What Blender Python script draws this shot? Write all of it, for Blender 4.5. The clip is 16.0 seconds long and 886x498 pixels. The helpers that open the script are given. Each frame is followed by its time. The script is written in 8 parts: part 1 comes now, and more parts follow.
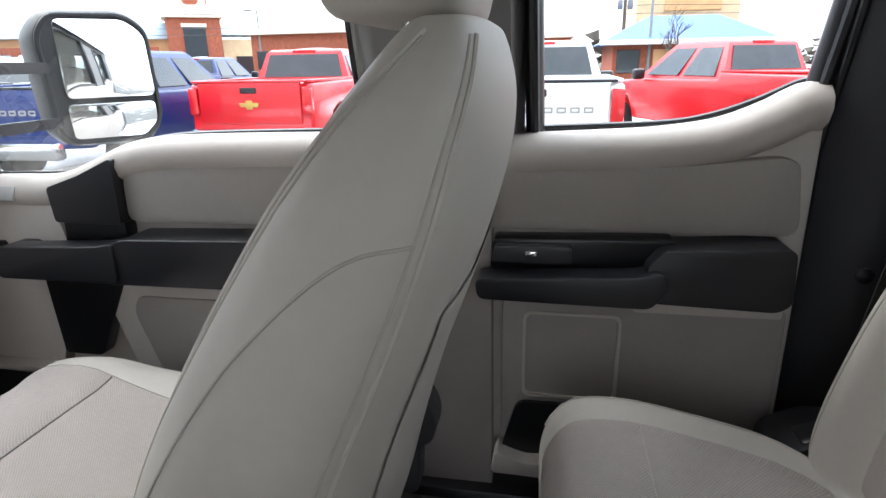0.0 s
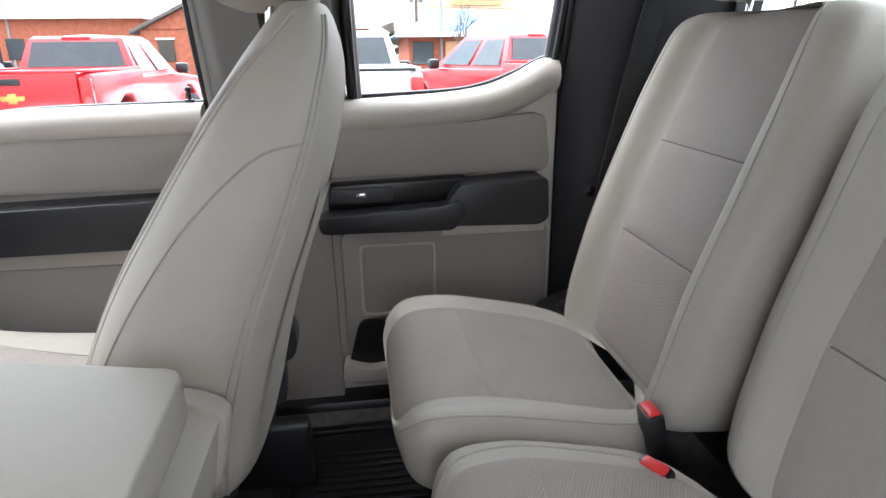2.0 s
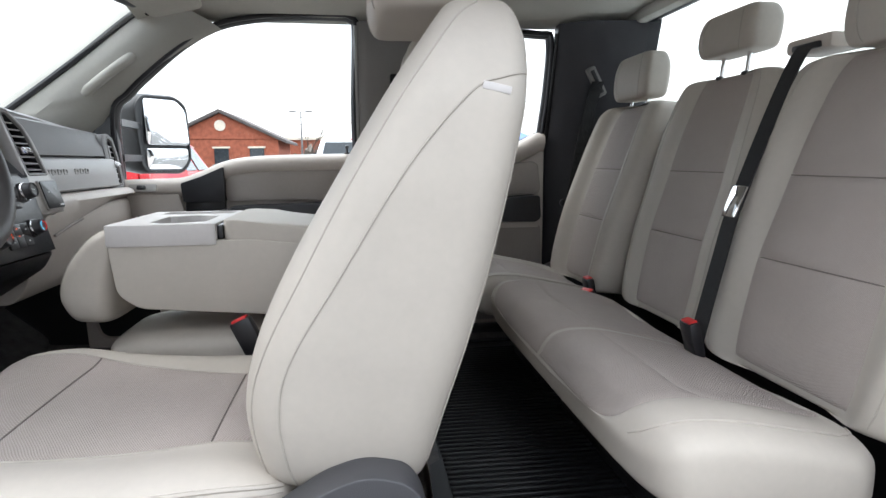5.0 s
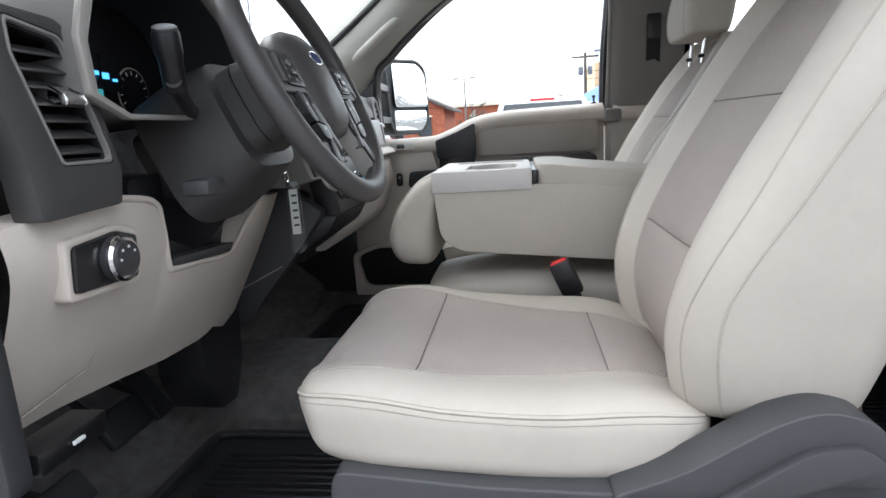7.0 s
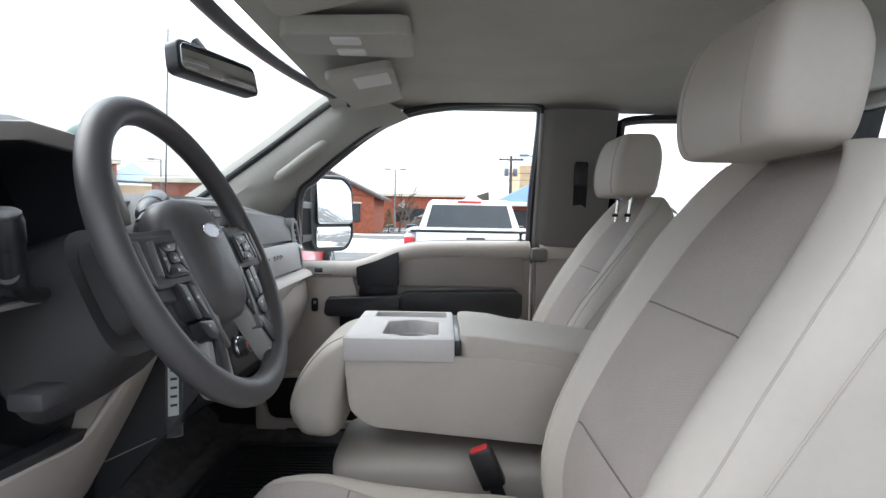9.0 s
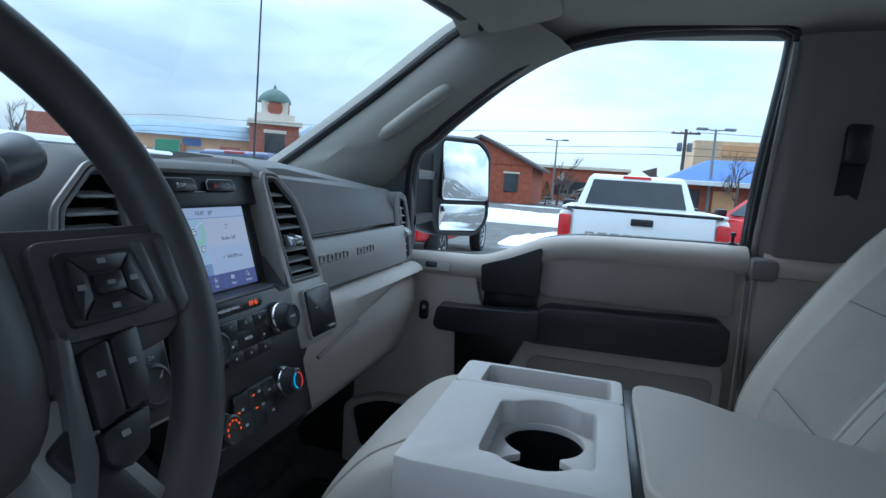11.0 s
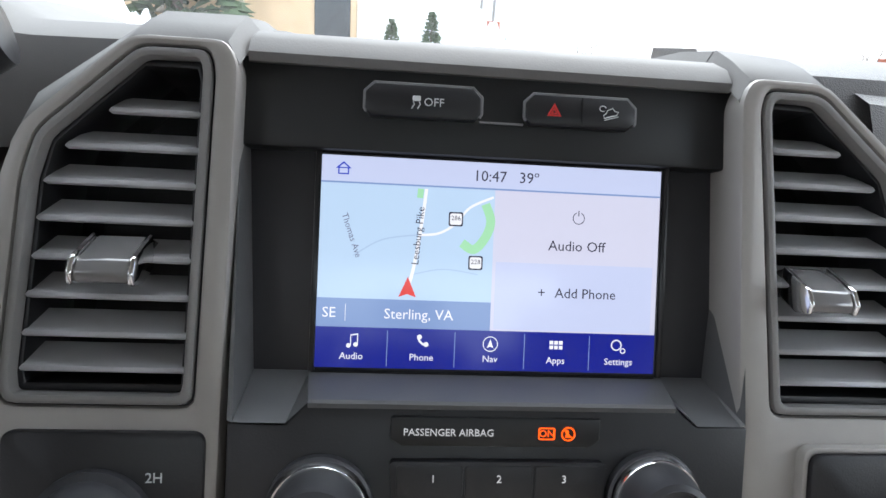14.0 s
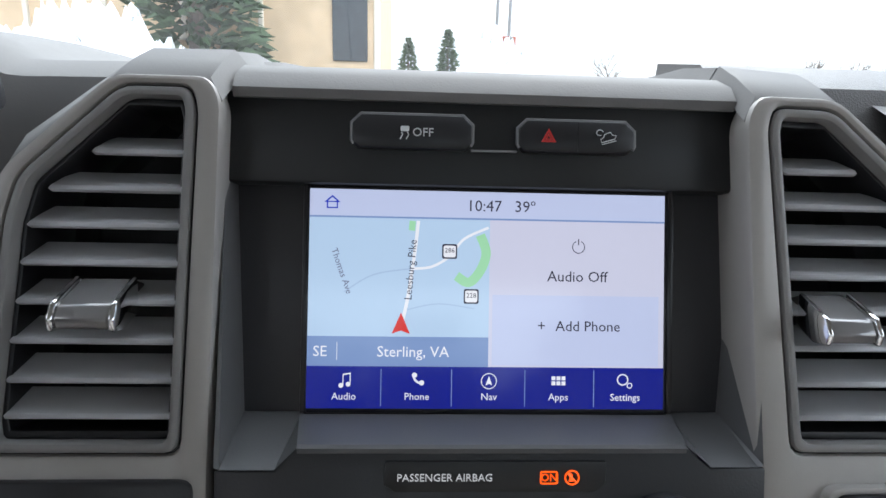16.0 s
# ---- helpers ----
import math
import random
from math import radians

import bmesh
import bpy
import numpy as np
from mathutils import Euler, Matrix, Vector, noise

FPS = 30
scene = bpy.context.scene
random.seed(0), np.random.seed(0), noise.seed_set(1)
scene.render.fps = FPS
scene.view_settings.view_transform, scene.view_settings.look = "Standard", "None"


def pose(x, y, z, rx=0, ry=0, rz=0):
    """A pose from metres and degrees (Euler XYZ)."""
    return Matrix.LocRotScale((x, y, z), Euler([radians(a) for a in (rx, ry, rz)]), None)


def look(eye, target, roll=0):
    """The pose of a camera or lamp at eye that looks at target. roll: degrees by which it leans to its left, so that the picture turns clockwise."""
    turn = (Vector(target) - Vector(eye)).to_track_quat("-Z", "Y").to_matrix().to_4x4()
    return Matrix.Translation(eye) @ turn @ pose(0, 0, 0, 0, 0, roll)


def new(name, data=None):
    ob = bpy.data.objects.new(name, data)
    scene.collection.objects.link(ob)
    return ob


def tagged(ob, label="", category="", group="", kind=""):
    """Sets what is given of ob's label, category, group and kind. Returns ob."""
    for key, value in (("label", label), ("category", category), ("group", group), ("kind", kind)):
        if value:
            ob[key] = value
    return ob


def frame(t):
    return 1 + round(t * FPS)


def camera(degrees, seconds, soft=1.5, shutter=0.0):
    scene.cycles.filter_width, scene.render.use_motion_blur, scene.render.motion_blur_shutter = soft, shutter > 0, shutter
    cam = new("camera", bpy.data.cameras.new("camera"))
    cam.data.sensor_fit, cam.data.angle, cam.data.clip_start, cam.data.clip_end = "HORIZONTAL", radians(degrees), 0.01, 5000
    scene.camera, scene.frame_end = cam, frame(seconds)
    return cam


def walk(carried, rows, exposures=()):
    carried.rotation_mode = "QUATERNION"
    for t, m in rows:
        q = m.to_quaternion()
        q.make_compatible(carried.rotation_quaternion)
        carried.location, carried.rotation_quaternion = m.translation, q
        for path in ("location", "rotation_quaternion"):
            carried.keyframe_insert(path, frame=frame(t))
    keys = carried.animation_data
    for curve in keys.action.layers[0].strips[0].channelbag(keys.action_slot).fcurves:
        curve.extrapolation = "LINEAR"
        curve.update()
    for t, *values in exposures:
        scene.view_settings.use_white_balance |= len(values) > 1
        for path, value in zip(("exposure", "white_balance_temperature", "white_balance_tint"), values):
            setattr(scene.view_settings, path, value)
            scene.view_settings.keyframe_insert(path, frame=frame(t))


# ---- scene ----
cam = camera(74.1, 16.0)

PATH = [
    (0, (-0.098, -0.045, 1.637), (1.775, 0.303, 1.029), -1.1),
    (0.5, (-0.174, -0.067, 1.642), (1.728, 0.062, 1.038), -1.7),
    (1, (-0.271, -0.011, 1.643), (1.644, -0.081, 1.07), -0.2),
    (1.5, (-0.341, 0.005, 1.639), (1.557, -0.187, 1.04), -0.5),
    (2, (-0.367, -0.019, 1.617), (1.508, -0.286, 0.974), -0.7),
    (2.5, (-0.454, -0.017, 1.621), (1.412, -0.359, 0.988), -1.3),
    (3, (-0.545, -0.033, 1.569), (1.352, -0.454, 1.098), -0.8),
    (3.2, (-0.616, -0.018, 1.51), (1.294, -0.471, 1.125), -0.2),
    (4.25, (-1.05, 0.105, 1.49), (0.90, -0.20, 1.19), -0.4),
    (5.3, (-1.479, 0.335, 1.497), (0.481, 0.078, 1.194), -0.5),
    (5.5, (-1.518, 0.355, 1.486), (0.456, 0.256, 1.181), -0.3),
    (6, (-1.512, 0.418, 1.474), (0.45, 0.608, 1.138), -0.9),
    (6.5, (-1.45, 0.529, 1.464), (0.494, 0.806, 1.082), -2.2),
    (7, (-1.37, 0.602, 1.46), (0.572, 0.864, 1.062), -3.5),
    (7.5, (-1.335, 0.637, 1.48), (0.624, 0.783, 1.103), -2.2),
    (8, (-1.303, 0.634, 1.524), (0.677, 0.696, 1.245), -0.6),
    (8.5, (-1.281, 0.626, 1.564), (0.712, 0.608, 1.391), 0.1),
    (8.7, (-1.265, 0.613, 1.59), (0.73, 0.579, 1.454), 0.6),
    (10.8, (-0.693, 0.576, 1.632), (1.244, 1.051, 1.477), 3.9),
    (11, (-0.609, 0.622, 1.628), (1.311, 1.132, 1.395), 4.0),
    (11.5, (-0.506, 0.697, 1.639), (1.355, 1.284, 1.202), 5.9),
    (12, (-0.434, 0.742, 1.709), (1.298, 1.462, 1.015), 9.1),
    (12.3, (-0.356, 0.772, 1.704), (1.255, 1.668, 0.926), 9.8),
    (12.5, (-0.293, 0.778, 1.685), (1.174, 1.897, 0.913), 9.3),
    (12.7, (-0.240, 0.775, 1.656), (1.018, 2.124, 0.901), 8.4),
    (12.9, (-0.182, 0.783, 1.622), (0.855, 2.356, 0.953), 6.3),
    (13, (-0.165, 0.786, 1.614), (0.732, 2.453, 0.967), 5.8),
    (13.2, (-0.131, 0.797, 1.623), (0.523, 2.577, 0.985), 5.4),
    (13.5, (-0.089, 0.808, 1.619), (0.279, 2.679, 1.016), 4.4),
    (14, (-0.053, 0.802, 1.615), (0.125, 2.711, 1.044), 3.8),
    (14.5, (-0.041, 0.809, 1.619), (0.095, 2.728, 1.074), 3.0),
    (15, (-0.042, 0.814, 1.616), (0.075, 2.739, 1.086), 2.4),
    (15.5, (-0.037, 0.811, 1.624), (0.07, 2.741, 1.108), 2.2),
    (16, (-0.039, 0.814, 1.621), (0.064, 2.741, 1.096), 1.8),
]
EXPOSURES = [(0.0, 1.8, 6500, 10), (1.0, 2.0, 6550, 10), (2.0, 2.35, 6550, 10), (3.2, 2.6, 6550, 10), (4.1, 1.75, 6550, 10), (5.3, 1.5, 6650, 10), (8.0, 1.45, 6600, 10), (8.7, 1.36, 6600, 10), (10.8, 0.44, 5300, 2), (11.5, 0.30, 5200, 1),
             (12.0, 0.95, 6500, 9), (12.5, 1.15, 6600, 10), (13.0, 1.8, 6900, 10), (13.5, 1.8, 6700, 11), (14.5, 1.65, 6550, 10), (16.0, 1.5, 6450, 10)]
walk(cam, [(t, look(eye, target, roll)) for t, eye, target, roll in PATH], EXPOSURES)


# ---------- world and light ----------
world = bpy.data.worlds.new("sky")
scene.world = world
world.use_nodes = True
wn, wl = world.node_tree.nodes, world.node_tree.links
wn.clear()
w_out = wn.new("ShaderNodeOutputWorld")
w_bg = wn.new("ShaderNodeBackground")
w_sky = wn.new("ShaderNodeTexSky")
w_sky.sky_type, w_sky.sun_disc = "NISHITA", False
w_sky.sun_elevation, w_sky.sun_rotation = radians(48), radians(18)
w_tc = wn.new("ShaderNodeTexCoord")
w_map = wn.new("ShaderNodeMapping")
w_map.inputs["Scale"].default_value = (1.0, 1.0, 3.4)
w_noise = wn.new("ShaderNodeTexNoise")
w_noise.inputs["Scale"].default_value, w_noise.inputs["Detail"].default_value = 1.9, 7
w_ramp = wn.new("ShaderNodeValToRGB")
w_ramp.color_ramp.elements[0].position, w_ramp.color_ramp.elements[0].color = 0.36, (4.2, 4.9, 5.9, 1)
w_ramp.color_ramp.elements[1].position, w_ramp.color_ramp.elements[1].color = 0.62, (8.2, 8.5, 8.9, 1)
w_mix = wn.new("ShaderNodeMixRGB")
w_mix.inputs[0].default_value = 0.9
wl.new(w_tc.outputs["Generated"], w_map.inputs[0])
wl.new(w_map.outputs[0], w_noise.inputs["Vector"])
wl.new(w_noise.outputs["Fac"], w_ramp.inputs[0])
wl.new(w_sky.outputs[0], w_mix.inputs[1])
wl.new(w_ramp.outputs[0], w_mix.inputs[2])
w_sep = wn.new("ShaderNodeSeparateXYZ")
w_up = wn.new("ShaderNodeMapRange")
w_up.inputs["From Min"].default_value, w_up.inputs["From Max"].default_value = 0.05, 0.75
w_up.inputs["To Min"].default_value, w_up.inputs["To Max"].default_value = 0.82, 2.5
w_mul = wn.new("ShaderNodeMixRGB")
w_mul.blend_type = "MULTIPLY"
w_mul.inputs[0].default_value = 1.0
wl.new(w_tc.outputs["Generated"], w_sep.inputs[0])
wl.new(w_sep.outputs["Z"], w_up.inputs["Value"])
wl.new(w_mix.outputs[0], w_mul.inputs[1])
w_side = wn.new("ShaderNodeMapRange")
w_side.inputs["From Min"].default_value, w_side.inputs["From Max"].default_value = -0.8, 0.3
w_side.inputs["To Min"].default_value, w_side.inputs["To Max"].default_value = 0.55, 1.0
w_lum = wn.new("ShaderNodeMath")
w_lum.operation = "MULTIPLY"
wl.new(w_sep.outputs["X"], w_side.inputs["Value"])
wl.new(w_up.outputs[0], w_lum.inputs[0])
wl.new(w_side.outputs[0], w_lum.inputs[1])
wl.new(w_lum.outputs[0], w_mul.inputs[2])
wl.new(w_mul.outputs[0], w_bg.inputs[0])
w_bg.inputs[1].default_value = 0.13
wl.new(w_bg.outputs[0], w_out.inputs[0])

sun = new("sun", bpy.data.lights.new("sun", "SUN"))
sun.data.energy, sun.data.angle, sun.data.color = 0.6, radians(40), (1.0, 0.97, 0.93)
sun.matrix_world = look((1.0, 3.0, 3.6), (0, 0, 0))


# ---------- materials ----------
def rgb(h):
    """Linear colour from three sRGB values of 0 to 255."""
    return tuple((c / 255 / 12.92 if c / 255 <= 0.04045 else ((c / 255 + 0.055) / 1.055) ** 2.4) for c in h) + (1,)


def mat(name, col, rough=0.6, metal=0.0, var=0.1, vscale=5.0, bump=0.0, bscale=500.0, coat=0.0, spec=0.5, kind="noise", col2=None, rvar=0.08):
    m = bpy.data.materials.new(name)
    m.use_nodes = True
    n, l = m.node_tree.nodes, m.node_tree.links
    b = n["Principled BSDF"]
    b.inputs["Metallic"].default_value = metal
    b.inputs["Coat Weight"].default_value = coat
    b.inputs["Specular IOR Level"].default_value = spec
    tc = n.new("ShaderNodeTexCoord")
    big = n.new("ShaderNodeTexNoise")
    big.inputs["Scale"].default_value, big.inputs["Detail"].default_value = vscale, 6
    l.new(tc.outputs["Object"], big.inputs["Vector"])
    fine = n.new("ShaderNodeTexNoise")
    fine.inputs["Scale"].default_value, fine.inputs["Detail"].default_value = vscale * 18, 3
    l.new(tc.outputs["Object"], fine.inputs["Vector"])
    mixf = n.new("ShaderNodeMath")
    mixf.operation = "MULTIPLY_ADD"
    mixf.inputs[1].default_value = 0.35
    l.new(fine.outputs["Fac"], mixf.inputs[0])
    l.new(big.outputs["Fac"], mixf.inputs[2])
    ramp = n.new("ShaderNodeValToRGB")
    c = col if len(col) == 4 else (*col, 1)
    lo = tuple(x * (1 - var) for x in c[:3]) + (1,)
    hi = tuple(min(1, x * (1 + var)) for x in c[:3]) + (1,)
    if col2:
        lo, hi = c, (col2 if len(col2) == 4 else (*col2, 1))
    ramp.color_ramp.elements[0].position, ramp.color_ramp.elements[0].color = 0.5, lo
    ramp.color_ramp.elements[1].position, ramp.color_ramp.elements[1].color = 0.85, hi
    l.new(mixf.outputs[0], ramp.inputs[0])
    l.new(ramp.outputs[0], b.inputs["Base Color"])
    rr = n.new("ShaderNodeMapRange")
    rr.inputs["To Min"].default_value, rr.inputs["To Max"].default_value = max(0.02, rough - rvar), min(1, rough + rvar)
    l.new(fine.outputs["Fac"], rr.inputs["Value"])
    l.new(rr.outputs[0], b.inputs["Roughness"])
    if bump:
        if kind == "weave":
            hs = []
            for d in ((0.5, -0.87, 1.0), (-0.5, -0.87, 1.0)):
                dp = n.new("ShaderNodeVectorMath")
                dp.operation = "DOT_PRODUCT"
                dp.inputs[1].default_value = d
                l.new(tc.outputs["Object"], dp.inputs[0])
                w = n.new("ShaderNodeTexWave")
                w.wave_type, w.bands_direction = "BANDS", "X"
                w.inputs["Scale"].default_value, w.inputs["Distortion"].default_value = bscale, 0.0
                cx_ = n.new("ShaderNodeCombineXYZ")
                l.new(dp.outputs["Value"], cx_.inputs[0])
                l.new(cx_.outputs[0], w.inputs["Vector"])
                hs.append(w)
            a2 = n.new("ShaderNodeMath")
            a2.operation = "MULTIPLY"
            l.new(hs[0].outputs["Fac"], a2.inputs[0])
            l.new(hs[1].outputs["Fac"], a2.inputs[1])
            src = a2.outputs[0]
            dark = n.new("ShaderNodeMixRGB")
            dark.blend_type = "MULTIPLY"
            mr = n.new("ShaderNodeMapRange")
            mr.inputs["To Min"].default_value, mr.inputs["To Max"].default_value = 0.80, 1.10
            l.new(src, mr.inputs["Value"])
            dark.inputs[0].default_value = 1.0
            l.new(ramp.outputs[0], dark.inputs[1])
            l.new(mr.outputs[0], dark.inputs[2])
            l.new(dark.outputs[0], b.inputs["Base Color"])
        elif kind == "cells":
            v = n.new("ShaderNodeTexVoronoi")
            v.inputs["Scale"].default_value = bscale
            l.new(tc.outputs["Object"], v.inputs["Vector"])
            src = v.outputs["Distance"]
        else:
            v = n.new("ShaderNodeTexNoise")
            v.inputs["Scale"].default_value, v.inputs["Detail"].default_value = bscale, 4
            l.new(tc.outputs["Object"], v.inputs["Vector"])
            src = v.outputs["Fac"]
        bp = n.new("ShaderNodeBump")
        bp.inputs["Strength"].default_value, bp.inputs["Distance"].default_value = bump, 1.0 / bscale
        l.new(src, bp.inputs["Height"])
        l.new(bp.outputs[0], b.inputs["Normal"])
    return m


def glow(name, col, power):
    m = bpy.data.materials.new(name)
    m.use_nodes = True
    b = m.node_tree.nodes["Principled BSDF"]
    c = col if len(col) == 4 else (*col, 1)
    b.inputs["Base Color"].default_value = tuple(x * 0.25 for x in c[:3]) + (1,)
    b.inputs["Emission Color"].default_value = c
    b.inputs["Emission Strength"].default_value = power
    b.inputs["Roughness"].default_value = 0.12
    return m


def glass_mat(name, tint=(0.93, 0.96, 0.95), gloss=0.2):
    m = bpy.data.materials.new(name)
    m.use_nodes = True
    n, l = m.node_tree.nodes, m.node_tree.links
    n.remove(n["Principled BSDF"])
    out = n["Material Output"]
    tr = n.new("ShaderNodeBsdfTransparent")
    tr.inputs[0].default_value = (*tint, 1)
    gl = n.new("ShaderNodeBsdfGlossy")
    gl.inputs["Roughness"].default_value = 0.02
    fr = n.new("ShaderNodeFresnel")
    fr.inputs[0].default_value = 1.45
    mu = n.new("ShaderNodeMath")
    mu.operation = "MULTIPLY"
    mu.inputs[1].default_value = gloss
    mx = n.new("ShaderNodeMixShader")
    l.new(fr.outputs[0], mu.inputs[0])
    l.new(mu.outputs[0], mx.inputs[0])
    l.new(tr.outputs[0], mx.inputs[1])
    l.new(gl.outputs[0], mx.inputs[2])
    l.new(mx.outputs[0], out.inputs[0])
    return m


M_SIDE = mat("seat_side_vinyl", rgb((176, 169, 160)), 0.6, var=0.05, bump=0.16, bscale=1100)
M_CLOTH = mat("woven_seat_cloth", rgb((177, 167, 161)), 0.85, var=0.05, bump=0.4, bscale=118, kind="weave", spec=0.25)
M_SEAM = mat("seam_thread", rgb((166, 160, 151)), 0.8, var=0.05)
M_SEAMC = mat("cloth_seam_thread", rgb((116, 109, 104)), 0.85, var=0.05)
M_TRIM = mat("stone_grey_plastic", rgb((184, 175, 167)), 0.58, var=0.05, bump=0.2, bscale=900)
M_BPIL = mat("dark_grey_pillar_trim", rgb((112, 109, 107)), 0.6, var=0.06, bump=0.2, bscale=900)
M_TRIMD = mat("grey_door_insert", rgb((152, 144, 138)), 0.66, var=0.06, bump=0.22, bscale=900)
M_BLACK = mat("black_plastic", rgb((30, 30, 34)), 0.34, var=0.15, bump=0.12, bscale=1100)
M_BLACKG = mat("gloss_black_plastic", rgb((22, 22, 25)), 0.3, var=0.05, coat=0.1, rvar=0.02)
M_PANEL = mat("dark_panel_plastic", rgb((52, 52, 55)), 0.42, var=0.06, bump=0.12, bscale=1000)
M_FASCIA = mat("near_black_fascia", rgb((27, 27, 30)), 0.36, var=0.06, bump=0.10, bscale=1000)
M_BAND = mat("flat_black_band", rgb((17, 18, 20)), 0.42, var=0.05, rvar=0.02)
M_PILT = mat("grey_green_pillar_trim", rgb((160, 158, 151)), 0.6, var=0.05, bump=0.2, bscale=900)
M_PILLAR = mat("black_pillar_plastic", rgb((52, 52, 57)), 0.46, var=0.12, bump=0.2, bscale=900)
M_DASH = mat("charcoal_dash_plastic", rgb((102, 101, 101)), 0.5, var=0.07, bump=0.3, bscale=1000, kind="cells")
M_GRAPH = mat("graphite_bezel", rgb((152, 148, 144)), 0.36, var=0.06, metal=0.1, bump=0.04, bscale=900)
M_DECK = mat("satin_dash_deck", rgb((111, 110, 109)), 0.66, spec=0.3, var=0.06, bump=0.10, bscale=800)
M_SATIN = mat("satin_dash_face", rgb((140, 138, 136)), 0.42, var=0.05, metal=0.15, bump=0.06, bscale=800)
M_CHROME = mat("chrome", (0.82, 0.82, 0.83, 1), 0.09, metal=1.0, var=0.03, rvar=0.04)
M_RUBBER = mat("black_rubber_mat", rgb((24, 25, 28)), 0.48, var=0.2, bump=0.2, bscale=700)
M_CARPET = mat("charcoal_carpet", rgb((84, 82, 82)), 0.55, var=0.3, vscale=30, bump=0.8, bscale=420, spec=0.35)
M_HEAD = mat("grey_headliner_cloth", rgb((182, 179, 171)), 0.92, var=0.05, bump=0.35, bscale=800, spec=0.15)
M_LEATHER = mat("black_wheel_leather", rgb((68, 66, 67)), 0.44, var=0.08, bump=0.10, bscale=1300, kind="cells")
M_BELT = mat("black_belt_webbing", rgb((36, 36, 38)), 0.8, var=0.12, bump=0.5, bscale=260, kind="weave")
M_RED = mat("red_button_plastic", rgb((205, 40, 42)), 0.4, var=0.05)
M_STONE = mat("console_silver_grey", rgb((196, 192, 190)), 0.5, var=0.05, bump=0.1, bscale=900)
M_WHITE = mat("white_label_paper", rgb((225, 224, 220)), 0.7, var=0.04)
M_INK = mat("white_print", rgb((205, 207, 208)), 0.6, var=0.02)
M_GLASS = glass_mat("window_glass")
M_MIRROR = mat("mirror_silver", (0.86, 0.87, 0.88, 1), 0.03, metal=1.0, var=0.01, rvar=0.01)


# ---------- mesh helpers ----------
def thing(name, at, label, category, group="", kind=""):
    ob = new(name)
    ob.empty_display_size = 0.05
    ob.location = at
    bpy.context.view_layer.update()
    return tagged(ob, label, category, group, kind)


def where(ob):
    v = Vector(ob.location)
    p = ob.parent
    while p:
        v += Vector(p.location)
        p = p.parent
    return v


def part(name, bm, material, parent=None, label="", smooth=40, at=None):
    """Links a bmesh, given in world metres, as one mesh under a thing or a part."""
    me = bpy.data.meshes.new(name)
    base = where(parent) if parent else Vector((0, 0, 0))
    o = Vector(at) if at else (Vector((0, 0, 0)) if parent else None)
    if o is None:
        lo = Vector([min(v.co[i] for v in bm.verts) for i in range(3)])
        hi = Vector([max(v.co[i] for v in bm.verts) for i in range(3)])
        o = Vector(((lo.x + hi.x) / 2, (lo.y + hi.y) / 2, lo.z))
    for v in bm.verts:
        v.co -= base + o
    bmesh.ops.recalc_face_normals(bm, faces=bm.faces[:])
    if smooth:
        for f in bm.faces:
            f.smooth = True
        for e in bm.edges:
            if len(e.link_faces) == 2 and e.calc_face_angle(0) > radians(smooth):
                e.smooth = False
    bm.to_mesh(me)
    bm.free()
    mats = material if isinstance(material, (list, tuple)) else [material]
    for m in mats:
        me.materials.append(m)
    ob = new(name, me)
    ob.location = o
    if parent:
        ob.parent = parent
    if label:
        ob["label"] = label
    return ob


def join(*bms):
    a = bms[0]
    for b in bms[1:]:
        me = bpy.data.meshes.new("tmp")
        b.to_mesh(me)
        b.free()
        a.from_mesh(me)
        bpy.data.meshes.remove(me)
    return a


def bevel(bm, r, seg=2, angle=30):
    es = [e for e in bm.edges if len(e.link_faces) == 2 and e.calc_face_angle(0) > radians(angle)]
    if r > 0 and es:
        bmesh.ops.bevel(bm, geom=es, offset=r, segments=seg, affect="EDGES", profile=0.5, clamp_overlap=True)
    return bm


def rbox(c, s, r=0.004, m=None, seg=2):
    """A box of size s about c with rounded edges; m turns it about c."""
    bm = bmesh.new()
    bmesh.ops.create_cube(bm, size=1)
    for v in bm.verts:
        v.co = Vector((v.co.x * s[0], v.co.y * s[1], v.co.z * s[2]))
    bevel(bm, min(r, min(s) * 0.45), seg)
    mm = Matrix.Translation(c) @ (m.to_4x4() if m else Matrix())
    bm.transform(mm)
    return bm


def prism(pts, axis, lo, hi, r=0.004, seg=2, frame_m=None):
    """A polygon drawn out along an axis. Points are (y, z) for x, (x, z) for y, (x, y) for z."""
    bm = bmesh.new()
    rings = []
    for d in (lo, hi):
        ring = []
        for a, b in pts:
            co = {"x": (d, a, b), "y": (a, d, b), "z": (a, b, d)}[axis]
            ring.append(bm.verts.new(co))
        rings.append(ring)
    n = len(pts)
    bm.faces.new(rings[0])
    bm.faces.new(rings[1])
    for i in range(n):
        bm.faces.new((rings[0][i], rings[0][(i + 1) % n], rings[1][(i + 1) % n], rings[1][i]))
    bmesh.ops.recalc_face_normals(bm, faces=bm.faces[:])
    bevel(bm, r, seg, 18)
    if frame_m:
        bm.transform(frame_m)
    return bm


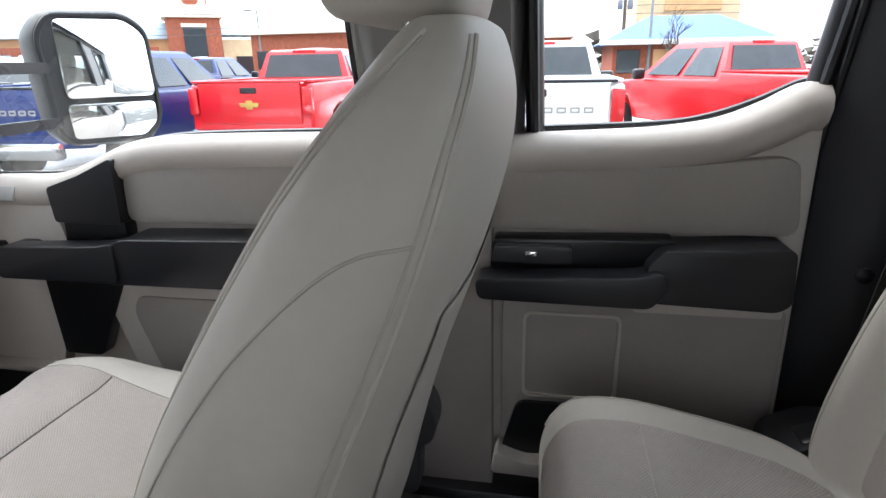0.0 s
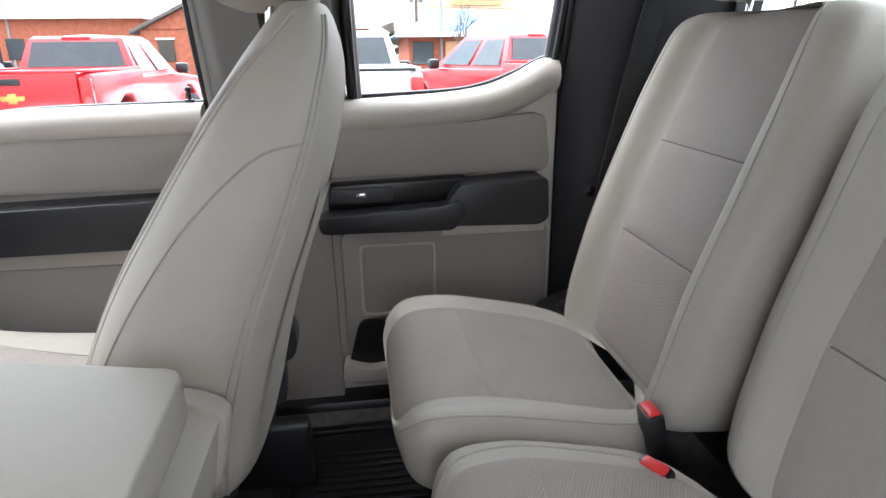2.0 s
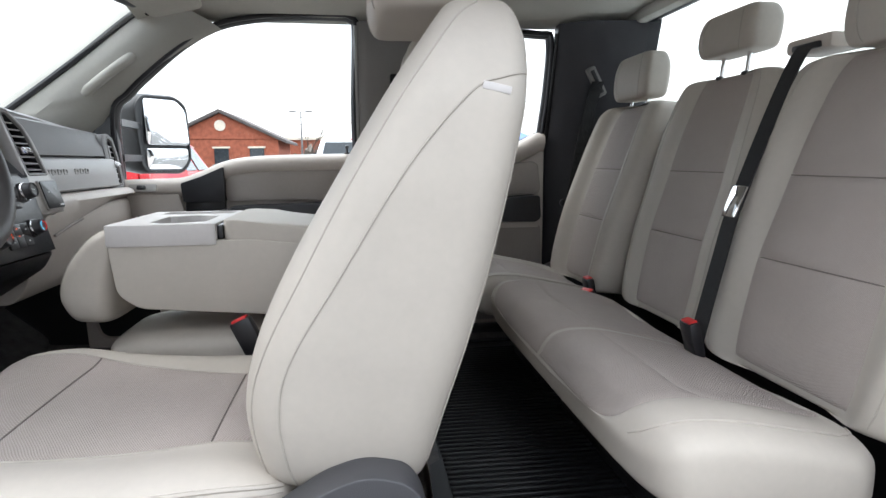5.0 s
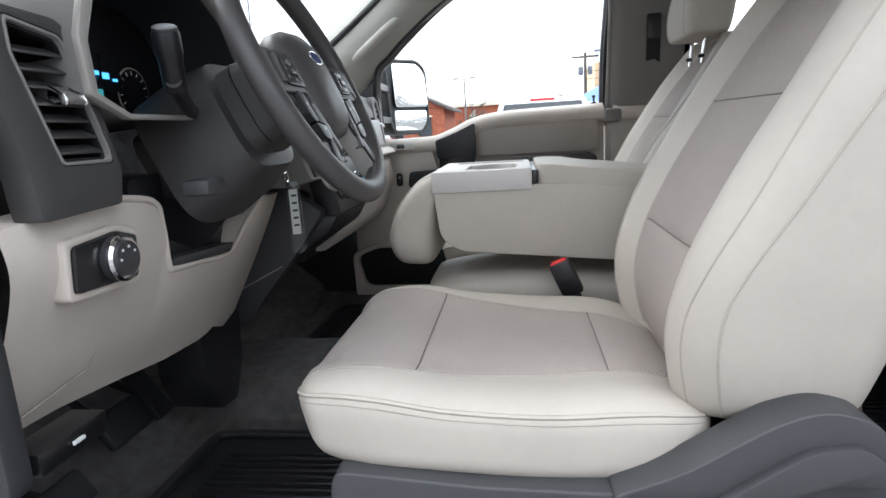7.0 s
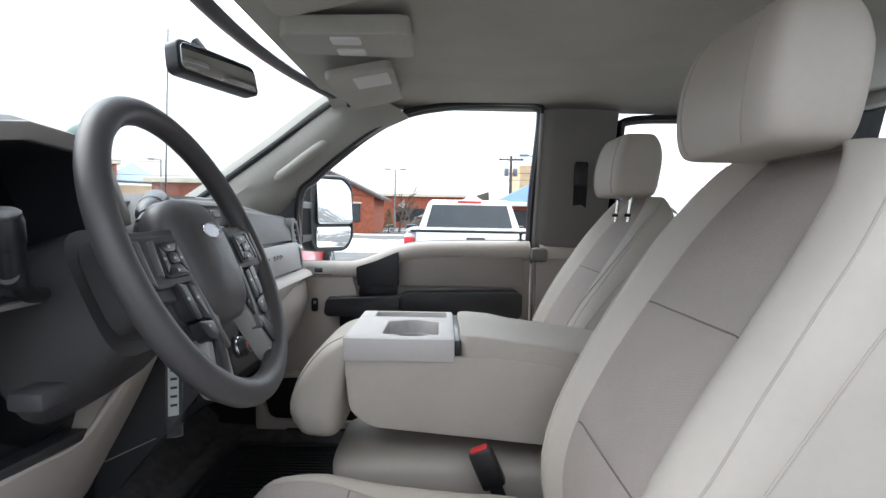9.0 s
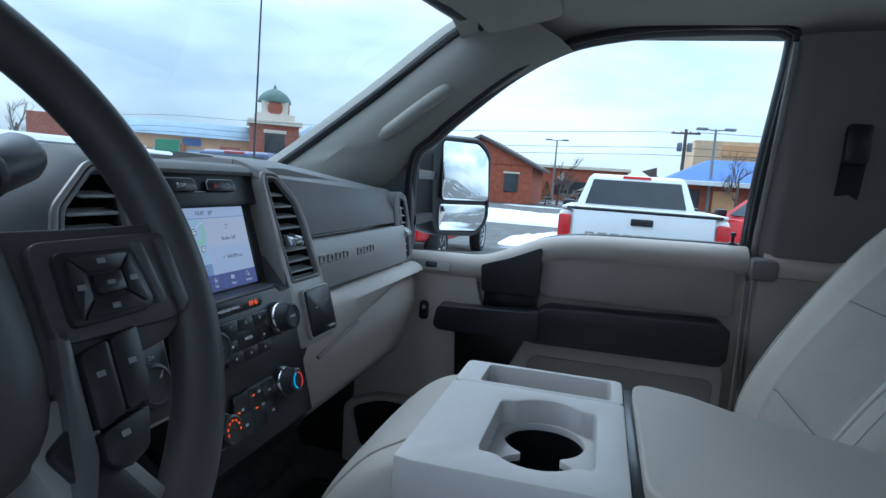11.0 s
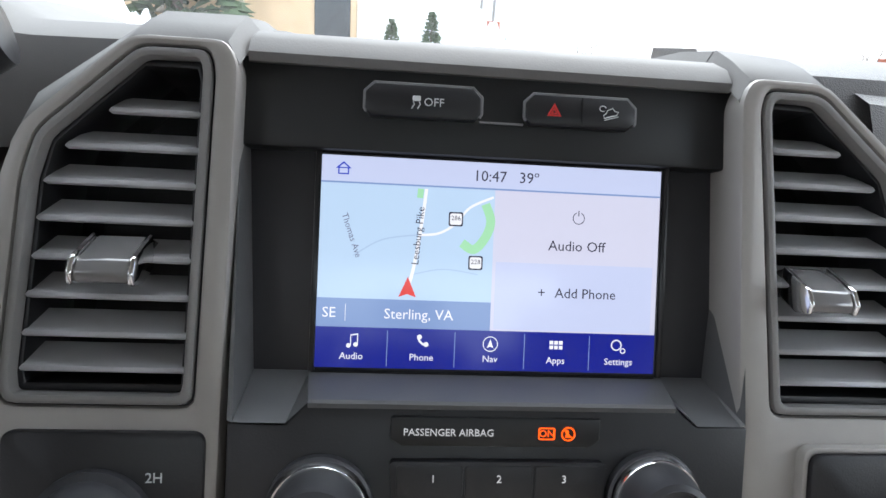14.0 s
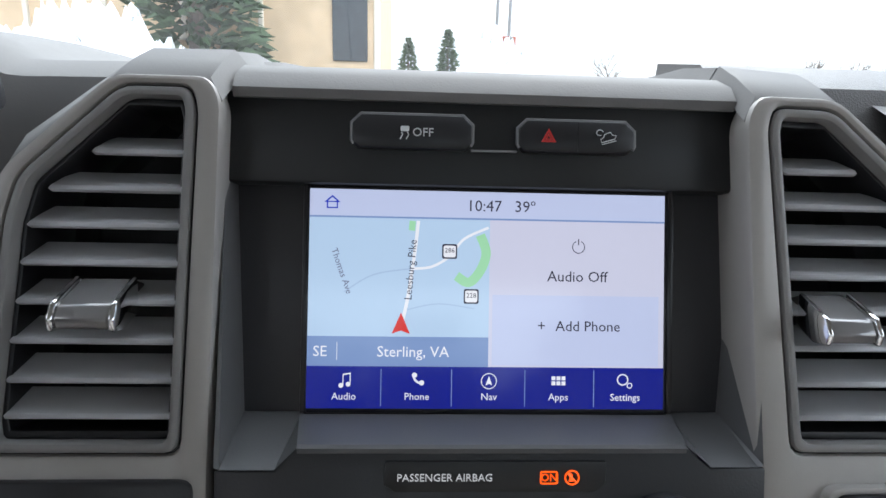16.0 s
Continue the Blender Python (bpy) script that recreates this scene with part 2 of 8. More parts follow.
def framed(outer, inner, axis, lo, hi, r=0.002, frame_m=None):
    """A ring between two outlines of the same number of points, drawn out along an axis."""
    bm = bmesh.new()
    n = len(outer)

    def co(p, d):
        a, b = p
        return {"x": (d, a, b), "y": (a, d, b), "z": (a, b, d)}[axis]
    vs = [[bm.verts.new(co(p, d)) for p in ring] for ring in (outer, inner) for d in (lo, hi)]
    o0, o1, i0, i1 = vs
    for i in range(n):
        j = (i + 1) % n
        bm.faces.new((o0[i], o0[j], o1[j], o1[i]))
        bm.faces.new((i0[i], i1[i], i1[j], i0[j]))
        bm.faces.new((o1[i], o1[j], i1[j], i1[i]))
        bm.faces.new((o0[i], i0[i], i0[j], o0[j]))
    bmesh.ops.recalc_face_normals(bm, faces=bm.faces[:])
    bevel(bm, r, 2, 40)
    if frame_m:
        bm.transform(frame_m)
    return bm


def loft(rings, closed=True, cap=True):
    bm = bmesh.new()
    vs = [[bm.verts.new(p) for p in r] for r in rings]
    n = len(rings[0])
    for a, b in zip(vs, vs[1:]):
        for i in range(n if closed else n - 1):
            j = (i + 1) % n
            bm.faces.new((a[i], a[j], b[j], b[i]))
    if cap and closed:
        bm.faces.new(vs[0][::-1])
        bm.faces.new(vs[-1])
    return bm


def tube(pts, r, n=8, closed=False, flat=1.0, up=None):
    """A round rod along points; flat squeezes it along its second axis. r may be a list."""
    pts = [Vector(p) for p in pts]
    rings = []
    k = len(pts)
    last = Vector(up) if up else None
    for i, p in enumerate(pts):
        if closed:
            d = pts[(i + 1) % k] - pts[i - 1]
        else:
            d = pts[min(i + 1, k - 1)] - pts[max(i - 1, 0)]
        d.normalize()
        if last is None:
            last = Vector((0, 0, 1)) if abs(d.z) < 0.9 else Vector((1, 0, 0))
        s = d.cross(last).normalized()
        u = s.cross(d).normalized()
        if not up:
            last = u
        rr = r[i] if isinstance(r, (list, tuple)) else r
        rings.append([p + s * (rr * math.cos(2 * math.pi * q / n)) + u * (rr * flat * math.sin(2 * math.pi * q / n)) for q in range(n)])
    if closed:
        rings.append(rings[0])
        bm = loft(rings, True, False)
        bmesh.ops.remove_doubles(bm, verts=bm.verts[:], dist=1e-6)
        return bm
    return loft(rings)


def lathe(prof, m, n=28):
    """A turned body from (radius, height) pairs about the z axis of m."""
    rings = [[m @ Vector((r * math.cos(2 * math.pi * q / n), r * math.sin(2 * math.pi * q / n), h)) for q in range(n)] for r, h in prof]
    return loft(rings)


def smoothline(pts, k=6, closed=False):
    """Catmull-Rom through points."""
    pts = [Vector(p) for p in pts]
    n, out = len(pts), []
    for i in range(n if closed else n - 1):
        if closed:
            a, b, c, d = pts[i - 1], pts[i], pts[(i + 1) % n], pts[(i + 2) % n]
        else:
            a, b, c, d = pts[max(i - 1, 0)], pts[i], pts[i + 1], pts[min(i + 2, n - 1)]
        for q in range(k):
            t = q / k
            out.append(0.5 * ((2 * b) + (c - a) * t + (2 * a - 5 * b + 4 * c - d) * t * t + (3 * b - a - 3 * c + d) * t ** 3))
    if not closed:
        out.append(pts[-1])
    return out


def rounded(pts, r, k=4):
    """A polygon with its corners rounded by r."""
    out, n = [], len(pts)
    for i in range(n):
        p, a, b = Vector(pts[i]), Vector(pts[i - 1]), Vector(pts[(i + 1) % n])
        da, db = (a - p), (b - p)
        q = min(r, da.length * 0.45, db.length * 0.45)
        s, e = p + da.normalized() * q, p + db.normalized() * q
        for j in range(k + 1):
            t = j / k
            out.append(tuple((1 - t) ** 2 * s + 2 * t * (1 - t) * p + t * t * e))
    return out


def rect(x0, y0, x1, y1, r=0.0, k=3):
    p = [(x0, y0), (x1, y0), (x1, y1), (x0, y1)]
    return rounded(p, r, k) if r else p


def words(text, size, m, material, parent, name="lettering", thick=0.0002, align="CENTER"):
    """Writing in the built-in font, as a mesh."""
    cu = bpy.data.curves.new(name, "FONT")
    cu.body, cu.size, cu.align_x, cu.align_y, cu.extrude = text, size, align, "CENTER", thick
    cu.resolution_u = 2
    tmp = new("tmp", cu)
    bpy.context.view_layer.update()
    me = bpy.data.meshes.new_from_object(tmp.evaluated_get(bpy.context.evaluated_depsgraph_get()))
    bpy.data.objects.remove(tmp)
    bpy.data.curves.remove(cu)
    bm = bmesh.new()
    bm.from_mesh(me)
    bpy.data.meshes.remove(me)
    bm.transform(m)
    return part(name, bm, material, parent, smooth=0)


class Pad:
    """A padded body lofted between a front and a back side line in the (y, z) plane, with rounded ends and raised bolsters."""

    def __init__(self, front, back, half, cx, n=4.5, m=9, bolster=0.0, b0=0.5, b1=0.78, crown=0.0, nb=0, nbs=None):
        self.f, self.b = np.array(front, float), np.array(back, float)
        self.v = np.linspace(0, 1, len(front))
        h = np.array(half, float)
        self.nb = nb or n
        self.nbs = nbs or (self.nb, self.nb)
        self.h, self.hv = h, np.linspace(0, 1, len(h))
        self.cx, self.n, self.m, self.bo, self.b0, self.b1, self.crown = cx, n, m, bolster, b0, b1, crown

    def line(self, a, v):
        k = len(a) - 1
        s = min(max(v, 0), 1) * k
        i = min(int(s), k - 1)
        t = s - i
        p0, p1, p2, p3 = a[max(i - 1, 0)], a[i], a[i + 1], a[min(i + 2, k)]
        return 0.5 * (2 * p1 + (p2 - p0) * t + (2 * p0 - 5 * p1 + 4 * p2 - p3) * t * t + (3 * p1 - p0 - 3 * p2 + p3) * t ** 3)

    def pt(self, xn, s, v):
        """xn and s on the section's outline, -1 to 1; v along the body."""
        e = max(0.0, 1 - abs(2 * v - 1) ** self.m) ** (1 / self.m)
        f, b = self.line(self.f, v), self.line(self.b, v)
        w = np.interp(v, self.hv, self.h) * (0.06 + 0.94 * e)
        mid, ax = (f + b) / 2, (f - b) / 2
        q = s * (0.25 + 0.75 * e)
        if s > 0 and self.bo:
            t = min(max((abs(xn) - self.b0) / (self.b1 - self.b0), 0), 1)
            up = t * t * (3 - 2 * t)
            q -= (1 - up) * self.bo / max(np.hypot(*ax), 1e-6) * e
        if s > 0 and self.crown:
            q += self.crown * (1 - xn * xn) / max(np.hypot(*ax), 1e-6) * e
        p = mid + ax * q
        return Vector((self.cx + w * xn, p[0], p[1]))

    def ang(self, th, v):
        c, s = math.cos(th), math.sin(th)
        k = self.n if s >= 0 else self.nbs[c > 0]
        return self.pt(math.copysign(abs(c) ** (2 / k), c), math.copysign(abs(s) ** (2 / k), s), v)

    def shell(self, nu=72, nv=36):
        rings = []
        for j in range(nv + 1):
            v = 0.5 - 0.5 * math.cos(math.pi * j / nv)
            rings.append([self.ang(2 * math.pi * i / nu, v) for i in range(nu)])
        return loft(rings)

    def front(self, xn, v, off=0.0):
        s = max(0.0, 1 - abs(xn) ** self.n) ** (1 / self.n)
        p = self.pt(xn, s, v)
        if off:
            a = self.pt(min(xn + 0.02, 0.999), max(0.0, 1 - abs(min(xn + 0.02, 0.999)) ** self.n) ** (1 / self.n), v) - p
            b = self.pt(xn, s, min(v + 0.01, 0.999)) - p
            nrm = a.cross(b)
            f, k = self.line(self.f, v), self.line(self.b, v)
            if nrm.dot(Vector((0, *(f - k)))) < 0:
                nrm.negate()
            if nrm.length > 1e-12:
                p = p + nrm.normalized() * off
        return p

    def side(self, sgn, s, v, off=0.0):
        k = self.n if s >= 0 else self.nbs[sgn > 0]
        xn = sgn * max(0.0, 1 - abs(s) ** k) ** (1 / k)
        p = self.pt(xn, s, v)
        return p + Vector((sgn * off, 0, 0))

    def panel(self, x0, x1, v0, v1, n=22, k=22, puff=0.0035, sink=-0.0005, edge=0.02):
        """A stuffed panel on the front side, its edges sunk into seams."""
        rows = []
        mx0, mx1 = (sum(q) / 2 if isinstance(q, tuple) else q for q in (x0, x1))
        mv, mx = (v0 + v1) / 2, (mx0 + mx1) / 2
        wide = (self.front(mx1, mv) - self.front(mx0, mv)).length
        tall = sum((self.front(mx, v0 + (v1 - v0) * (j + 1) / 6) - self.front(mx, v0 + (v1 - v0) * j / 6)).length for j in range(6))

        def ease(t):
            return 0.45 * t + 0.55 * (0.5 - 0.5 * math.cos(math.pi * t))
        for j in range(k + 1):
            row = []
            for i in range(n + 1):
                a, c = ease(i / n), ease(j / k)
                d = min(a * wide, (1 - a) * wide, c * tall, (1 - c) * tall) / edge
                o = -sink + (puff + sink) * (1 - (1 - min(d, 1)) ** 2.2)
                xa = x0[0] + (x0[1] - x0[0]) * c if isinstance(x0, tuple) else x0
                xb = x1[0] + (x1[1] - x1[0]) * c if isinstance(x1, tuple) else x1
                row.append(self.front(xa + (xb - xa) * a, v0 + (v1 - v0) * c, o))
            rows.append(row)
        return loft(rows, False, False)

    def seam(self, pts, r=0.0016, off=0.0006, n=6):
        """A stitched line over the front side through (xn, v) points."""
        line = smoothline([(a, b, 0) for a, b in pts], 7)
        return tube([self.front(p.x, p.y, off) for p in line], r, n)

    def sideseam(self, sgn, pts, r=0.0016, off=0.0004, n=6):
        line = smoothline([(a, b, 0) for a, b in pts], 7)
        return tube([self.side(sgn, p.x, p.y, off) for p in line], r, n)


# ---------- the cab's shell ----------
def tumble(z):
    """The side glass leans inwards towards the roof."""
    return 0.955 - max(0, z - 1.45) * 0.30


floor = thing("floor", (0, 0.3, 0.74), "charcoal vinyl cab floor with a low centre tunnel", "floor", kind="structure")
prof = [(-0.80, 0.78), (0.20, 0.78), (0.26, 0.80), (1.28, 0.79), (1.42, 0.84), (1.66, 1.10), (1.72, 1.45)]
rings = []
for y, z in smoothline([(a, b, 0) for a, b in prof], 5) and [(p.x, p.y) for p in smoothline([(a, b, 0) for a, b in prof], 5)]:
    ring = []
    for i in range(33):
        x = -0.86 + 1.72 * i / 32
        hump = 0.10 * math.exp(-((x - 0.03) / 0.17) ** 4) * min(1, max(0, (y - 0.15) / 0.12))
        well = 0.05 * max(0, (abs(x) - 0.78) / 0.08)
        ring.append((x, y, z + hump + well))
    rings.append(ring)
part("floor_covering", loft(rings, False, False), M_CARPET, floor)
part("floor_pan", rbox((0, 0.4, 0.735), (1.74, 2.4, 0.03), 0.005), M_BLACK, floor)
for sx in (-1, 1):
    part("sill_plate", rbox((sx * 0.885, 0.33, 0.79), (0.09, 1.66, 0.10), 0.015), M_BLACK, floor, "black ribbed sill plate")

for nm, x0, x1, y0, y1, zz, lab in (("floor_mat", -0.70, -0.22, 0.62, 1.30, 0.806, "black ribbed rubber mat in the driver's footwell"),
                                    ("floor_mat", 0.26, 0.74, 0.62, 1.30, 0.806, "black ribbed rubber mat in the passenger's footwell"),
                                    ("floor_mat", -0.72, 0.80, -0.42, 0.17, 0.787, "black ribbed rubber mat before the rear bench")):
    fm = thing(nm, ((x0 + x1) / 2, (y0 + y1) / 2, zz), lab, "floor mat", "rubber floor mats")
    part("mat_base", prism(rect(x0, y0, x1, y1, 0.04), "z", zz, zz + 0.008, 0.002), M_RUBBER, fm)
    part("rim", framed(rect(x0, y0, x1, y1, 0.04), rect(x0 + 0.02, y0 + 0.02, x1 - 0.02, y1 - 0.02, 0.03), "z", zz + 0.006, zz + 0.02, 0.003), M_RUBBER, fm)
    ribs = None
    k = int((x1 - x0 - 0.12) / 0.021)
    for i in range(k):
        xx = x0 + 0.06 + i * 0.021
        r1 = rbox((xx, (y0 + y1) / 2, zz + 0.010), (0.008, (y1 - y0) - 0.14, 0.009), 0.002, seg=1)
        ribs = join(ribs, r1) if ribs else r1
    rb = part("ribs", ribs, M_RUBBER, fm)
    tagged(rb, kind="stuff")

# rear wall with its window
wall = thing("wall_rear", (0, -0.80, 0.78), "dark rear cab wall below a wide window", "wall", kind="structure")
part("lower_panel", rbox((0, -0.765, 1.17), (1.74, 0.05, 0.86), 0.01), M_BLACK, wall)
part("upper_rail", rbox((0, -0.74, 1.995), (1.50, 0.06, 0.05), 0.02), M_HEAD, wall)
w1 = thing("window_1", (0, -0.75, 1.57), "wide rear cab window with a black seal", "window", kind="structure")
o = rounded([(-0.755, 1.58), (0.755, 1.58), (0.742, 1.985), (-0.742, 1.985)], 0.04)
i_ = rounded([(-0.738, 1.60), (0.738, 1.60), (0.726, 1.970), (-0.726, 1.970)], 0.04)
part("window_frame", framed(o, i_, "y", -0.775, -0.74, 0.004), M_BLACK, w1)
pane = part("pane", prism(i_, "y", -0.762, -0.757, 0), M_GLASS, w1)
pane.visible_shadow = False

# corner panels behind the doors, with belt guides
for sx in (-1, 1):
    c = thing("corner_panel", (sx * 0.85, -0.62, 0.80), "black plastic quarter panel behind the rear door", "trim", kind="structure")
    pts = [(-0.80, 0.80), (-0.465, 0.80), (-0.465, 1.60), (-0.47, 1.95), (-0.80, 1.97)]
    rings = []
    for z in np.linspace(0.80, 1.98, 14):
        xo = tumble(z) - 0.01
        rings.append([(sx * (xo - 0.012), -0.463, z), (sx * (xo - 0.05), -0.50, z), (sx * (xo - 0.085), -0.57, z), (sx * (xo - 0.10), -0.68, z),
                      (sx * (xo - 0.13), -0.80, z), (sx * (xo + 0.02), -0.80, z), (sx * (xo + 0.03), -0.463, z)])
    part("panel", loft(rings), M_PILLAR, c)
    part("seal", tube(smoothline([(sx * (tumble(z) - 0.02), -0.462, z) for z in np.linspace(0.85, 1.95, 8)], 3), 0.008, 8), M_BLACKG, c)

# ceiling
bm = bmesh.new()
rings = []
for y in np.linspace(-0.82, 0.98, 14):
    ring = []
    for i in range(25):
        x = -0.83 + 1.66 * i / 24
        drop = 0.040 * max(0, (abs(x) - 0.62) / 0.21) ** 2 + 0.03 * max(0, (y - 0.75) / 0.23) ** 2
        ring.append((x, y, 2.012 - drop))
    rings.append(ring)
lo = [[(x, y, z) for x, y, z in r] for r in rings]
bm = loft(lo, False, False)
bm2 = loft([[(x, y, z + 0.03) for x, y, z in r] for r in rings], False, False)
tagged(part("ceiling", join(bm, bm2), M_HEAD, None), "grey cloth headliner with rolled edges", "ceiling", kind="structure")
tagged(part("roof", loft([[(x * 1.02, y * 1.02, z + 0.045) for x, y, z in r] for r in rings], False, False), M_BLACK, None), "outer roof skin of the cab", "roof", kind="structure")

# windscreen
ws = thing("window_2", (0, 1.35, 1.62), "raked windscreen in a black band", "window", kind="structure")
rings = []
for k in range(9):
    t = k / 8
    y, z, hw = 1.60 - 0.66 * t, 1.56 + 0.44 * t, 0.83 - 0.07 * t
    rings.append([(hw * s, y + 0.10 * (1 - s * s), z) for s in np.linspace(-1, 1, 17)])
pane = part("pane", loft(rings, False, False), M_GLASS, ws)
pane.visible_shadow = False
part("top_band", tube([(0.76 * s, 0.95 + 0.10 * (1 - s * s), 1.99) for s in np.linspace(-1, 1, 13)], 0.022, 8, flat=0.5), M_BLACK, ws)
part("wiper", tube([(-0.45, 1.72, 1.555), (0.1, 1.70, 1.57), (0.5, 1.66, 1.575)], 0.008, 6), M_BLACK, ws)

# front pillars
def a_pillar(sx):
    p = thing("front_pillar", (sx * 0.82, 1.2, 1.5), "stone-grey windscreen pillar trim with a moulded grab handle" if sx > 0 else "stone-grey windscreen pillar trim", "trim", kind="structure")
    e1 = smoothline([(0.80, 1.62, 1.54), (0.805, 1.46, 1.635), (0.80, 1.20, 1.82), (0.775, 0.97, 1.985), (0.74, 0.86, 2.0)], 5)
    e2 = smoothline([(0.93, 1.23, 1.55), (0.885, 1.125, 1.675), (0.85, 0.985, 1.79), (0.822, 0.855, 1.878), (0.80, 0.72, 1.94)], 5)
    rings = []
    for a, b in zip(e1, e2):
        m1, m2 = a.lerp(b, 0.3) + Vector((-0.035, -0.02, 0)), a.lerp(b, 0.72) + Vector((-0.038, -0.01, 0.0))
        ring = [a, m1, m2, b, b + Vector((0.05, 0.02, 0.02)), a + Vector((0.05, 0.05, 0.03))]
        rings.append([(sx * q.x, q.y, q.z) for q in ring])
    part("trim", loft(rings), M_PILT, p)
    part("glass_edge", tube([(sx * q.x, q.y + 0.004, q.z + 0.004) for q in e1], 0.012, 8), M_BLACK, p)
    if sx > 0:
        h = smoothline([(0.80, 1.175, 1.725), (0.775, 1.13, 1.752), (0.775, 1.075, 1.795), (0.785, 1.02, 1.838), (0.805, 1.005, 1.85)], 5)
        part("grab_handle", tube(h, [0.012] * 2 + [0.017] * (len(h) - 4) + [0.012] * 2, 12), M_PILT, p, "moulded grey grab handle")
    sail = [(1.115, 1.43), (1.30, 1.43), (1.30, 1.56), (1.125, 1.68)]
    part("sail_panel", prism(sail, "x", sx * 0.90, sx * 0.93, 0.004), M_BLACK, p, "black corner panel")


a_pillar(1)
a_pillar(-1)


# ---------- passenger doors ----------
def strip(path, half_w, x_in, x_out, r):
    """A rounded rail along a (y, z) path between two depths."""
    pts = smoothline([(a, b, 0) for a, b in path], 5)
    return tube([((x_in + x_out) / 2, p.x, p.y) for p in pts], half_w, 12, flat=abs(x_out - x_in) / 2 / half_w, up=(1, 0, 0))


d1 = thing("door_1", (0.9, 0.70, 0.80), "closed front passenger door with stone-grey trim and black armrest", "door", kind="structure")
belt = [(1.16, 1.418), (1.02, 1.422), (0.90, 1.428), (0.83, 1.452), (0.76, 1.484), (0.68, 1.500), (0.55, 1.507), (0.28, 1.512)]
body = [(1.27, 0.83), (1.27, 1.40)] + [(a, b - 0.01) for a, b in belt] + [(0.28, 0.83)]
part("door_shell", prism(body, "x", 0.905, 0.985, 0.006), M_TRIM, d1)
# belt rail: a soft rolled ledge under the glass
rail = [(1.16, 1.405), (1.02, 1.408), (0.91, 1.412), (0.83, 1.438), (0.76, 1.468), (0.68, 1.484), (0.55, 1.490), (0.285, 1.494)]
part("belt_rail", strip([(a, b - 0.008) for a, b in rail], 0.036, 0.868, 0.965, 0.02), M_TRIM, d1)
part("glass_seal", tube([(0.957, p.x, p.y) for p in smoothline([(a, b + 0.006, 0) for a, b in belt], 5)], 0.007, 8), M_BLACK, d1)
part("front_panel", prism(rounded([(1.25, 0.86), (1.25, 1.40), (0.93, 1.40), (0.90, 1.30), (0.93, 1.18), (0.98, 1.02), (0.98, 0.86)], 0.02), "x", 0.878, 0.915, 0.008), M_TRIM, d1)
up = rounded([(0.758, 1.352), (0.756, 1.435), (0.735, 1.460), (0.68, 1.474), (0.31, 1.474), (0.30, 1.352)], 0.02)
part("upper_insert", prism(up, "x", 0.880, 0.912, 0.010), M_TRIMD, d1)
part("black_insert", prism(rounded([(0.905, 1.20), (0.895, 1.40), (0.762, 1.43), (0.762, 1.20)], 0.008), "x", 0.873, 0.915, 0.004), M_BLACKG, d1, "black upright insert beside the armrest")
part("insert_cap", prism(rounded([(0.902, 1.352), (0.908, 1.420), (0.835, 1.444), (0.757, 1.478), (0.758, 1.350)], 0.008), "x", 0.858, 0.955, 0.014, 3), M_BLACK, d1, "black padded cap over the insert")
low = rounded([(0.835, 1.185), (0.77, 0.98), (0.72, 0.90), (0.31, 0.90), (0.31, 1.235), (0.80, 1.235)], 0.02)
part("lower_frame", prism(low, "x", 0.872, 0.912, 0.012), M_TRIM, d1)
low2 = rounded([(0.775, 1.165), (0.715, 0.985), (0.68, 0.94), (0.33, 0.94), (0.33, 1.20), (0.76, 1.20)], 0.02)
part("lower_insert", prism(low2, "x", 0.868, 0.9, 0.004), M_TRIMD, d1)
part("black_recess", prism(rounded([(0.957, 1.060), (0.968, 1.250), (0.775, 1.250), (0.868, 1.060)], 0.010), "x", 0.868, 0.90, 0.003), M_BLACKG, d1, "black recess below the pull")
arm = rounded([(0.775, 1.245), (0.765, 1.31), (0.735, 1.335), (0.335, 1.345), (0.318, 1.335), (0.318, 1.262), (0.335, 1.248)], 0.015)
part("armrest", prism(arm, "x", 0.812, 0.90, 0.014, 3), M_BLACK, d1, "black padded armrest")
pull = rounded([(1.012, 1.262), (1.004, 1.312), (0.775, 1.322), (0.745, 1.33), (0.745, 1.25), (1.0, 1.25)], 0.014)
part("pull_handle", prism(pull, "x", 0.805, 0.855, 0.012, 3), M_BLACK, d1, "black door pull")
part("pull_mount", rbox((0.875, 0.985, 1.285), (0.05, 0.05, 0.05), 0.01), M_BLACK, d1)
part("map_pocket", framed(rounded([(1.262, 0.815), (1.265, 1.0), (1.17, 1.035), (0.86, 1.03), (0.70, 0.93), (0.38, 0.92), (0.36, 0.815)], 0.03),
                          rounded([(1.215, 0.865), (1.245, 0.985), (1.16, 1.018), (0.87, 1.012), (0.72, 0.905), (0.40, 0.895), (0.40, 0.85)], 0.03), "x", 0.845, 0.90, 0.008), M_TRIM, d1, "grey map pocket rim")
part("pocket_back", prism([(1.25, 0.84), (1.25, 1.0), (1.16, 1.025), (0.86, 1.02), (0.71, 0.915), (0.38, 0.905), (0.38, 0.84)], "x", 0.866, 0.876, 0), M_BLACKG, d1)
sw = part("window_switch_plate", rbox((0.870, 1.040, 1.403), (0.012, 0.098, 0.032), 0.005, pose(0, 0, 0, 0, 28, 0).to_3x3()), M_GRAPH, d1)
part("window_switch", rbox((0.863, 1.042, 1.406), (0.014, 0.030, 0.014), 0.003, pose(0, 0, 0, 0, 28, 0).to_3x3()), M_BLACK, sw, "black window switch")
lk = part("lock_plate", prism(rounded([(1.07, 1.255), (1.045, 1.255), (1.045, 1.305), (1.07, 1.305)], 0.01), "x", 0.872, 0.881, 0.002), M_BLACKG, d1)
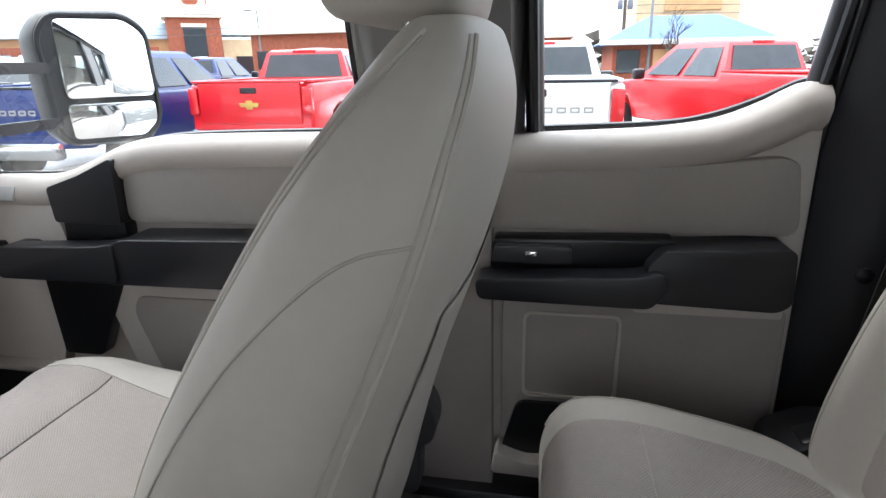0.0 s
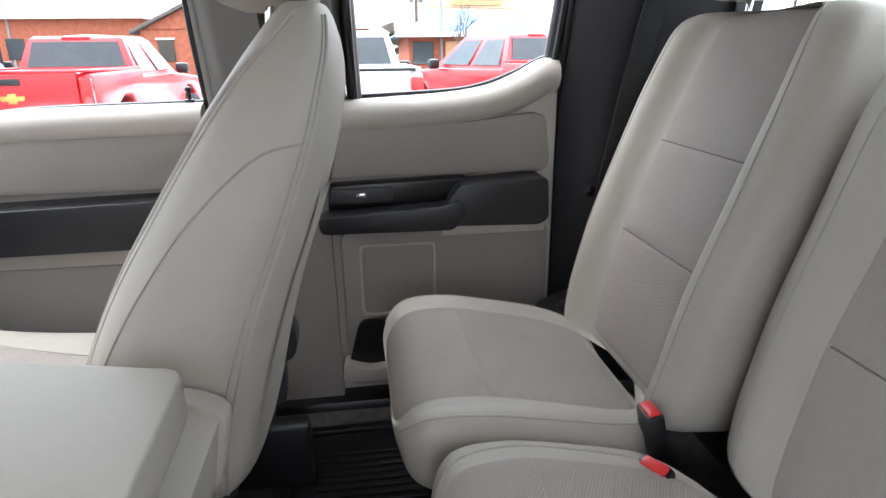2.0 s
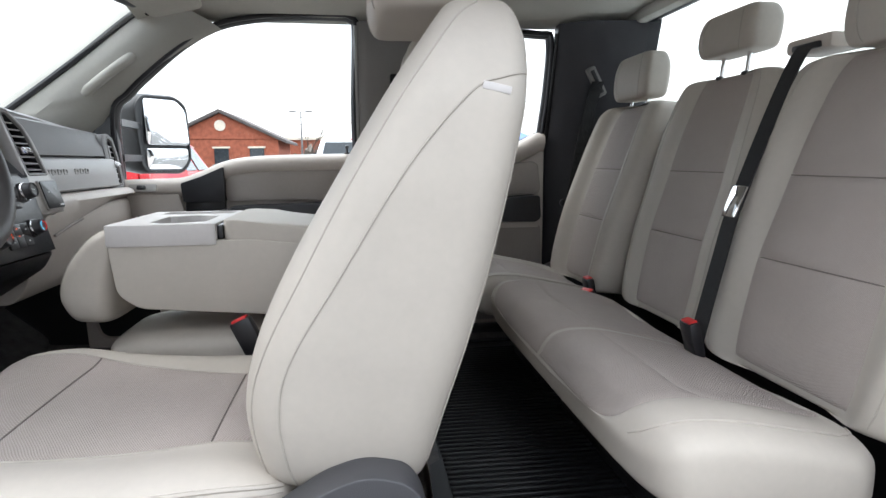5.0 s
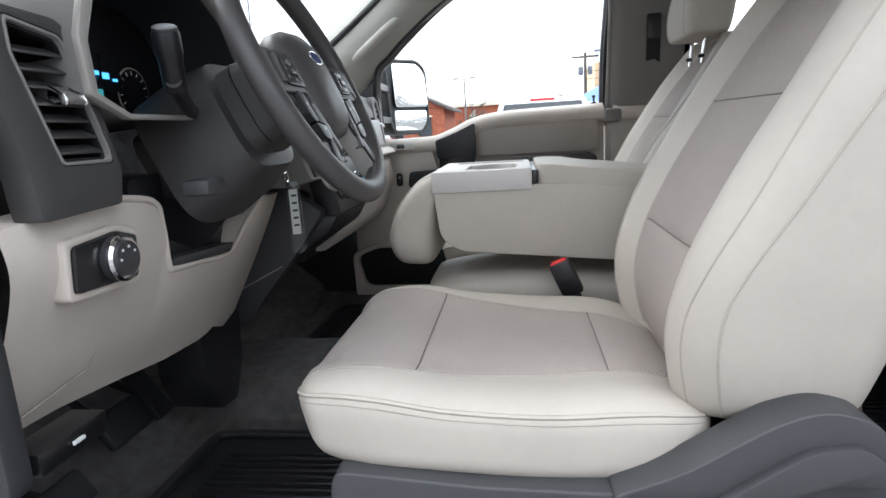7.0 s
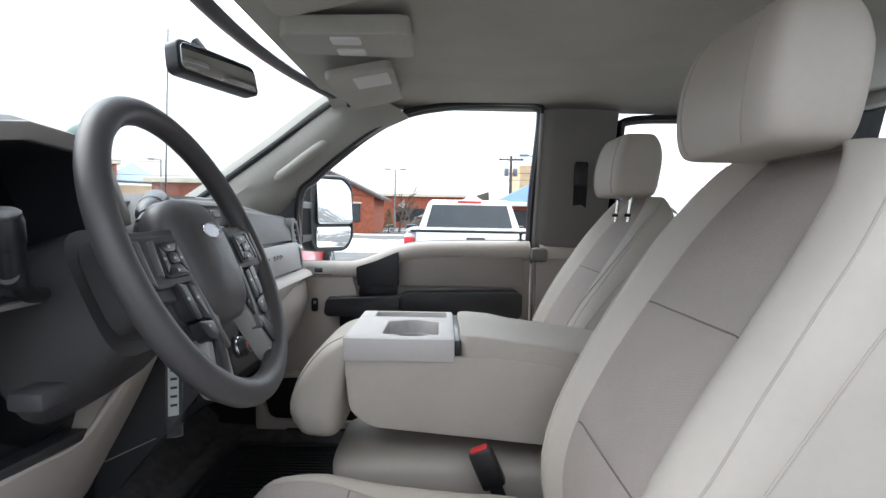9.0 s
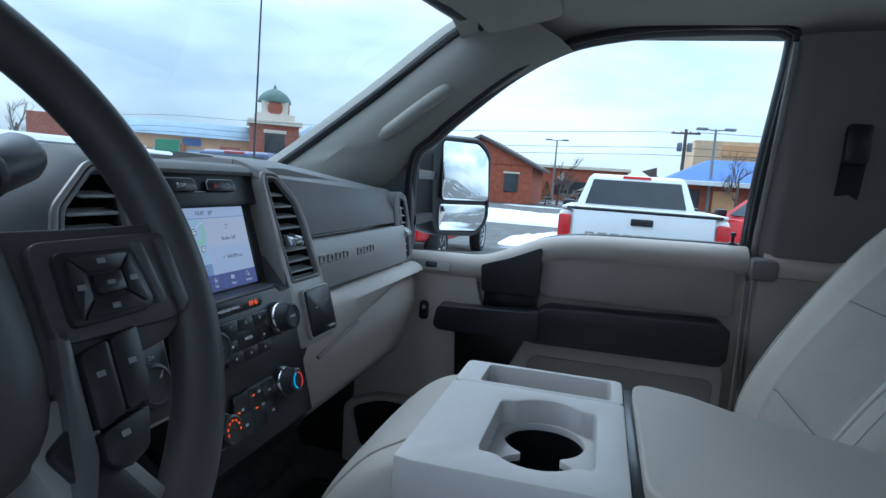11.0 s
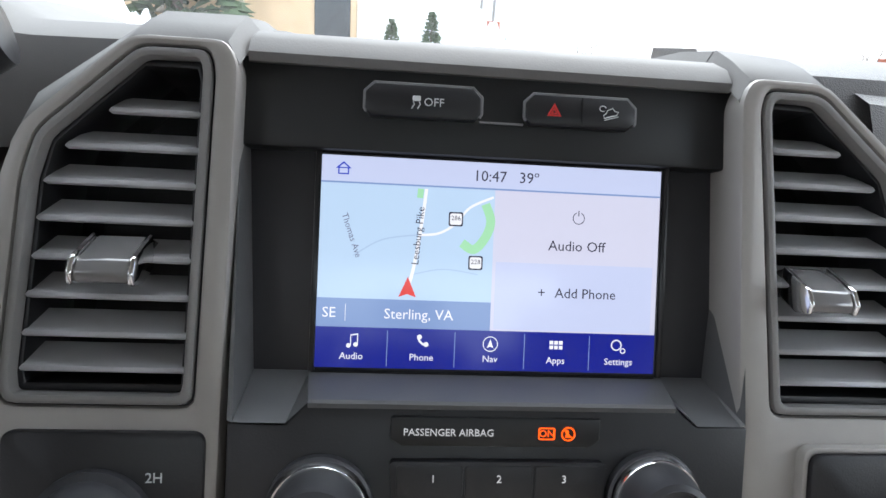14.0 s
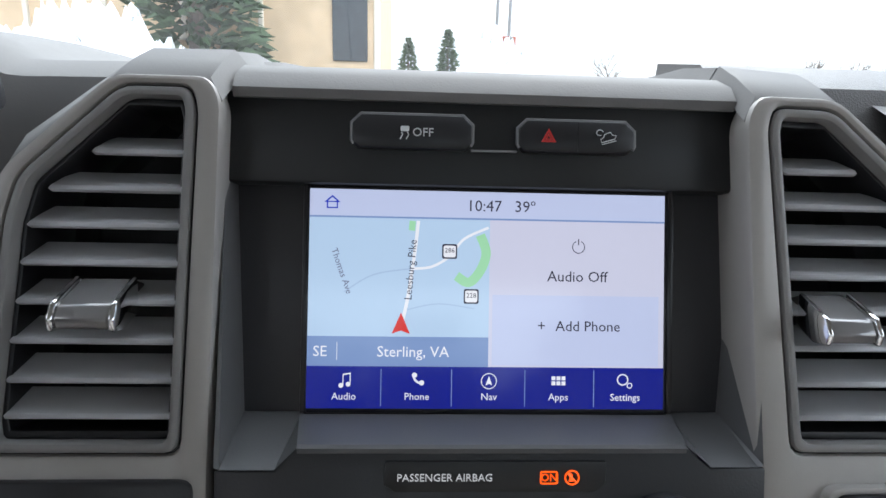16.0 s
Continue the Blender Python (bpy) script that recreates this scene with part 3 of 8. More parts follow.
part("lock_button", rbox((0.87, 1.057, 1.288), (0.008, 0.008, 0.010), 0.002), M_GRAPH, lk)
part("lock_pin", join(lathe([(0.004, 0), (0.004, 0.018), (0.007, 0.02), (0.006, 0.027), (0.001, 0.029)], Matrix.Translation((0.925, 0.315, 1.524)), 12),
                      lathe([(0.01, -0.006), (0.01, 0.003), (0.006, 0.004)], Matrix.Translation((0.925, 0.315, 1.524)), 12)), M_BLACK, d1, "black lock pin")


def win_frame(owner, path, r, closed=False):
    pts = smoothline([(a, b, 0) for a, b in path], 5)
    part("window_seal", tube([(tumble(p.y) - 0.012, p.x, p.y) for p in pts], r * 0.55, 8), M_BLACK, owner)
    part("window_surround", tube([(tumble(p.y) + 0.015, p.x, p.y) for p in pts], r, 10, flat=1.3), M_BLACKG, owner)


top = [(1.145, 1.42), (1.122, 1.665), (1.06, 1.735), (0.98, 1.803), (0.855, 1.895), (0.735, 1.955), (0.60, 1.982), (0.45, 1.992), (0.33, 1.994), (0.285, 1.985), (0.270, 1.95), (0.280, 1.70), (0.278, 1.50)]
win_frame(d1, top, 0.016)
gp = [(1.145, 1.42), (1.122, 1.665), (0.98, 1.803), (0.855, 1.895), (0.735, 1.955), (0.45, 1.992), (0.285, 1.985), (0.278, 1.50), (0.55, 1.507), (0.76, 1.484), (0.90, 1.428)]
bm = bmesh.new()
bm.faces.new([bm.verts.new((tumble(b), a, b)) for a, b in gp])
pane = part("pane", bm, M_GLASS, d1)
pane.visible_shadow = False

for sx in (-1, 1):
    kp_ = tagged(part("kick_panel", prism([(1.25, 0.78), (1.25, 1.46), (1.74, 1.46), (1.74, 0.78)], "x", sx * 0.862, sx * 0.90, 0.004), M_BLACK, None), "black footwell side panel", "trim", kind="structure")
tagged(part("firewall", rbox((0, 1.735, 1.17), (1.74, 0.03, 0.80), 0.004), M_BLACK, None), "black bulkhead at the front of the footwells", "wall", kind="structure")

d2 = thing("door_2", (0.9, -0.1, 0.80), "closed rear-hinged half door with grey trim and black armrest", "door", kind="structure")
belt2 = [(0.27, 1.50), (0.05, 1.512), (-0.02, 1.518), (-0.22, 1.526), (-0.30, 1.538), (-0.37, 1.562), (-0.43, 1.590), (-0.456, 1.592)]
part("door_shell", prism([(0.27, 0.80)] + belt2 + [(-0.456, 0.80)], "x", 0.900, 0.985, 0.006), M_TRIM, d2)
rail2 = [(0.25, 1.485), (0.02, 1.49), (-0.12, 1.496), (-0.22, 1.502), (-0.31, 1.516), (-0.38, 1.543), (-0.425, 1.567), (-0.45, 1.568)]
part("belt_rail", strip([(a, b - 0.008) for a, b in rail2], 0.038, 0.866, 0.965, 0.02), M_TRIM, d2)
part("glass_seal", tube([(0.957, p.x, p.y) for p in smoothline([(a, b + 0.004, 0) for a, b in belt2[1:]], 5)], 0.007, 8), M_BLACK, d2)
part("upper_insert", prism(rounded([(0.24, 1.36), (0.24, 1.462), (-0.25, 1.472), (-0.40, 1.488), (-0.425, 1.478), (-0.44, 1.36)], 0.03), "x", 0.878, 0.905, 0.012), M_TRIMD, d2)
arm2 = rounded([(-0.205, 1.262), (-0.200, 1.318), (-0.225, 1.350), (-0.415, 1.358), (-0.42, 1.27), (-0.40, 1.256)], 0.012)
part("armrest", prism(arm2, "x", 0.812, 0.90, 0.012, 3), M_BLACK, d2, "black padded armrest")
part("pull_handle", prism(rounded([(0.066, 1.262), (0.070, 1.298), (-0.19, 1.310), (-0.222, 1.322), (-0.238, 1.298), (-0.21, 1.258)], 0.014), "x", 0.795, 0.850, 0.013, 3), M_BLACK, d2, "black door pull")
part("pull_back", prism(rounded([(0.055, 1.258), (0.052, 1.300), (-0.21, 1.300), (-0.21, 1.258)], 0.01), "x", 0.845, 0.90, 0.004), M_BLACK, d2)
part("armrest_back", prism(rounded([(0.05, 1.30), (0.045, 1.350), (-0.25, 1.356), (-0.25, 1.30)], 0.008), "x", 0.85, 0.90, 0.004), M_BLACKG, d2)
sp = part("switch_plate", prism(rounded([(0.045, 1.318), (0.04, 1.346), (-0.085, 1.346), (-0.085, 1.318)], 0.006), "x", 0.825, 0.856, 0.004), M_PANEL, d2)
part("window_switch", rbox((0.824, -0.02, 1.336), (0.012, 0.020, 0.009), 0.002), M_CHROME, sp, "small bright window switch")
part("lower_panel", prism(rounded([(0.03, 0.86), (0.03, 1.238), (-0.44, 1.238), (-0.44, 0.86)], 0.02), "x", 0.876, 0.905, 0.010), M_TRIMD, d2)
part("lower_ledge", prism(rounded([(-0.19, 1.232), (-0.19, 1.252), (-0.42, 1.256), (-0.42, 1.232)], 0.006), "x", 0.845, 0.90, 0.006), M_TRIM, d2)
part("speaker_cover", framed(rect(-0.178, 1.04, -0.008, 1.212, 0.015), rect(-0.172, 1.046, -0.014, 1.206, 0.014), "x", 0.872, 0.88, 0.001), M_TRIM, d2, "square speaker cover outline")
part("pillar_panel", prism(rounded([(0.265, 0.82), (0.265, 1.46), (0.05, 1.46), (0.045, 0.82)], 0.015), "x", 0.868, 0.905, 0.010), M_TRIMD, d2)
cup = part("cup_pocket", prism(rounded([(0.038, 0.945), (0.045, 0.90), (-0.12, 0.895), (-0.12, 0.935), (-0.02, 0.925), (0.012, 0.935)], 0.012), "x", 0.825, 0.88, 0.008), M_TRIM, d2)
part("pocket_back", prism(rounded([(0.030, 0.925), (0.000, 1.036), (-0.115, 1.036), (-0.115, 0.915)], 0.02), "x", 0.858, 0.867, 0), M_BLACKG, cup)
top2 = [(-0.018, 1.515), (-0.012, 1.72), (-0.008, 1.90), (-0.03, 1.945), (-0.20, 1.955), (-0.40, 1.95), (-0.445, 1.93), (-0.452, 1.75), (-0.445, 1.58)]
win_frame(d2, top2, 0.016)
bm = bmesh.new()
bm.faces.new([bm.verts.new((tumble(b), a, b)) for a, b in top2 + [(-0.37, 1.562), (-0.22, 1.526)]])
pane = part("pane", bm, M_GLASS, d2)
pane.visible_shadow = False
# the door's own pillar with the front belt
rings = []
for z in np.linspace(1.50, 1.97, 8):
    x = tumble(z)
    rings.append([(x + 0.02, 0.285, z), (x - 0.03, 0.262, z), (x - 0.055, 0.23, z), (x - 0.062, 0.12, z), (x - 0.04, 0.02, z), (x + 0.02, 0.0, z)])
pil = part("pillar", loft(rings), M_BPIL, d2, "grey door pillar")
part("pillar_edge", tube([(tumble(z) - 0.02, 0.268, z) for z in np.linspace(1.44, 1.96, 6)], 0.009, 8), M_SATIN, pil)
part("pillar_cap", rbox((0.885, 0.255, 1.475), (0.07, 0.06, 0.05), 0.012), M_BPIL, pil)


def webbing(pts, w, owner, name="webbing", mt=None):
    """Flat belt webbing along points; its width lies along y."""
    ps = smoothline(pts, 6)
    rings = [[p + Vector((0.0012, w / 2, 0)), p + Vector((0.0012, -w / 2, 0)), p + Vector((-0.0012, -w / 2, 0)), p + Vector((-0.0012, w / 2, 0))] for p in ps]
    return part(name, loft(rings), mt or M_BELT, owner)


fb = thing("seat_belt", (0.83, 0.16, 0.85), "black front passenger seat belt hanging from its pillar guide", "seat belt", "seat belts")
part("guide", rbox((0.795, 0.13, 1.76), (0.022, 0.05, 0.085), 0.01), M_BLACK, fb, "black sliding belt guide")
webbing([(0.80, 0.13, 1.74), (0.815, 0.127, 1.70), (0.83, 0.125, 1.66), (0.86, 0.12, 1.62)], 0.046, fb)
for sx in (1, -1):
    rb = thing("seat_belt", (sx * 0.72, -0.56, 1.2), "black rear seat belt drawn down the corner panel", "seat belt", "seat belts")
    gm = pose(0, 0, 0, -28, 0, 0).to_3x3()
    gd = part("guide", rbox((sx * 0.748, -0.600, 1.775), (0.022, 0.040, 0.115), 0.009, gm), M_BPIL, rb, "grey belt guide bezel")
    part("guide_slot", rbox((sx * 0.738, -0.600, 1.775), (0.006, 0.016, 0.090), 0.003, gm), M_BLACKG, gd, "dark guide slot")
    webbing([(sx * 0.735, -0.602, 1.775), (sx * 0.733, -0.575, 1.68), (sx * 0.738, -0.540, 1.50), (sx * 0.748, -0.505, 1.25), (sx * 0.75, -0.49, 1.03)], 0.046, rb)
    part("stop_button", lathe([(0.001, 0), (0.012, 0.001), (0.012, 0.008), (0.001, 0.012)], pose(sx * 0.80, -0.50, 1.33, 0, -90 * sx, 0), 14), M_BLACK, rb)


# ---------- seats ----------
def headrest(parent, cx, cy, cz, w, h, d, lean=10, posts=True):
    hr = part("headrest", headpad(cx, cy, cz, w, h, d, lean).shell(56, 28), M_SIDE, parent)
    p = headpad(cx, cy, cz, w, h, d, lean)
    for s in (-1, 1):
        part("headrest_seam", p.seam([(s * 0.62, 0.06), (s * 0.66, 0.5), (s * 0.62, 0.94)], 0.0010), M_SEAM, hr)
        if posts:
            part("headrest_post", tube([(cx + s * w * 0.22, cy + 0.01, cz - h * 0.5 - 0.07), (cx + s * w * 0.22, cy, cz - h * 0.3)], 0.0055, 10), M_CHROME, parent, "chrome headrest post")
            part("post_collar", lathe([(0.008, 0), (0.0095, 0.003), (0.0095, 0.007), (0.006, 0.010)], Matrix.Translation((cx + s * w * 0.22, cy + 0.012, cz - h * 0.5 - 0.055)), 12), M_BLACK, parent)
    return hr


def headpad(cx, cy, cz, w, h, d, lean):
    a = math.tan(radians(lean))
    f, b = [], []
    for t in np.linspace(-0.5, 0.5, 7):
        z = cz + t * h
        y = cy - a * (t * h)
        f.append((y + d * (0.52 - 0.12 * (2 * t) ** 2), z))
        b.append((y - d * (0.48 - 0.22 * max(0, 2 * t) ** 2), z))
    return Pad(f, b, [w * 0.48, w * 0.5, w * 0.5, w * 0.47], cx, n=6, m=7)


def front_seat(name, cx, dy, out, label, drop=0.0, thin=0.0):
    """out: +1 or -1, the outboard side."""
    s = thing(name, (cx, 0.5 + dy, 0.80), label, "car seat", "front seats")

    def sh(pts):
        return [(a + dy, b) for a, b in pts]

    def shb(pts):
        """The backrest leans by lean more metres at its top and is lower by drop."""
        return [(a + dy, 1.07 + (b - 1.07) * (1 - drop / 0.63)) for a, b in pts]
    # backrest
    front = shb([(0.425, 1.085), (0.440, 1.19), (0.422, 1.28), (0.375, 1.38), (0.315, 1.48), (0.255, 1.575), (0.205, 1.645), (0.165, 1.700)])
    back = shb([(0.215, 1.070), (0.185, 1.17), (0.150, 1.26), (0.118, 1.36), (0.095, 1.46), (0.080, 1.56), (0.078, 1.635), (0.090, 1.700)])
    front = [(a - thin, b) for a, b in front]
    lean_ = (0.020, 0.016, 0.010, 0.006, 0.005, 0.010, 0.012, 0.012) if out < 0 else (-0.004, -0.014, -0.026, -0.028, -0.016, -0.004, 0.0, 0.0)
    back = [(a - w_, b) for (a, b), w_ in zip(back, lean_)]
    bk = Pad(front, back, [0.235, 0.25, 0.258, 0.262, 0.262, 0.252, 0.222, 0.165], cx, n=4.2, m=10, bolster=0.042, b0=0.46, b1=0.80, nbs=(5.5, 2.3) if out < 0 else (3.2, 3.2))
    b = part("backrest", bk.shell(96, 56), M_SIDE, s)
    part("upper_insert", bk.panel((-0.54, -0.50), (0.54, 0.50), 0.577, 0.972, 28, 26), M_CLOTH, b, "woven grey cloth insert")
    part("middle_insert", bk.panel((-0.55, -0.54), (0.55, 0.54), 0.30, 0.575, 28, 22), M_CLOTH, b, "woven grey cloth insert")
    part("lower_insert", bk.panel((-0.55, -0.55), (0.55, 0.55), 0.04, 0.298, 28, 20), M_CLOTH, b, "woven grey cloth insert")
    for sg in (-1, 1):
        if out < 0 and sg == out:
            part("side_seam", bk.sideseam(sg, [(0.80, 0.03), (0.82, 0.2), (0.74, 0.41), (0.73, 0.58), (0.66, 0.75), (0.50, 0.90), (0.1, 0.96)], 0.0013), M_SEAM, b)
            part("rear_seam", bk.sideseam(sg, [(-0.90, 0.03), (-0.90, 0.4), (-0.90, 0.75), (-0.80, 0.95)], 0.0012), M_SEAM, b)
            part("panel_seam", bk.sideseam(sg, [(0.50, 0.03), (0.56, 0.15), (0.57, 0.26), (0.43, 0.41), (0.25, 0.60), (-0.12, 0.725), (-0.5, 0.76), (-0.9, 0.78)], 0.0014), M_SEAM, b)
            continue
        part("side_piping", bk.sideseam(sg, [(0.90, 0.03), (0.91, 0.40), (0.87, 0.56), (0.78, 0.70), (0.64, 0.84), (0.15, 0.955)], 0.0026), M_SIDE, b)
        part("side_seam", bk.sideseam(sg, [(0.82, 0.03), (0.83, 0.40), (0.79, 0.56), (0.70, 0.70), (0.56, 0.83), (0.12, 0.945)], 0.0012), M_SEAM, b)
        part("rear_piping", bk.sideseam(sg, [(-0.64, 0.03), (-0.63, 0.4), (-0.64, 0.7), (-0.66, 0.82), (-0.80, 0.95)], 0.0024), M_SIDE, b)
        part("rear_seam", bk.sideseam(sg, [(-0.56, 0.03), (-0.54, 0.4), (-0.56, 0.7), (-0.58, 0.82), (-0.72, 0.95)], 0.0012), M_SEAM, b)
        part("panel_seam", bk.sideseam(sg, [(0.72, 0.03), (0.68, 0.20), (0.63, 0.36), (0.48, 0.53), (0.30, 0.605), (0.05, 0.66), (-0.22, 0.688), (-0.55, 0.697)], 0.0013), M_SEAM, b)
    for v_ in (0.575, 0.299):
        part("insert_seam", bk.seam([(-0.53, v_), (0, v_), (0.53, v_)], 0.0012, 0.0012), M_SEAMC, b)
    part("side_label", rbox(bk.side(out, -0.42, 0.735, 0.001), (0.002, 0.034, 0.009), 0.001, pose(0, 0, 0, 12, 0, 0).to_3x3()), M_STONE, b, "pale grey airbag tag")
    headrest(s, cx, 0.158 + dy + (0.030 if out < 0 else 0), 1.785 - drop - (0.008 if out < 0 else 0), 0.27, 0.172, 0.13, 8, out > 0)
    # cushion, lofted from the rear to the front
    top = sh([(0.36, 1.105), (0.46, 1.135), (0.58, 1.140), (0.70, 1.150), (0.80, 1.168), (0.885, 1.160), (0.918, 1.13)])
    bot = sh([(0.37, 1.02), (0.46, 1.00), (0.58, 1.00), (0.70, 1.01), (0.80, 1.015), (0.865, 1.03), (0.895, 1.06)])
    cu = Pad(top, bot, [0.235, 0.250, 0.258, 0.262, 0.262, 0.250, 0.215], cx, n=4.0, m=7, bolster=0.018, b0=0.52, b1=0.92)
    c = part("cushion", cu.shell(96, 48), M_SIDE, s)
    part("rear_insert", cu.panel((-0.46, -0.52), (0.46, 0.52), 0.05, 0.205, 26, 16), M_CLOTH, c, "woven grey cloth insert")
    part("middle_insert", cu.panel((-0.52, -0.71), (0.52, 0.71), 0.208, 0.575, 26, 22), M_CLOTH, c, "woven grey cloth insert")
    part("front_insert", cu.panel((-0.71, -0.80), (0.71, 0.80), 0.578, 0.965, 28, 22), M_CLOTH, c, "woven grey cloth insert")
    for sg in (-1, 1):
        part("insert_edge", cu.seam([(sg * 0.465, 0.05), (sg * 0.525, 0.21), (sg * 0.715, 0.576), (sg * 0.80, 0.955)], 0.0010, 0.0006), M_SEAM, c)
        part("piping", cu.sideseam(sg, [(0.66, 0.05), (0.58, 0.3), (0.58, 0.6), (0.62, 0.85), (0.70, 0.96)], 0.0034), M_SIDE, c)
        part("piping_seam", cu.sideseam(sg, [(0.52, 0.05), (0.46, 0.3), (0.46, 0.6), (0.50, 0.85), (0.58, 0.96)], 0.0010), M_SEAM, c)
    for v_, w_ in ((0.2065, 0.51), (0.5765, 0.70)):
        part("insert_seam", cu.seam([(-w_, v_), (0, v_), (w_, v_)], 0.0012, 0.0012), M_SEAMC, c)
    # outboard valance with recliner cover and lumbar knob
    x0, x1 = cx + out * 0.235, cx + out * 0.292
    val = sh([(0.845, 1.052), (0.86, 0.93), (0.24, 0.93), (0.235, 1.04), (0.44, 1.034), (0.50, 1.028), (0.66, 1.034)])
    part("valance", prism(rounded(val, 0.02), "x", min(x0, x1 - out * 0.012), max(x0, x1 - out * 0.012), 0.012, 3), M_GRAPHD, s, "dark grey side valance")
    rec = sh([(0.52, 1.028), (0.43, 1.062), (0.33, 1.125), (0.28, 1.142), (0.225, 1.125), (0.205, 1.08), (0.215, 1.03), (0.36, 1.01)])
    part("recliner_cover", prism(rounded(rec, 0.03), "x", min(x0, x1), max(x0, x1), 0.014, 3), M_GRAPHD, s, "dark grey recliner cover")
    lev = sh([(0.415, 1.00), (0.425, 1.015), (0.30, 1.098), (0.25, 1.105), (0.222, 1.085), (0.225, 1.055), (0.27, 1.062)])
    part("recliner_lever", prism(rounded(lev, 0.012), "x", min(x1, x1 + out * 0.014), max(x1, x1 + out * 0.014), 0.005, 2), M_GRAPHD, s, "dark grey recliner lever")
    km = pose(x1 - out * 0.012, 0.672 + dy, 0.985, 0, 90 * out, 0)
    kb = part("lumbar_knob", lathe([(0.030, 0), (0.030, 0.010), (0.024, 0.013), (0.023, 0.026), (0.018, 0.030), (0.001, 0.030)], km, 28), M_GRAPHD, s, "ribbed black lumbar knob")
    grips = None
    for q in range(12):
        a = 2 * math.pi * q / 12
        g = rbox(km @ Vector((0.024 * math.cos(a), 0.024 * math.sin(a), 0.02)), (0.012, 0.005, 0.005), 0.0015, seg=1)
        grips = join(grips, g) if grips else g
    part("grips", grips, M_GRAPHD, kb)
    # inboard cover, frame and rails
    xi = cx - out * 0.25
    part("inner_cover", prism(rounded(sh([(0.84, 1.04), (0.84, 0.95), (0.25, 0.95), (0.22, 1.06), (0.30, 1.10), (0.44, 1.04)]), 0.02), "x", xi - 0.015, xi + 0.015, 0.006), M_BLACK, s)
    part("seat_frame", rbox((cx, 0.55 + dy, 0.975), (0.42, 0.52, 0.08), 0.01), M_BLACK, s)
    for sg in (-1, 1):
        part("seat_rail", rbox((cx + sg * 0.17, 0.52 + dy, 0.865), (0.045, 0.66, 0.14), 0.008), M_BLACK, s)
    # map pocket on the back
    rows = []
    for v_ in np.linspace(0.08, 0.60, 12):
        rows.append([bk.pt(x_, -max(0.0, 1 - abs(x_) ** bk.nbs[int(x_ > 0)]) ** (1 / bk.nbs[int(x_ > 0)]), v_) + Vector((0, -0.0022, 0)) for x_ in np.linspace(-0.70, 0.70, 16)])
    part("map_pocket", loft(rows, False, False), M_SIDE, b, "vinyl map pocket")
    if out < 0:
        # loose skirt of the back cover hanging below the frame
        skirt = [[(cx + x_, 0.208 + dy + 0.004 * math.sin(9 * x_) - 0.03 * t_, 1.13 - 0.21 * t_) for x_ in np.linspace(-0.205, 0.205, 14)] for t_ in np.linspace(0, 1, 7)]
        sk2 = [[(x_, y_ + 0.007, z_) for x_, y_, z_ in r_] for r_ in reversed(skirt)]
        part("cover_skirt", loft(skirt + sk2 + skirt[:1], False, False), M_SIDE, b, "loose vinyl skirt below the back cover")
    return s


M_GRAPHD = mat("dark_grey_seat_plastic", rgb((60, 60, 63)), 0.5, var=0.06, bump=0.25, bscale=900, kind="cells")
front_seat("front_seat", -0.455, 0.0, -1, "light grey cloth driver's seat with dark side valance and lumbar knob")
front_seat("front_seat", 0.475, -0.085, 1, "light grey cloth passenger seat set further back", 0.03, 0.022)


def belt_buckle(at, lean, label, group="belt buckles", turn=0, lean2=0):
    b = thing("belt_buckle", at, label, "seat belt buckle", group)
    m = pose(*at) @ pose(0, 0, 0, lean2, 0, 0) @ pose(0, 0, 0, lean if not lean2 else 0, 0, turn)
    bm = rbox((0, 0, 0.085), (0.046, 0.025, 0.078), 0.007)
    bm.transform(m)
    part("body", bm, M_BLACK, b)
    bm = rbox((0, 0, 0.122), (0.034, 0.018, 0.010), 0.003)
    bm.transform(m)
    part("release_button", bm, M_RED, b, "red release button")
    bm = rbox((0, 0, 0.02), (0.026, 0.008, 0.10), 0.003)
    bm.transform(m)
    part("stem", bm, M_BLACK, b)
    return b


belt_buckle((-0.165, 0.475, 1.065), 12, "black belt buckle with red button beside the driver's seat", turn=82, lean2=-24)
belt_buckle((0.285, -0.425, 1.02), -12, "black belt buckle with red button between the rear seats")
belt_buckle((0.215, -0.40, 1.01), -22, "black belt buckle with red button lying between the rear cushions", turn=30)
belt_buckle((-0.305, -0.405, 1.05), -14, "black belt buckle with red button on the rear bench")

# ---------- centre seat folded down as a console ----------
cs = thing("centre_console", (0.05, 0.55, 0.80), "light grey folded centre seat serving as armrest and console", "console")
CX0, CX1 = -0.115, 0.215
ccx = (CX0 + CX1) / 2
body = rounded([(0.788, 1.335), (0.775, 1.225), (0.735, 1.195), (0.40, 1.165), (0.15, 1.165), (0.13, 1.26), (0.16, 1.278), (0.34, 1.318), (0.50, 1.335)], 0.02)
notch = [(0.775, 1.250), (0.775, 1.225), (0.735, 1.197), (0.40, 1.167), (0.155, 1.168), (0.14, 1.255), (0.17, 1.272), (0.34, 1.312), (0.565, 1.332), (0.57, 1.250)]
part("console_body", join(prism(body, "x", CX0 + 0.004, CX0 + 0.034, 0.012, 3), prism(notch, "x", CX0 + 0.025, CX1 - 0.025, 0), prism(body, "x", CX1 - 0.034, CX1 - 0.004, 0.012, 3)), M_SIDE, cs)
# cup-holder tray: one moulded top with a coin tray and two joined wells
def star(fn, k=64):
    return [(0.005 + fn(a) * math.cos(a), 0.661 + fn(a) * math.sin(a)) for a in [2 * math.pi * (i + 0.5) / k for i in range(k)]]


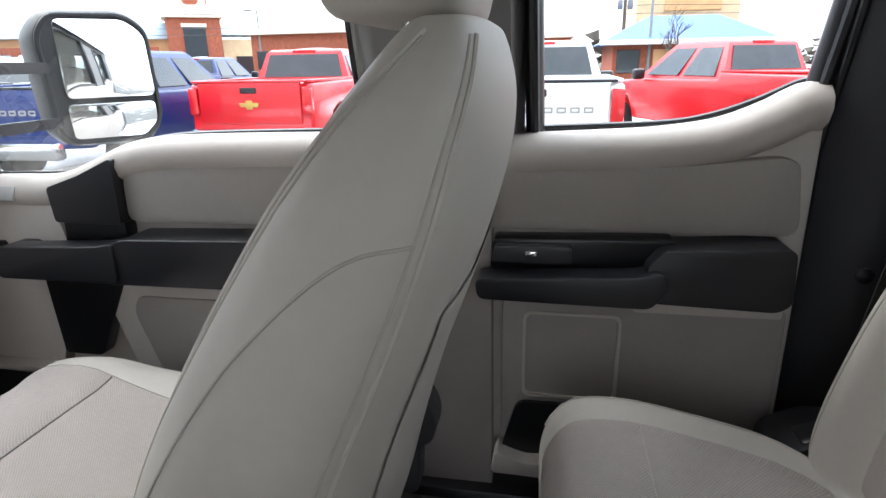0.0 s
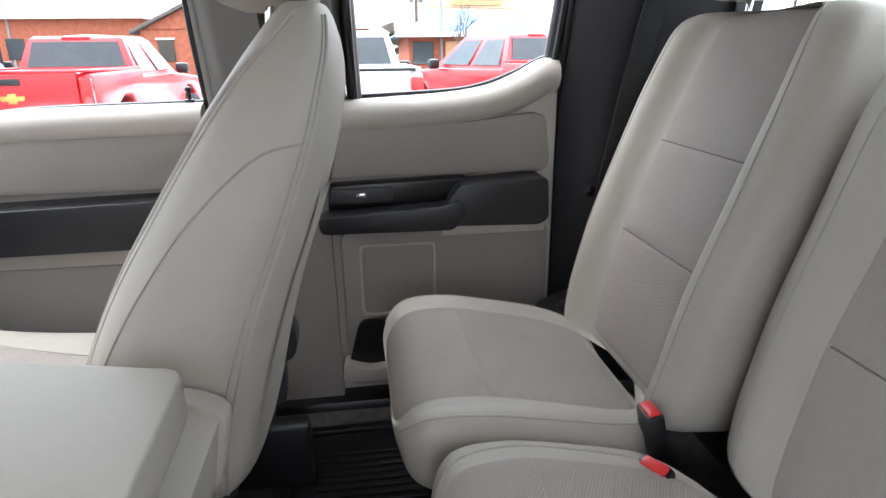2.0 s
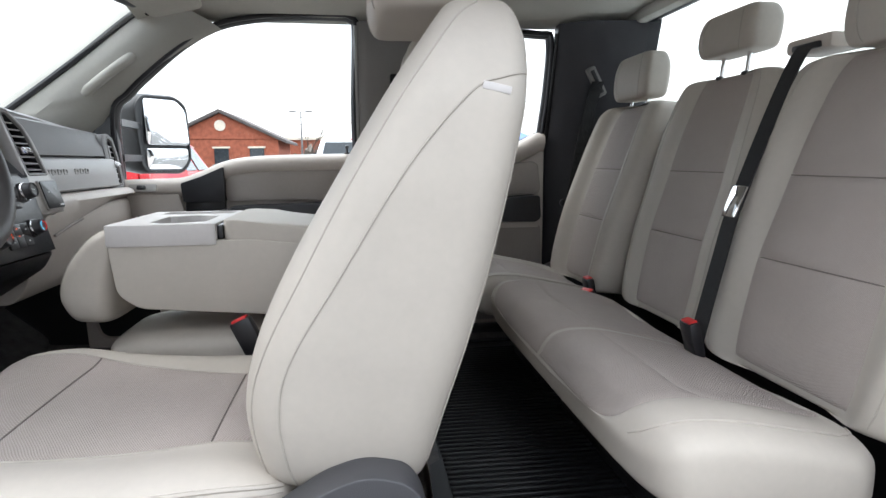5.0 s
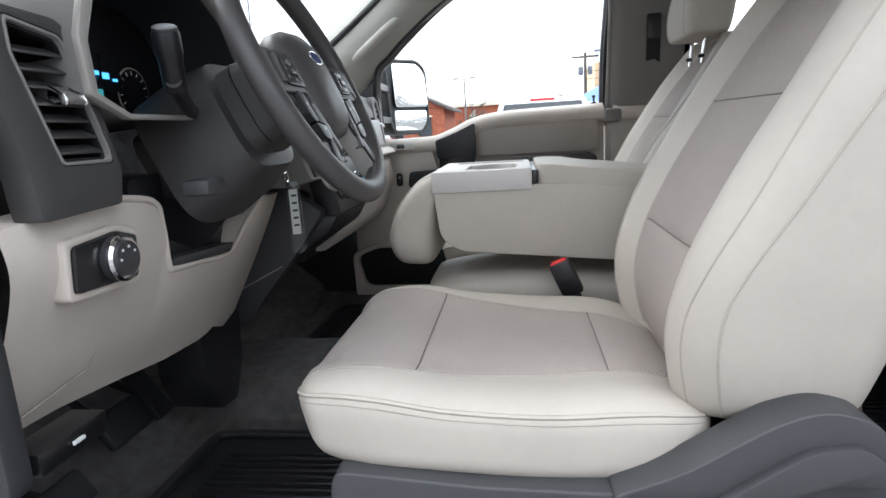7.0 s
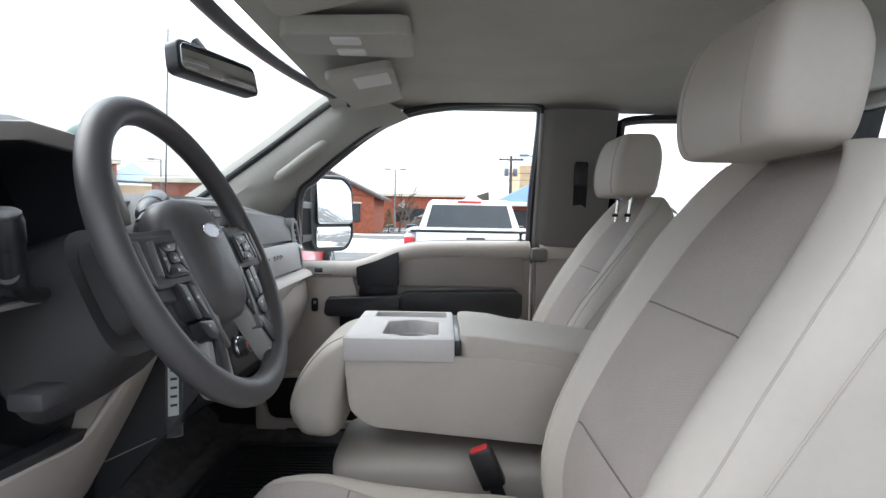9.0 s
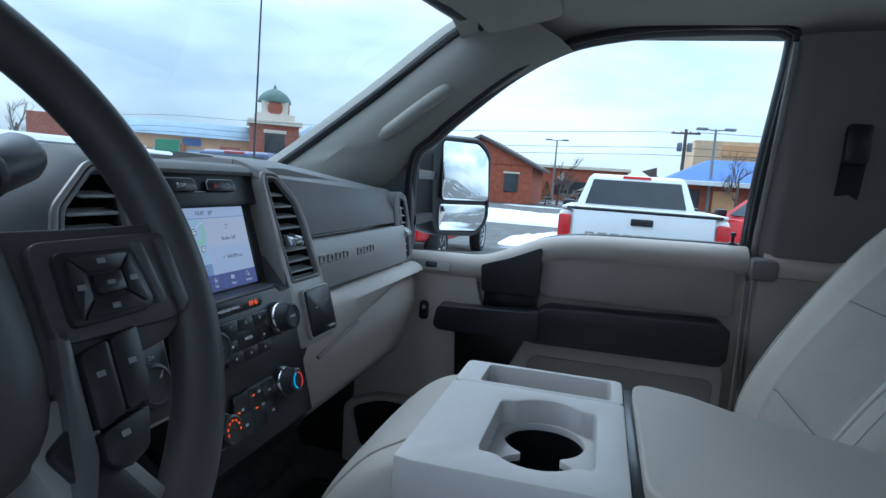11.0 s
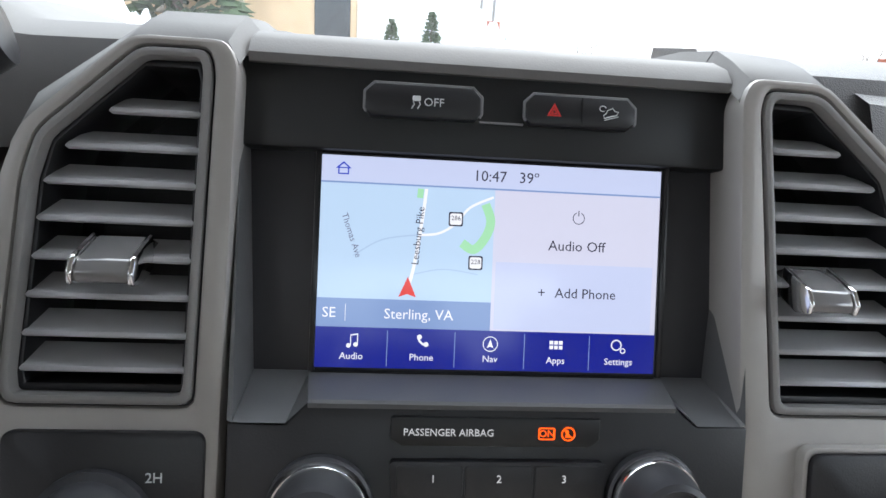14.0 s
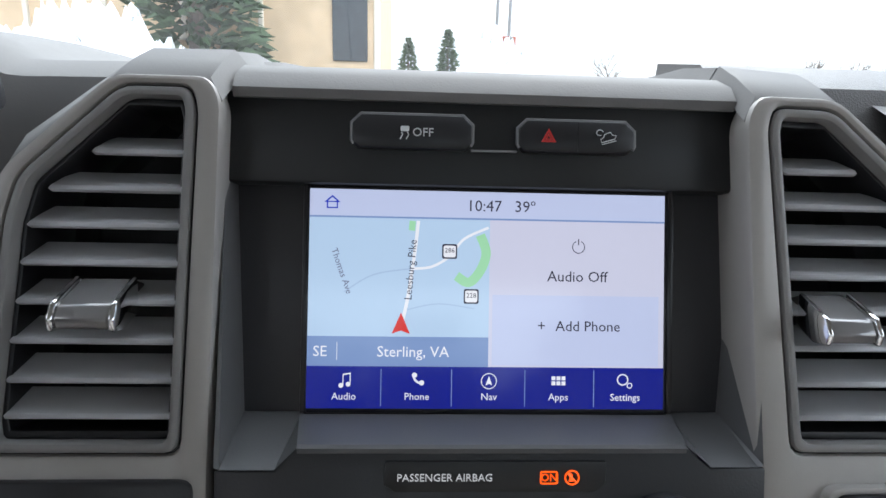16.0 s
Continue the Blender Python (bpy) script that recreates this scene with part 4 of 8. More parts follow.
def r_rect(hx0, hx1, hy0, hy1):
    def fn(a):
        c, s_ = math.cos(a), math.sin(a)
        tx = (hx1 if c > 0 else hx0) / c if abs(c) > 1e-9 else 1e9
        ty = (hy1 if s_ > 0 else hy0) / s_ if abs(s_) > 1e-9 else 1e9
        return min(tx, ty)
    return fn


def r_cups(d, r):
    def fn(a):
        best = 0.022
        for sx in (-1, 1):
            px = sx * d
            bq = px * math.cos(a)
            disc = r * r - px * px + bq * bq
            if disc > 0:
                best = max(best, bq + math.sqrt(disc))
        return best
    return fn


rectf, cupf = r_rect(-0.072, 0.072, -0.056, 0.056), r_cups(0.044, 0.047)
union = star(lambda a: max(rectf(a), cupf(a)))
tm = part("cup_tray", framed(star(r_rect(-0.12, 0.119, -0.088, 0.128)), union, "z", 1.325, 1.370, 0.003), M_STONE, cs, "silver-grey cup-holder tray")
part("tray_shelf", framed(star(lambda a: max(rectf(a), cupf(a)) + 0.002), star(lambda a: cupf(a) * 0.97), "z", 1.330, 1.340, 0.001), M_STONE, tm)
wells = [[(x, y, z) for x, y in star(lambda a: cupf(a) * k)] for z, k in ((1.332, 0.97), (1.30, 0.95), (1.256, 0.92))]
part("cup_well", join(loft(wells, True, False), prism([(x, y) for x, y, z in wells[-1]], "z", 1.2525, 1.2555, 0)), M_BLACKG, tm, "dark joined cup wells")
part("coin_tray", framed(rect(0.122, 0.573, 0.215, 0.789, 0.012), rect(0.134, 0.588, 0.205, 0.755, 0.006), "z", 1.325, 1.370, 0.003), M_STONE, tm)
part("coin_tray_floor", rbox((0.168, 0.68, 1.338), (0.09, 0.19, 0.006), 0.001), M_TRIMD, tm)
part("hinge_slot", rbox((0.05, 0.567, 1.350), (0.30, 0.012, 0.03), 0.002), M_BLACKG, cs)
lid = prism(rounded([(-0.108, 0.562), (0.200, 0.562), (0.176, 0.46), (0.160, 0.155), (-0.090, 0.145), (-0.112, 0.30)], 0.03, 5), "z", 1.332, 1.376, 0.014, 4)
for v in lid.verts:
    v.co.z -= 0.042 * min(1, max(0, (0.50 - v.co.y) / 0.24))
part("lid", lid, M_SIDE, cs, "padded light grey armrest lid")
part("lid_hinge", rbox((ccx, 0.566, 1.352), (0.10, 0.02, 0.02), 0.004), M_BLACK, cs)
flap = Pad([(0.79, 1.365), (0.835, 1.345), (0.885, 1.285), (0.905, 1.22), (0.885, 1.16)], [(0.755, 1.345), (0.775, 1.29), (0.785, 1.24), (0.79, 1.20), (0.80, 1.155)], [0.145, 0.152, 0.155, 0.155, 0.145], ccx, n=4, m=6)
fl = part("headrest_flap", flap.shell(60, 30), M_SIDE, cs, "folded grey headrest pad")
part("flap_seam", flap.seam([(-0.80, 0.06), (-0.84, 0.5), (-0.80, 0.94)], 0.0016), M_SEAM, fl)
base = Pad([(0.12, 1.10), (0.40, 1.128), (0.66, 1.135), (0.82, 1.118)], [(0.12, 0.99), (0.40, 0.99), (0.66, 0.99), (0.80, 1.0)], [0.15, 0.155, 0.155, 0.15], ccx, n=5, m=9)
part("seat_base", base.shell(56, 28), M_SIDE, cs, "grey centre seat cushion")
part("stand", rbox((ccx, 0.45, 0.90), (0.26, 0.55, 0.20), 0.02), M_BLACK, cs)

# ---------- rear bench ----------
def rear_back(s, cx, hw, top, head, bl=0.5, deep=0.050, set_=0.0):
    """set_ draws the lower front back where the seat has flatter bolsters."""
    f = [(-0.400 - set_, 1.09), (-0.418 - set_, 1.18), (-0.448 - set_ * 0.9, 1.30), (-0.490 - set_ * 0.8, 1.42), (-0.535 - set_ * 0.6, 1.54), (-0.578 - set_ * 0.45, 1.64), (-0.610 - set_ * 0.3, top)]
    b = [(-0.60, 1.07), (-0.62, 1.18), (-0.645, 1.30), (-0.668, 1.42), (-0.690, 1.54), (-0.710, 1.64), (-0.715, top - 0.01)]
    p = Pad(f, b, [hw - 0.01, hw, hw, hw, hw - 0.004, hw - 0.018, hw - 0.04], cx, n=5, m=12, bolster=deep, b0=bl, b1=bl + 0.28)
    bk = part("backrest", p.shell(80, 44), M_SIDE, s)
    part("upper_insert", p.panel((-bl - 0.04, -bl), (bl + 0.04, bl), 0.557, 0.972, 26, 24), M_CLOTH, bk, "woven grey cloth insert")
    part("middle_insert", p.panel((-bl - 0.05, -bl - 0.04), (bl + 0.05, bl + 0.04), 0.335, 0.555, 26, 20), M_CLOTH, bk, "woven grey cloth insert")
    part("lower_insert", p.panel((-bl - 0.05, -bl - 0.05), (bl + 0.05, bl + 0.05), 0.04, 0.333, 26, 20), M_CLOTH, bk, "woven grey cloth insert")
    for sg in (-1, 1):
        part("bolster_seam", p.seam([(sg * (bl + 0.30), 0.04), (sg * (bl + 0.31), 0.5), (sg * (bl + 0.28), 0.96)], 0.0010), M_SEAM, bk)
    for v_ in (0.556, 0.334):
        part("insert_seam", p.seam([(-bl - 0.03, v_), (0, v_), (bl + 0.03, v_)], 0.0012, 0.0012), M_SEAMC, bk)
    if head:
        headrest(s, cx + head[0], -0.665, top + head[1], head[2], head[3], 0.095, 6)


def rear_cushion(s, cx, hw, panels, reach=1.0):
    def sc(pts):
        return [(-0.44 + (a + 0.44) * reach, b) for a, b in pts]
    top = sc([(-0.44, 1.105), (-0.36, 1.130), (-0.26, 1.155), (-0.165, 1.173), (-0.085, 1.166), (-0.040, 1.118)])
    bot = sc([(-0.44, 1.000), (-0.36, 1.000), (-0.26, 1.008), (-0.165, 1.016), (-0.095, 1.026), (-0.060, 1.045)])
    p = Pad(top, bot, [hw - 0.02, hw, hw, hw, hw - 0.004, hw - 0.02], cx, n=4.6, m=6, bolster=0.024, b0=0.60, b1=0.90)
    c = part("cushion", p.shell(90, 44), M_SIDE, s)
    for a, b_ in panels:
        part("front_insert", p.panel((a, a * 0.99), (b_, b_ * 0.99), 0.562, 0.97, 24, 22), M_CLOTH, c, "woven grey cloth insert")
        part("rear_insert", p.panel((a, a), (b_, b_), 0.05, 0.56, 24, 22), M_CLOTH, c, "woven grey cloth insert")
    for sg in (-1, 1):
        part("piping", p.seam([(sg * 0.90, 0.06), (sg * 0.92, 0.5), (sg * 0.90, 0.93)], 0.002), M_SIDE, c)


r1 = thing("bench_seat", (0.50, -0.40, 0.79), "light grey cloth single rear seat with headrest", "car seat", "rear bench seats")
rear_back(r1, 0.495, 0.228, 1.672, (0.03, 0.088, 0.25, 0.145))
rear_cushion(r1, 0.49, 0.222, [(-0.66, 0.70)])
part("pedestal", rbox((0.49, -0.37, 0.90), (0.34, 0.20, 0.22), 0.02), M_BLACK, r1)
r2 = thing("bench_seat", (-0.24, -0.40, 0.79), "light grey cloth double rear seat with two headrests", "car seat", "rear bench seats")
rear_back(r2, 0.025, 0.228, 1.70, (-0.005, 0.100, 0.23, 0.105), deep=0.022, set_=0.062)
rear_back(r2, -0.470, 0.262, 1.69, (0.0, 0.070, 0.25, 0.135), deep=0.03, set_=0.03)
rear_cushion(r2, -0.245, 0.505, [(-0.78, -0.03), (0.0, 0.86)], 0.93)
part("pedestal", rbox((-0.24, -0.37, 0.90), (0.80, 0.20, 0.22), 0.02), M_BLACK, r2)
mb = thing("seat_belt", (-0.30, -0.5, 1.1), "black shoulder belt over the rear bench with a latch plate", "seat belt", "seat belts")
for nm, pts in (("webbing", [(-0.225, -0.70, 1.725), (-0.232, -0.632, 1.705), (-0.247, -0.508, 1.42), (-0.275, -0.450, 1.28), (-0.305, -0.395, 1.135)]),):
    ps = smoothline(pts, 6)
    part(nm, loft([[p + Vector((-0.023, 0.001, 0.001)), p + Vector((0.023, 0.001, 0.001)), p + Vector((0.023, -0.001, -0.001)), p + Vector((-0.023, -0.001, -0.001))] for p in ps]), M_BELT, mb)
part("latch_plate", rbox((-0.247, -0.498, 1.405), (0.045, 0.008, 0.070), 0.004, pose(0, 0, 0, 20, 0, 0).to_3x3()), M_CHROME, mb, "steel latch plate")
part("belt_guide", rbox((-0.222, -0.70, 1.728), (0.13, 0.09, 0.034), 0.012), M_TRIM, mb, "grey belt guide cover")
part("guide_slot", rbox((-0.226, -0.652, 1.722), (0.075, 0.012, 0.014), 0.004), M_BLACK, mb, "black guide slot")

hc = thing("seat_latch_cover", (0.76, -0.44, 1.03), "black plastic hinge cover beside the rear seat cushion", "trim")
part("cover", prism(rounded([(-0.49, 1.02), (-0.385, 1.03), (-0.40, 1.072), (-0.455, 1.098), (-0.49, 1.10)], 0.012), "x", 0.712, 0.815, 0.010, 3), M_BLACK, hc)
part("slot", rbox((0.745, -0.452, 1.093), (0.045, 0.05, 0.012), 0.004, pose(0, 0, 0, -22, 0, 0).to_3x3()), M_BLACKG, hc, "dark strap slot")
part("bracket", prism(rounded([(-0.49, 0.80), (-0.40, 0.80), (-0.40, 1.04), (-0.49, 1.04)], 0.01), "x", 0.73, 0.80, 0.004), M_BLACK, hc)


# ---------- dashboard ----------
M_SHROUD = mat("column_plastic", rgb((62, 61, 62)), 0.46, var=0.06, bump=0.25, bscale=900, kind="cells")
U = Vector((0, 0.28, 0.96)).normalized()
N = Vector((0, -0.96, 0.28)).normalized()
FM = Matrix.Translation((0, 1.055, 1.476)) @ Matrix(((1, 0, 0), (0, U.y, N.y), (0, U.z, N.z))).to_4x4()
LM = Matrix.Translation((0, 1.018, 1.4007)) @ Matrix(((1, 0, 0), (0, 0.25, -0.968), (0, 0.968, 0.25))).to_4x4()


def face(pts, lo, hi, r=0.002, seg=2, fm=None):
    return prism(pts, "z", lo, hi, r, seg, fm or FM)


def ring(o, i, lo, hi, r=0.0015, fm=None):
    return framed(o, i, "z", lo, hi, r, fm or FM)


dash = thing("dashboard", (0, 1.3, 1.0), "charcoal dashboard with graphite vent columns and stone-grey lower panels", "dashboard")

# top pad with its sunken tray, and the lighter hood pad on the driver side
def pad_row(x):
    q = abs(x)
    drop = 0.045 * max(0, (q - 0.30) / 0.56)
    if x < -0.12:
        by = 1.235 if -0.765 < x < -0.335 else 1.150 + 0.02 * max(0, (q - 0.2) / 0.6)
        zc = float(np.interp(x, [-0.86, -0.76, -0.45, -0.395, -0.34, -0.29, -0.258, -0.20, -0.12], [1.600, 1.608, 1.640, 1.655, 1.652, 1.645, 1.631, 1.632, 1.634]))
        row = [(by, 1.560), (by - 0.004, min(1.600, zc - 0.03)), (by + 0.002, zc - 0.010), (by + 0.02, zc - 0.001), (by + 0.05, zc), (1.30, zc), (1.36, zc - 0.004), (1.42, zc - 0.012), (1.47, min(1.632, zc - 0.014)), (1.56, 1.622 - drop), (1.70, 1.570 - drop)]
    elif x < 0.42:
        row = [(1.141, 1.560), (1.141, 1.600), (1.141, 1.622), (1.148, 1.6265), (1.215, 1.6225), (1.222, 1.596), (1.372, 1.590), (1.380, 1.622), (1.47, 1.628), (1.56, 1.620), (1.70, 1.568)]
        if x > 0.13:
            by = 1.145 + 0.02 * max(0, (q - 0.2) / 0.6)
            far = 0.016 * min(1, (x - 0.13) / 0.10) - drop
            row = [(by, 1.560), (by - 0.004, 1.600 - drop), (by + 0.006, 1.628 - drop), (by + 0.03, 1.640 - drop), (1.24, 1.643 - drop), (1.247, 1.605)] + [(a, b + far) for a, b in row[6:]]
    else:
        by = 1.145 + 0.02 * max(0, (q - 0.2) / 0.6)
        row = [(by, 1.560), (by - 0.004, 1.600 - drop), (by + 0.006, 1.628 - drop), (by + 0.03, 1.640 - drop), (1.24, 1.643 - drop), (1.29, 1.645 - drop), (1.37, 1.645 - drop), (1.42, 1.644 - drop), (1.47, 1.642 - drop), (1.56, 1.630 - drop), (1.70, 1.575 - drop)]
    return [(x, a, b) for a, b in row]


part("hood_pad", loft([pad_row(x) for x in np.concatenate((np.linspace(-0.86, -0.336, 22), np.linspace(-0.334, -0.1205, 24)))], False, False), M_DECK, dash, "light grey satin pad beside the hood")
part("pad_side", loft([[(-0.1205, b, c) for a, b, c in pad_row(-0.1205)], [(-0.1185, b, c - 0.002) for a, b, c in pad_row(-0.1205)], [(-0.117, b, min(c, 1.585)) for a, b, c in pad_row(-0.1205)]], False, False), M_DECK, dash)
part("top_pad", loft([pad_row(x) for x in np.concatenate((np.linspace(-0.119, 0.129, 12), np.linspace(0.131, 0.419, 13), np.linspace(0.421, 0.86, 20)))], False, False), M_DASH, dash)
part("tray_liner", loft([[(x, a, b) for a, b in ((1.2235 + k_, 1.6195), (1.2255 + k_, 1.608), (1.369, 1.609), (1.377, 1.6205))] for x, k_ in ((-0.117, 0), (0.127, 0), (0.133, 0.025), (0.417, 0.025))], False, False), M_FASCIA, dash, "dark tray behind the brow")
part("tray_edge", tube([(-0.112, 1.379, 1.623), (0.40, 1.379, 1.623)], 0.0022, 8), M_DASH, dash)

M_BAYS = mat("bay_side_plastic", rgb((50, 50, 53)), 0.4, var=0.05, rvar=0.03)
M_BAY = mat("dark_bay_plastic", rgb((84, 84, 85)), 0.38, var=0.05, bump=0.06, bscale=900)
# centre: brow, upper black band, recessed bay, ledge
brow = [(0.1440, -0.020), (0.1450, 0.0005), (0.1490, 0.0020), (0.1570, -0.0030), (0.1650, -0.0170), (0.1705, -0.0400), (0.1670, -0.0440)]
part("stack_brow", loft([[FM @ Vector((x, u, n)) for u, n in brow] for x in np.linspace(-0.1222, 0.1135, 8)], False, False), M_DECK, dash)
band = part("switch_band", face([(-0.126, 0.106), (0.119, 0.106), (0.117, 0.1485), (-0.126, 0.1485)], -0.05, -0.002, 0.002), M_BAND, dash)
bay = part("screen_bay", face([(-0.128, -0.030), (0.125, -0.030), (0.120, 0.112), (-0.126, 0.112)], -0.060, -0.014, 0.001), M_BAYS, dash)
def mesh_of(pts, faces):
    bm_ = bmesh.new()
    vs_ = [bm_.verts.new(p) for p in pts]
    for f_ in faces:
        bm_.faces.new([vs_[i] for i in f_])
    return bm_


# each side of the bay: a wedge-shaped cheek and a sloping foot that ends on the lower fascia
for sg, xi, xt, xb, f0, f1, hb in ((-1, -0.0905, -0.1232, -0.1178, -0.0965, -0.1195, 0.0636), (1, 0.0870, 0.1212, 0.1128, 0.0945, 0.1160, 0.0644)):
    fl = -0.0130
    top_o, bot_o = FM @ Vector((xt, 0.1075, fl)), FM @ Vector((xb, -0.0022, fl))
    bot_i = FM @ Vector((xi, -0.0022, fl))
    edge_t, edge_b = FM @ Vector((xt + sg * 0.0012, 0.1075, 0.001)), LM @ Vector((f1 + sg * 0.0022, hb + 0.001, 0.0012))
    foot_o, foot_i = LM @ Vector((f1, hb, 0.0008)), LM @ Vector((f0, hb, 0.0008))
    lip = LM @ Vector((xi + sg * -0.004, hb + 0.0098, 0.0008))
    dn = FM.to_3x3() @ Vector((0, 0, -0.012))
    quad = [top_o, bot_o, foot_o, edge_b, edge_t]
    part("bay_cheek", mesh_of(quad + [p + dn for p in quad], [(0, 1, 2, 3, 4), (9, 8, 7, 6, 5), (0, 5, 6, 1), (1, 6, 7, 2), (2, 7, 8, 3), (3, 8, 9, 4), (4, 9, 5, 0)]), M_BAY, bay, smooth=0)
    quad = [bot_i, bot_o, foot_o, foot_i]
    part("bay_foot", bevel(mesh_of(quad + [p + dn for p in quad], [(0, 1, 2, 3), (7, 6, 5, 4), (0, 4, 5, 1), (1, 5, 6, 2), (2, 6, 7, 3), (3, 7, 4, 0)]), 0.0006, 1), M_BAY, bay, smooth=0)
    tri = [bot_i, foot_i, lip]
    part("bay_cheek", mesh_of(tri + [p + dn for p in tri], [(0, 1, 2), (5, 4, 3), (0, 3, 4, 1), (1, 4, 5, 2), (2, 5, 3, 0)]), M_BAY, bay, smooth=0)
    part("screen_bezel", face([(xi - sg * 0.0030, -0.001), (xi, -0.001), (xi, 0.1068), (xi - sg * 0.0030, 0.1068)], -0.014, -0.0058, 0.0006), M_BLACKG, bay)
ledge_q = [FM @ Vector((-0.0905, -0.0015, -0.0066)), FM @ Vector((0.0870, -0.0015, -0.0066)), LM @ Vector((0.0835, 0.0742, 0.0)), LM @ Vector((0.0835, 0.0728, 0.0012)), LM @ Vector((-0.0870, 0.0728, 0.0012)), LM @ Vector((-0.0870, 0.0742, 0.0))]
led = mesh_of(ledge_q + [p + Vector((0, 0.004, -0.02)) for p in ledge_q], [(0, 1, 2, 5), (5, 2, 3, 4), (0, 6, 7, 1), (1, 7, 8, 2), (2, 8, 9, 3), (3, 9, 10, 4), (4, 10, 11, 5), (5, 11, 6, 0), (6, 11, 8, 7), (11, 10, 9, 8)])
part("screen_ledge", led, M_BAY, dash, smooth=25)


M_BTN0 = mat("switch_black", rgb((26, 26, 29)), 0.36, var=0.05, rvar=0.02)


def switch(x0, x1, h0, h1, name, mid=None):
    ct, cb = 0.0042, 0.0030
    sw = part(name, face([(x0 + cb, h0), (x1 - cb, h0), (x1, h0 + cb), (x1, h1 - ct), (x1 - ct, h1), (x0 + ct, h1), (x0, h1 - ct), (x0, h0 + cb)], -0.003, 0.004, 0.0010), M_BTN0, band)
    rim_ = [(x0 + 0.001, h0 + 0.0015), (x0, h0 + cb), (x0, h1 - ct), (x0 + ct, h1), (x1 - ct, h1), (x1, h1 - ct), (x1, h0 + cb), (x1 - 0.001, h0 + 0.0015)]
    part("switch_rim", tube([FM @ Vector((a + (0.0003 if a > (x0 + x1) / 2 else -0.0003), b + 0.0003, 0.0026)) for a, b in rim_], 0.0008, 6, up=FM.to_3x3() @ Vector((0, 0, 1))), M_GRAPHL, sw, "bright switch rim")
    return sw


M_GRAPHL = mat("bright_rim", rgb((150, 150, 152)), 0.35, metal=0.6, var=0.03)
s1 = switch(-0.0676, -0.0125, 0.1224, 0.1378, "traction_switch")
words("OFF", 0.0056, FM @ Matrix.Translation((-0.0352, 0.1296, 0.0042)), M_INK, s1)
ic_ = [face(rect(-0.0455, 0.1300, -0.0415, 0.1325, 0.0008), 0.0041, 0.0043, 0)]
for dx_ in (-0.0460, -0.0432):
    ic_.append(tube([FM @ Vector((dx_ + 0.0009 + 0.0006 * math.sin(k_ * 1.6), 0.1297 - 0.0011 * k_, 0.0042)) for k_ in range(4)], 0.0003, 5))
part("icon", join(*ic_), M_INK, s1)
s2 = switch(0.0089, 0.0636, 0.1224, 0.1370, "hazard_switch")
M_HAZ = mat("hazard_red", rgb((205, 52, 50)), 0.5, var=0.03)
part("hazard_triangle", ring([(0.0195, 0.1268), (0.0265, 0.1268), (0.0230, 0.1331)], [(0.0208, 0.1276), (0.0252, 0.1276), (0.0230, 0.1315)], 0.0040, 0.0044, 0), M_HAZ, s2, "red hazard triangle")
part("hazard_triangle", ring([(0.0213, 0.1279), (0.0247, 0.1279), (0.0230, 0.1309)], [(0.0221, 0.1284), (0.0239, 0.1284), (0.0230, 0.1299)], 0.0040, 0.0044, 0), M_HAZ, s2)
# descent symbol: a small vehicle outline on a slope
sl_ = [(0.0478, 0.1272), (0.0540, 0.1290), (0.0548, 0.1306), (0.0530, 0.1308), (0.0520, 0.1322), (0.0492, 0.1310), (0.0488, 0.1296), (0.0474, 0.1286)]
part("icon", join(tube([FM @ Vector((a, b, 0.0042)) for a, b in sl_], 0.00028, 5, True), tube([FM @ Vector((0.0470 + 0.0016 * math.cos(a), 0.1318 + 0.0013 * math.sin(a), 0.0042)) for a in np.linspace(0.2, 5.2, 12)], 0.00026, 5), tube([FM @ Vector((0.0480, 0.1263, 0.0042)), FM @ Vector((0.0548, 0.1283, 0.0042))], 0.00026, 5)), M_INK, s2)
part("divider", face([(0.0366, 0.1230), (0.0371, 0.1230), (0.0371, 0.1366), (0.0366, 0.1366)], 0.0036, 0.0042, 0), M_BLACKG, s2)
part("band_line", face([(-0.0125, 0.1224), (0.009, 0.1224), (0.009, 0.1233), (-0.0125, 0.1233)], -0.002, -0.0005, 0), M_GRAPHL, band)

# touch screen
scr = part("touch_screen", face(rect(-0.0900, -0.0010, 0.0850, 0.1062, 0.002), -0.014, -0.0065, 0.001), M_BLACKG, dash, "lit touch screen with a map page")
SX0, SX1, SH0, SH1 = -0.0880, 0.0826, 0.0012, 0.1042


def sp(u, v):
    """A place on the screen from fractions of its width and height, v downwards."""
    return SX0 + (SX1 - SX0) * u, SH1 - (SH1 - SH0) * v


def scr_quad(name, u0, v0, u1, v1, material, lift=0.0001, parent=None, r=0.0):
    a, b = sp(u0, v1), sp(u1, v0)
    return part(name, face(rect(*a, *b, r), -0.0066, -0.0064 + lift, 0), material, parent or scr, smooth=0)


def scr_text(t, u, v, size, material, turn=0, align="CENTER"):
    x, h = sp(u, v)
    words(t, size, FM @ Matrix.Translation((x, h, -0.0056)) @ pose(0, 0, 0, 0, 0, turn), material, scr, "screen_text", 0.00005, align)


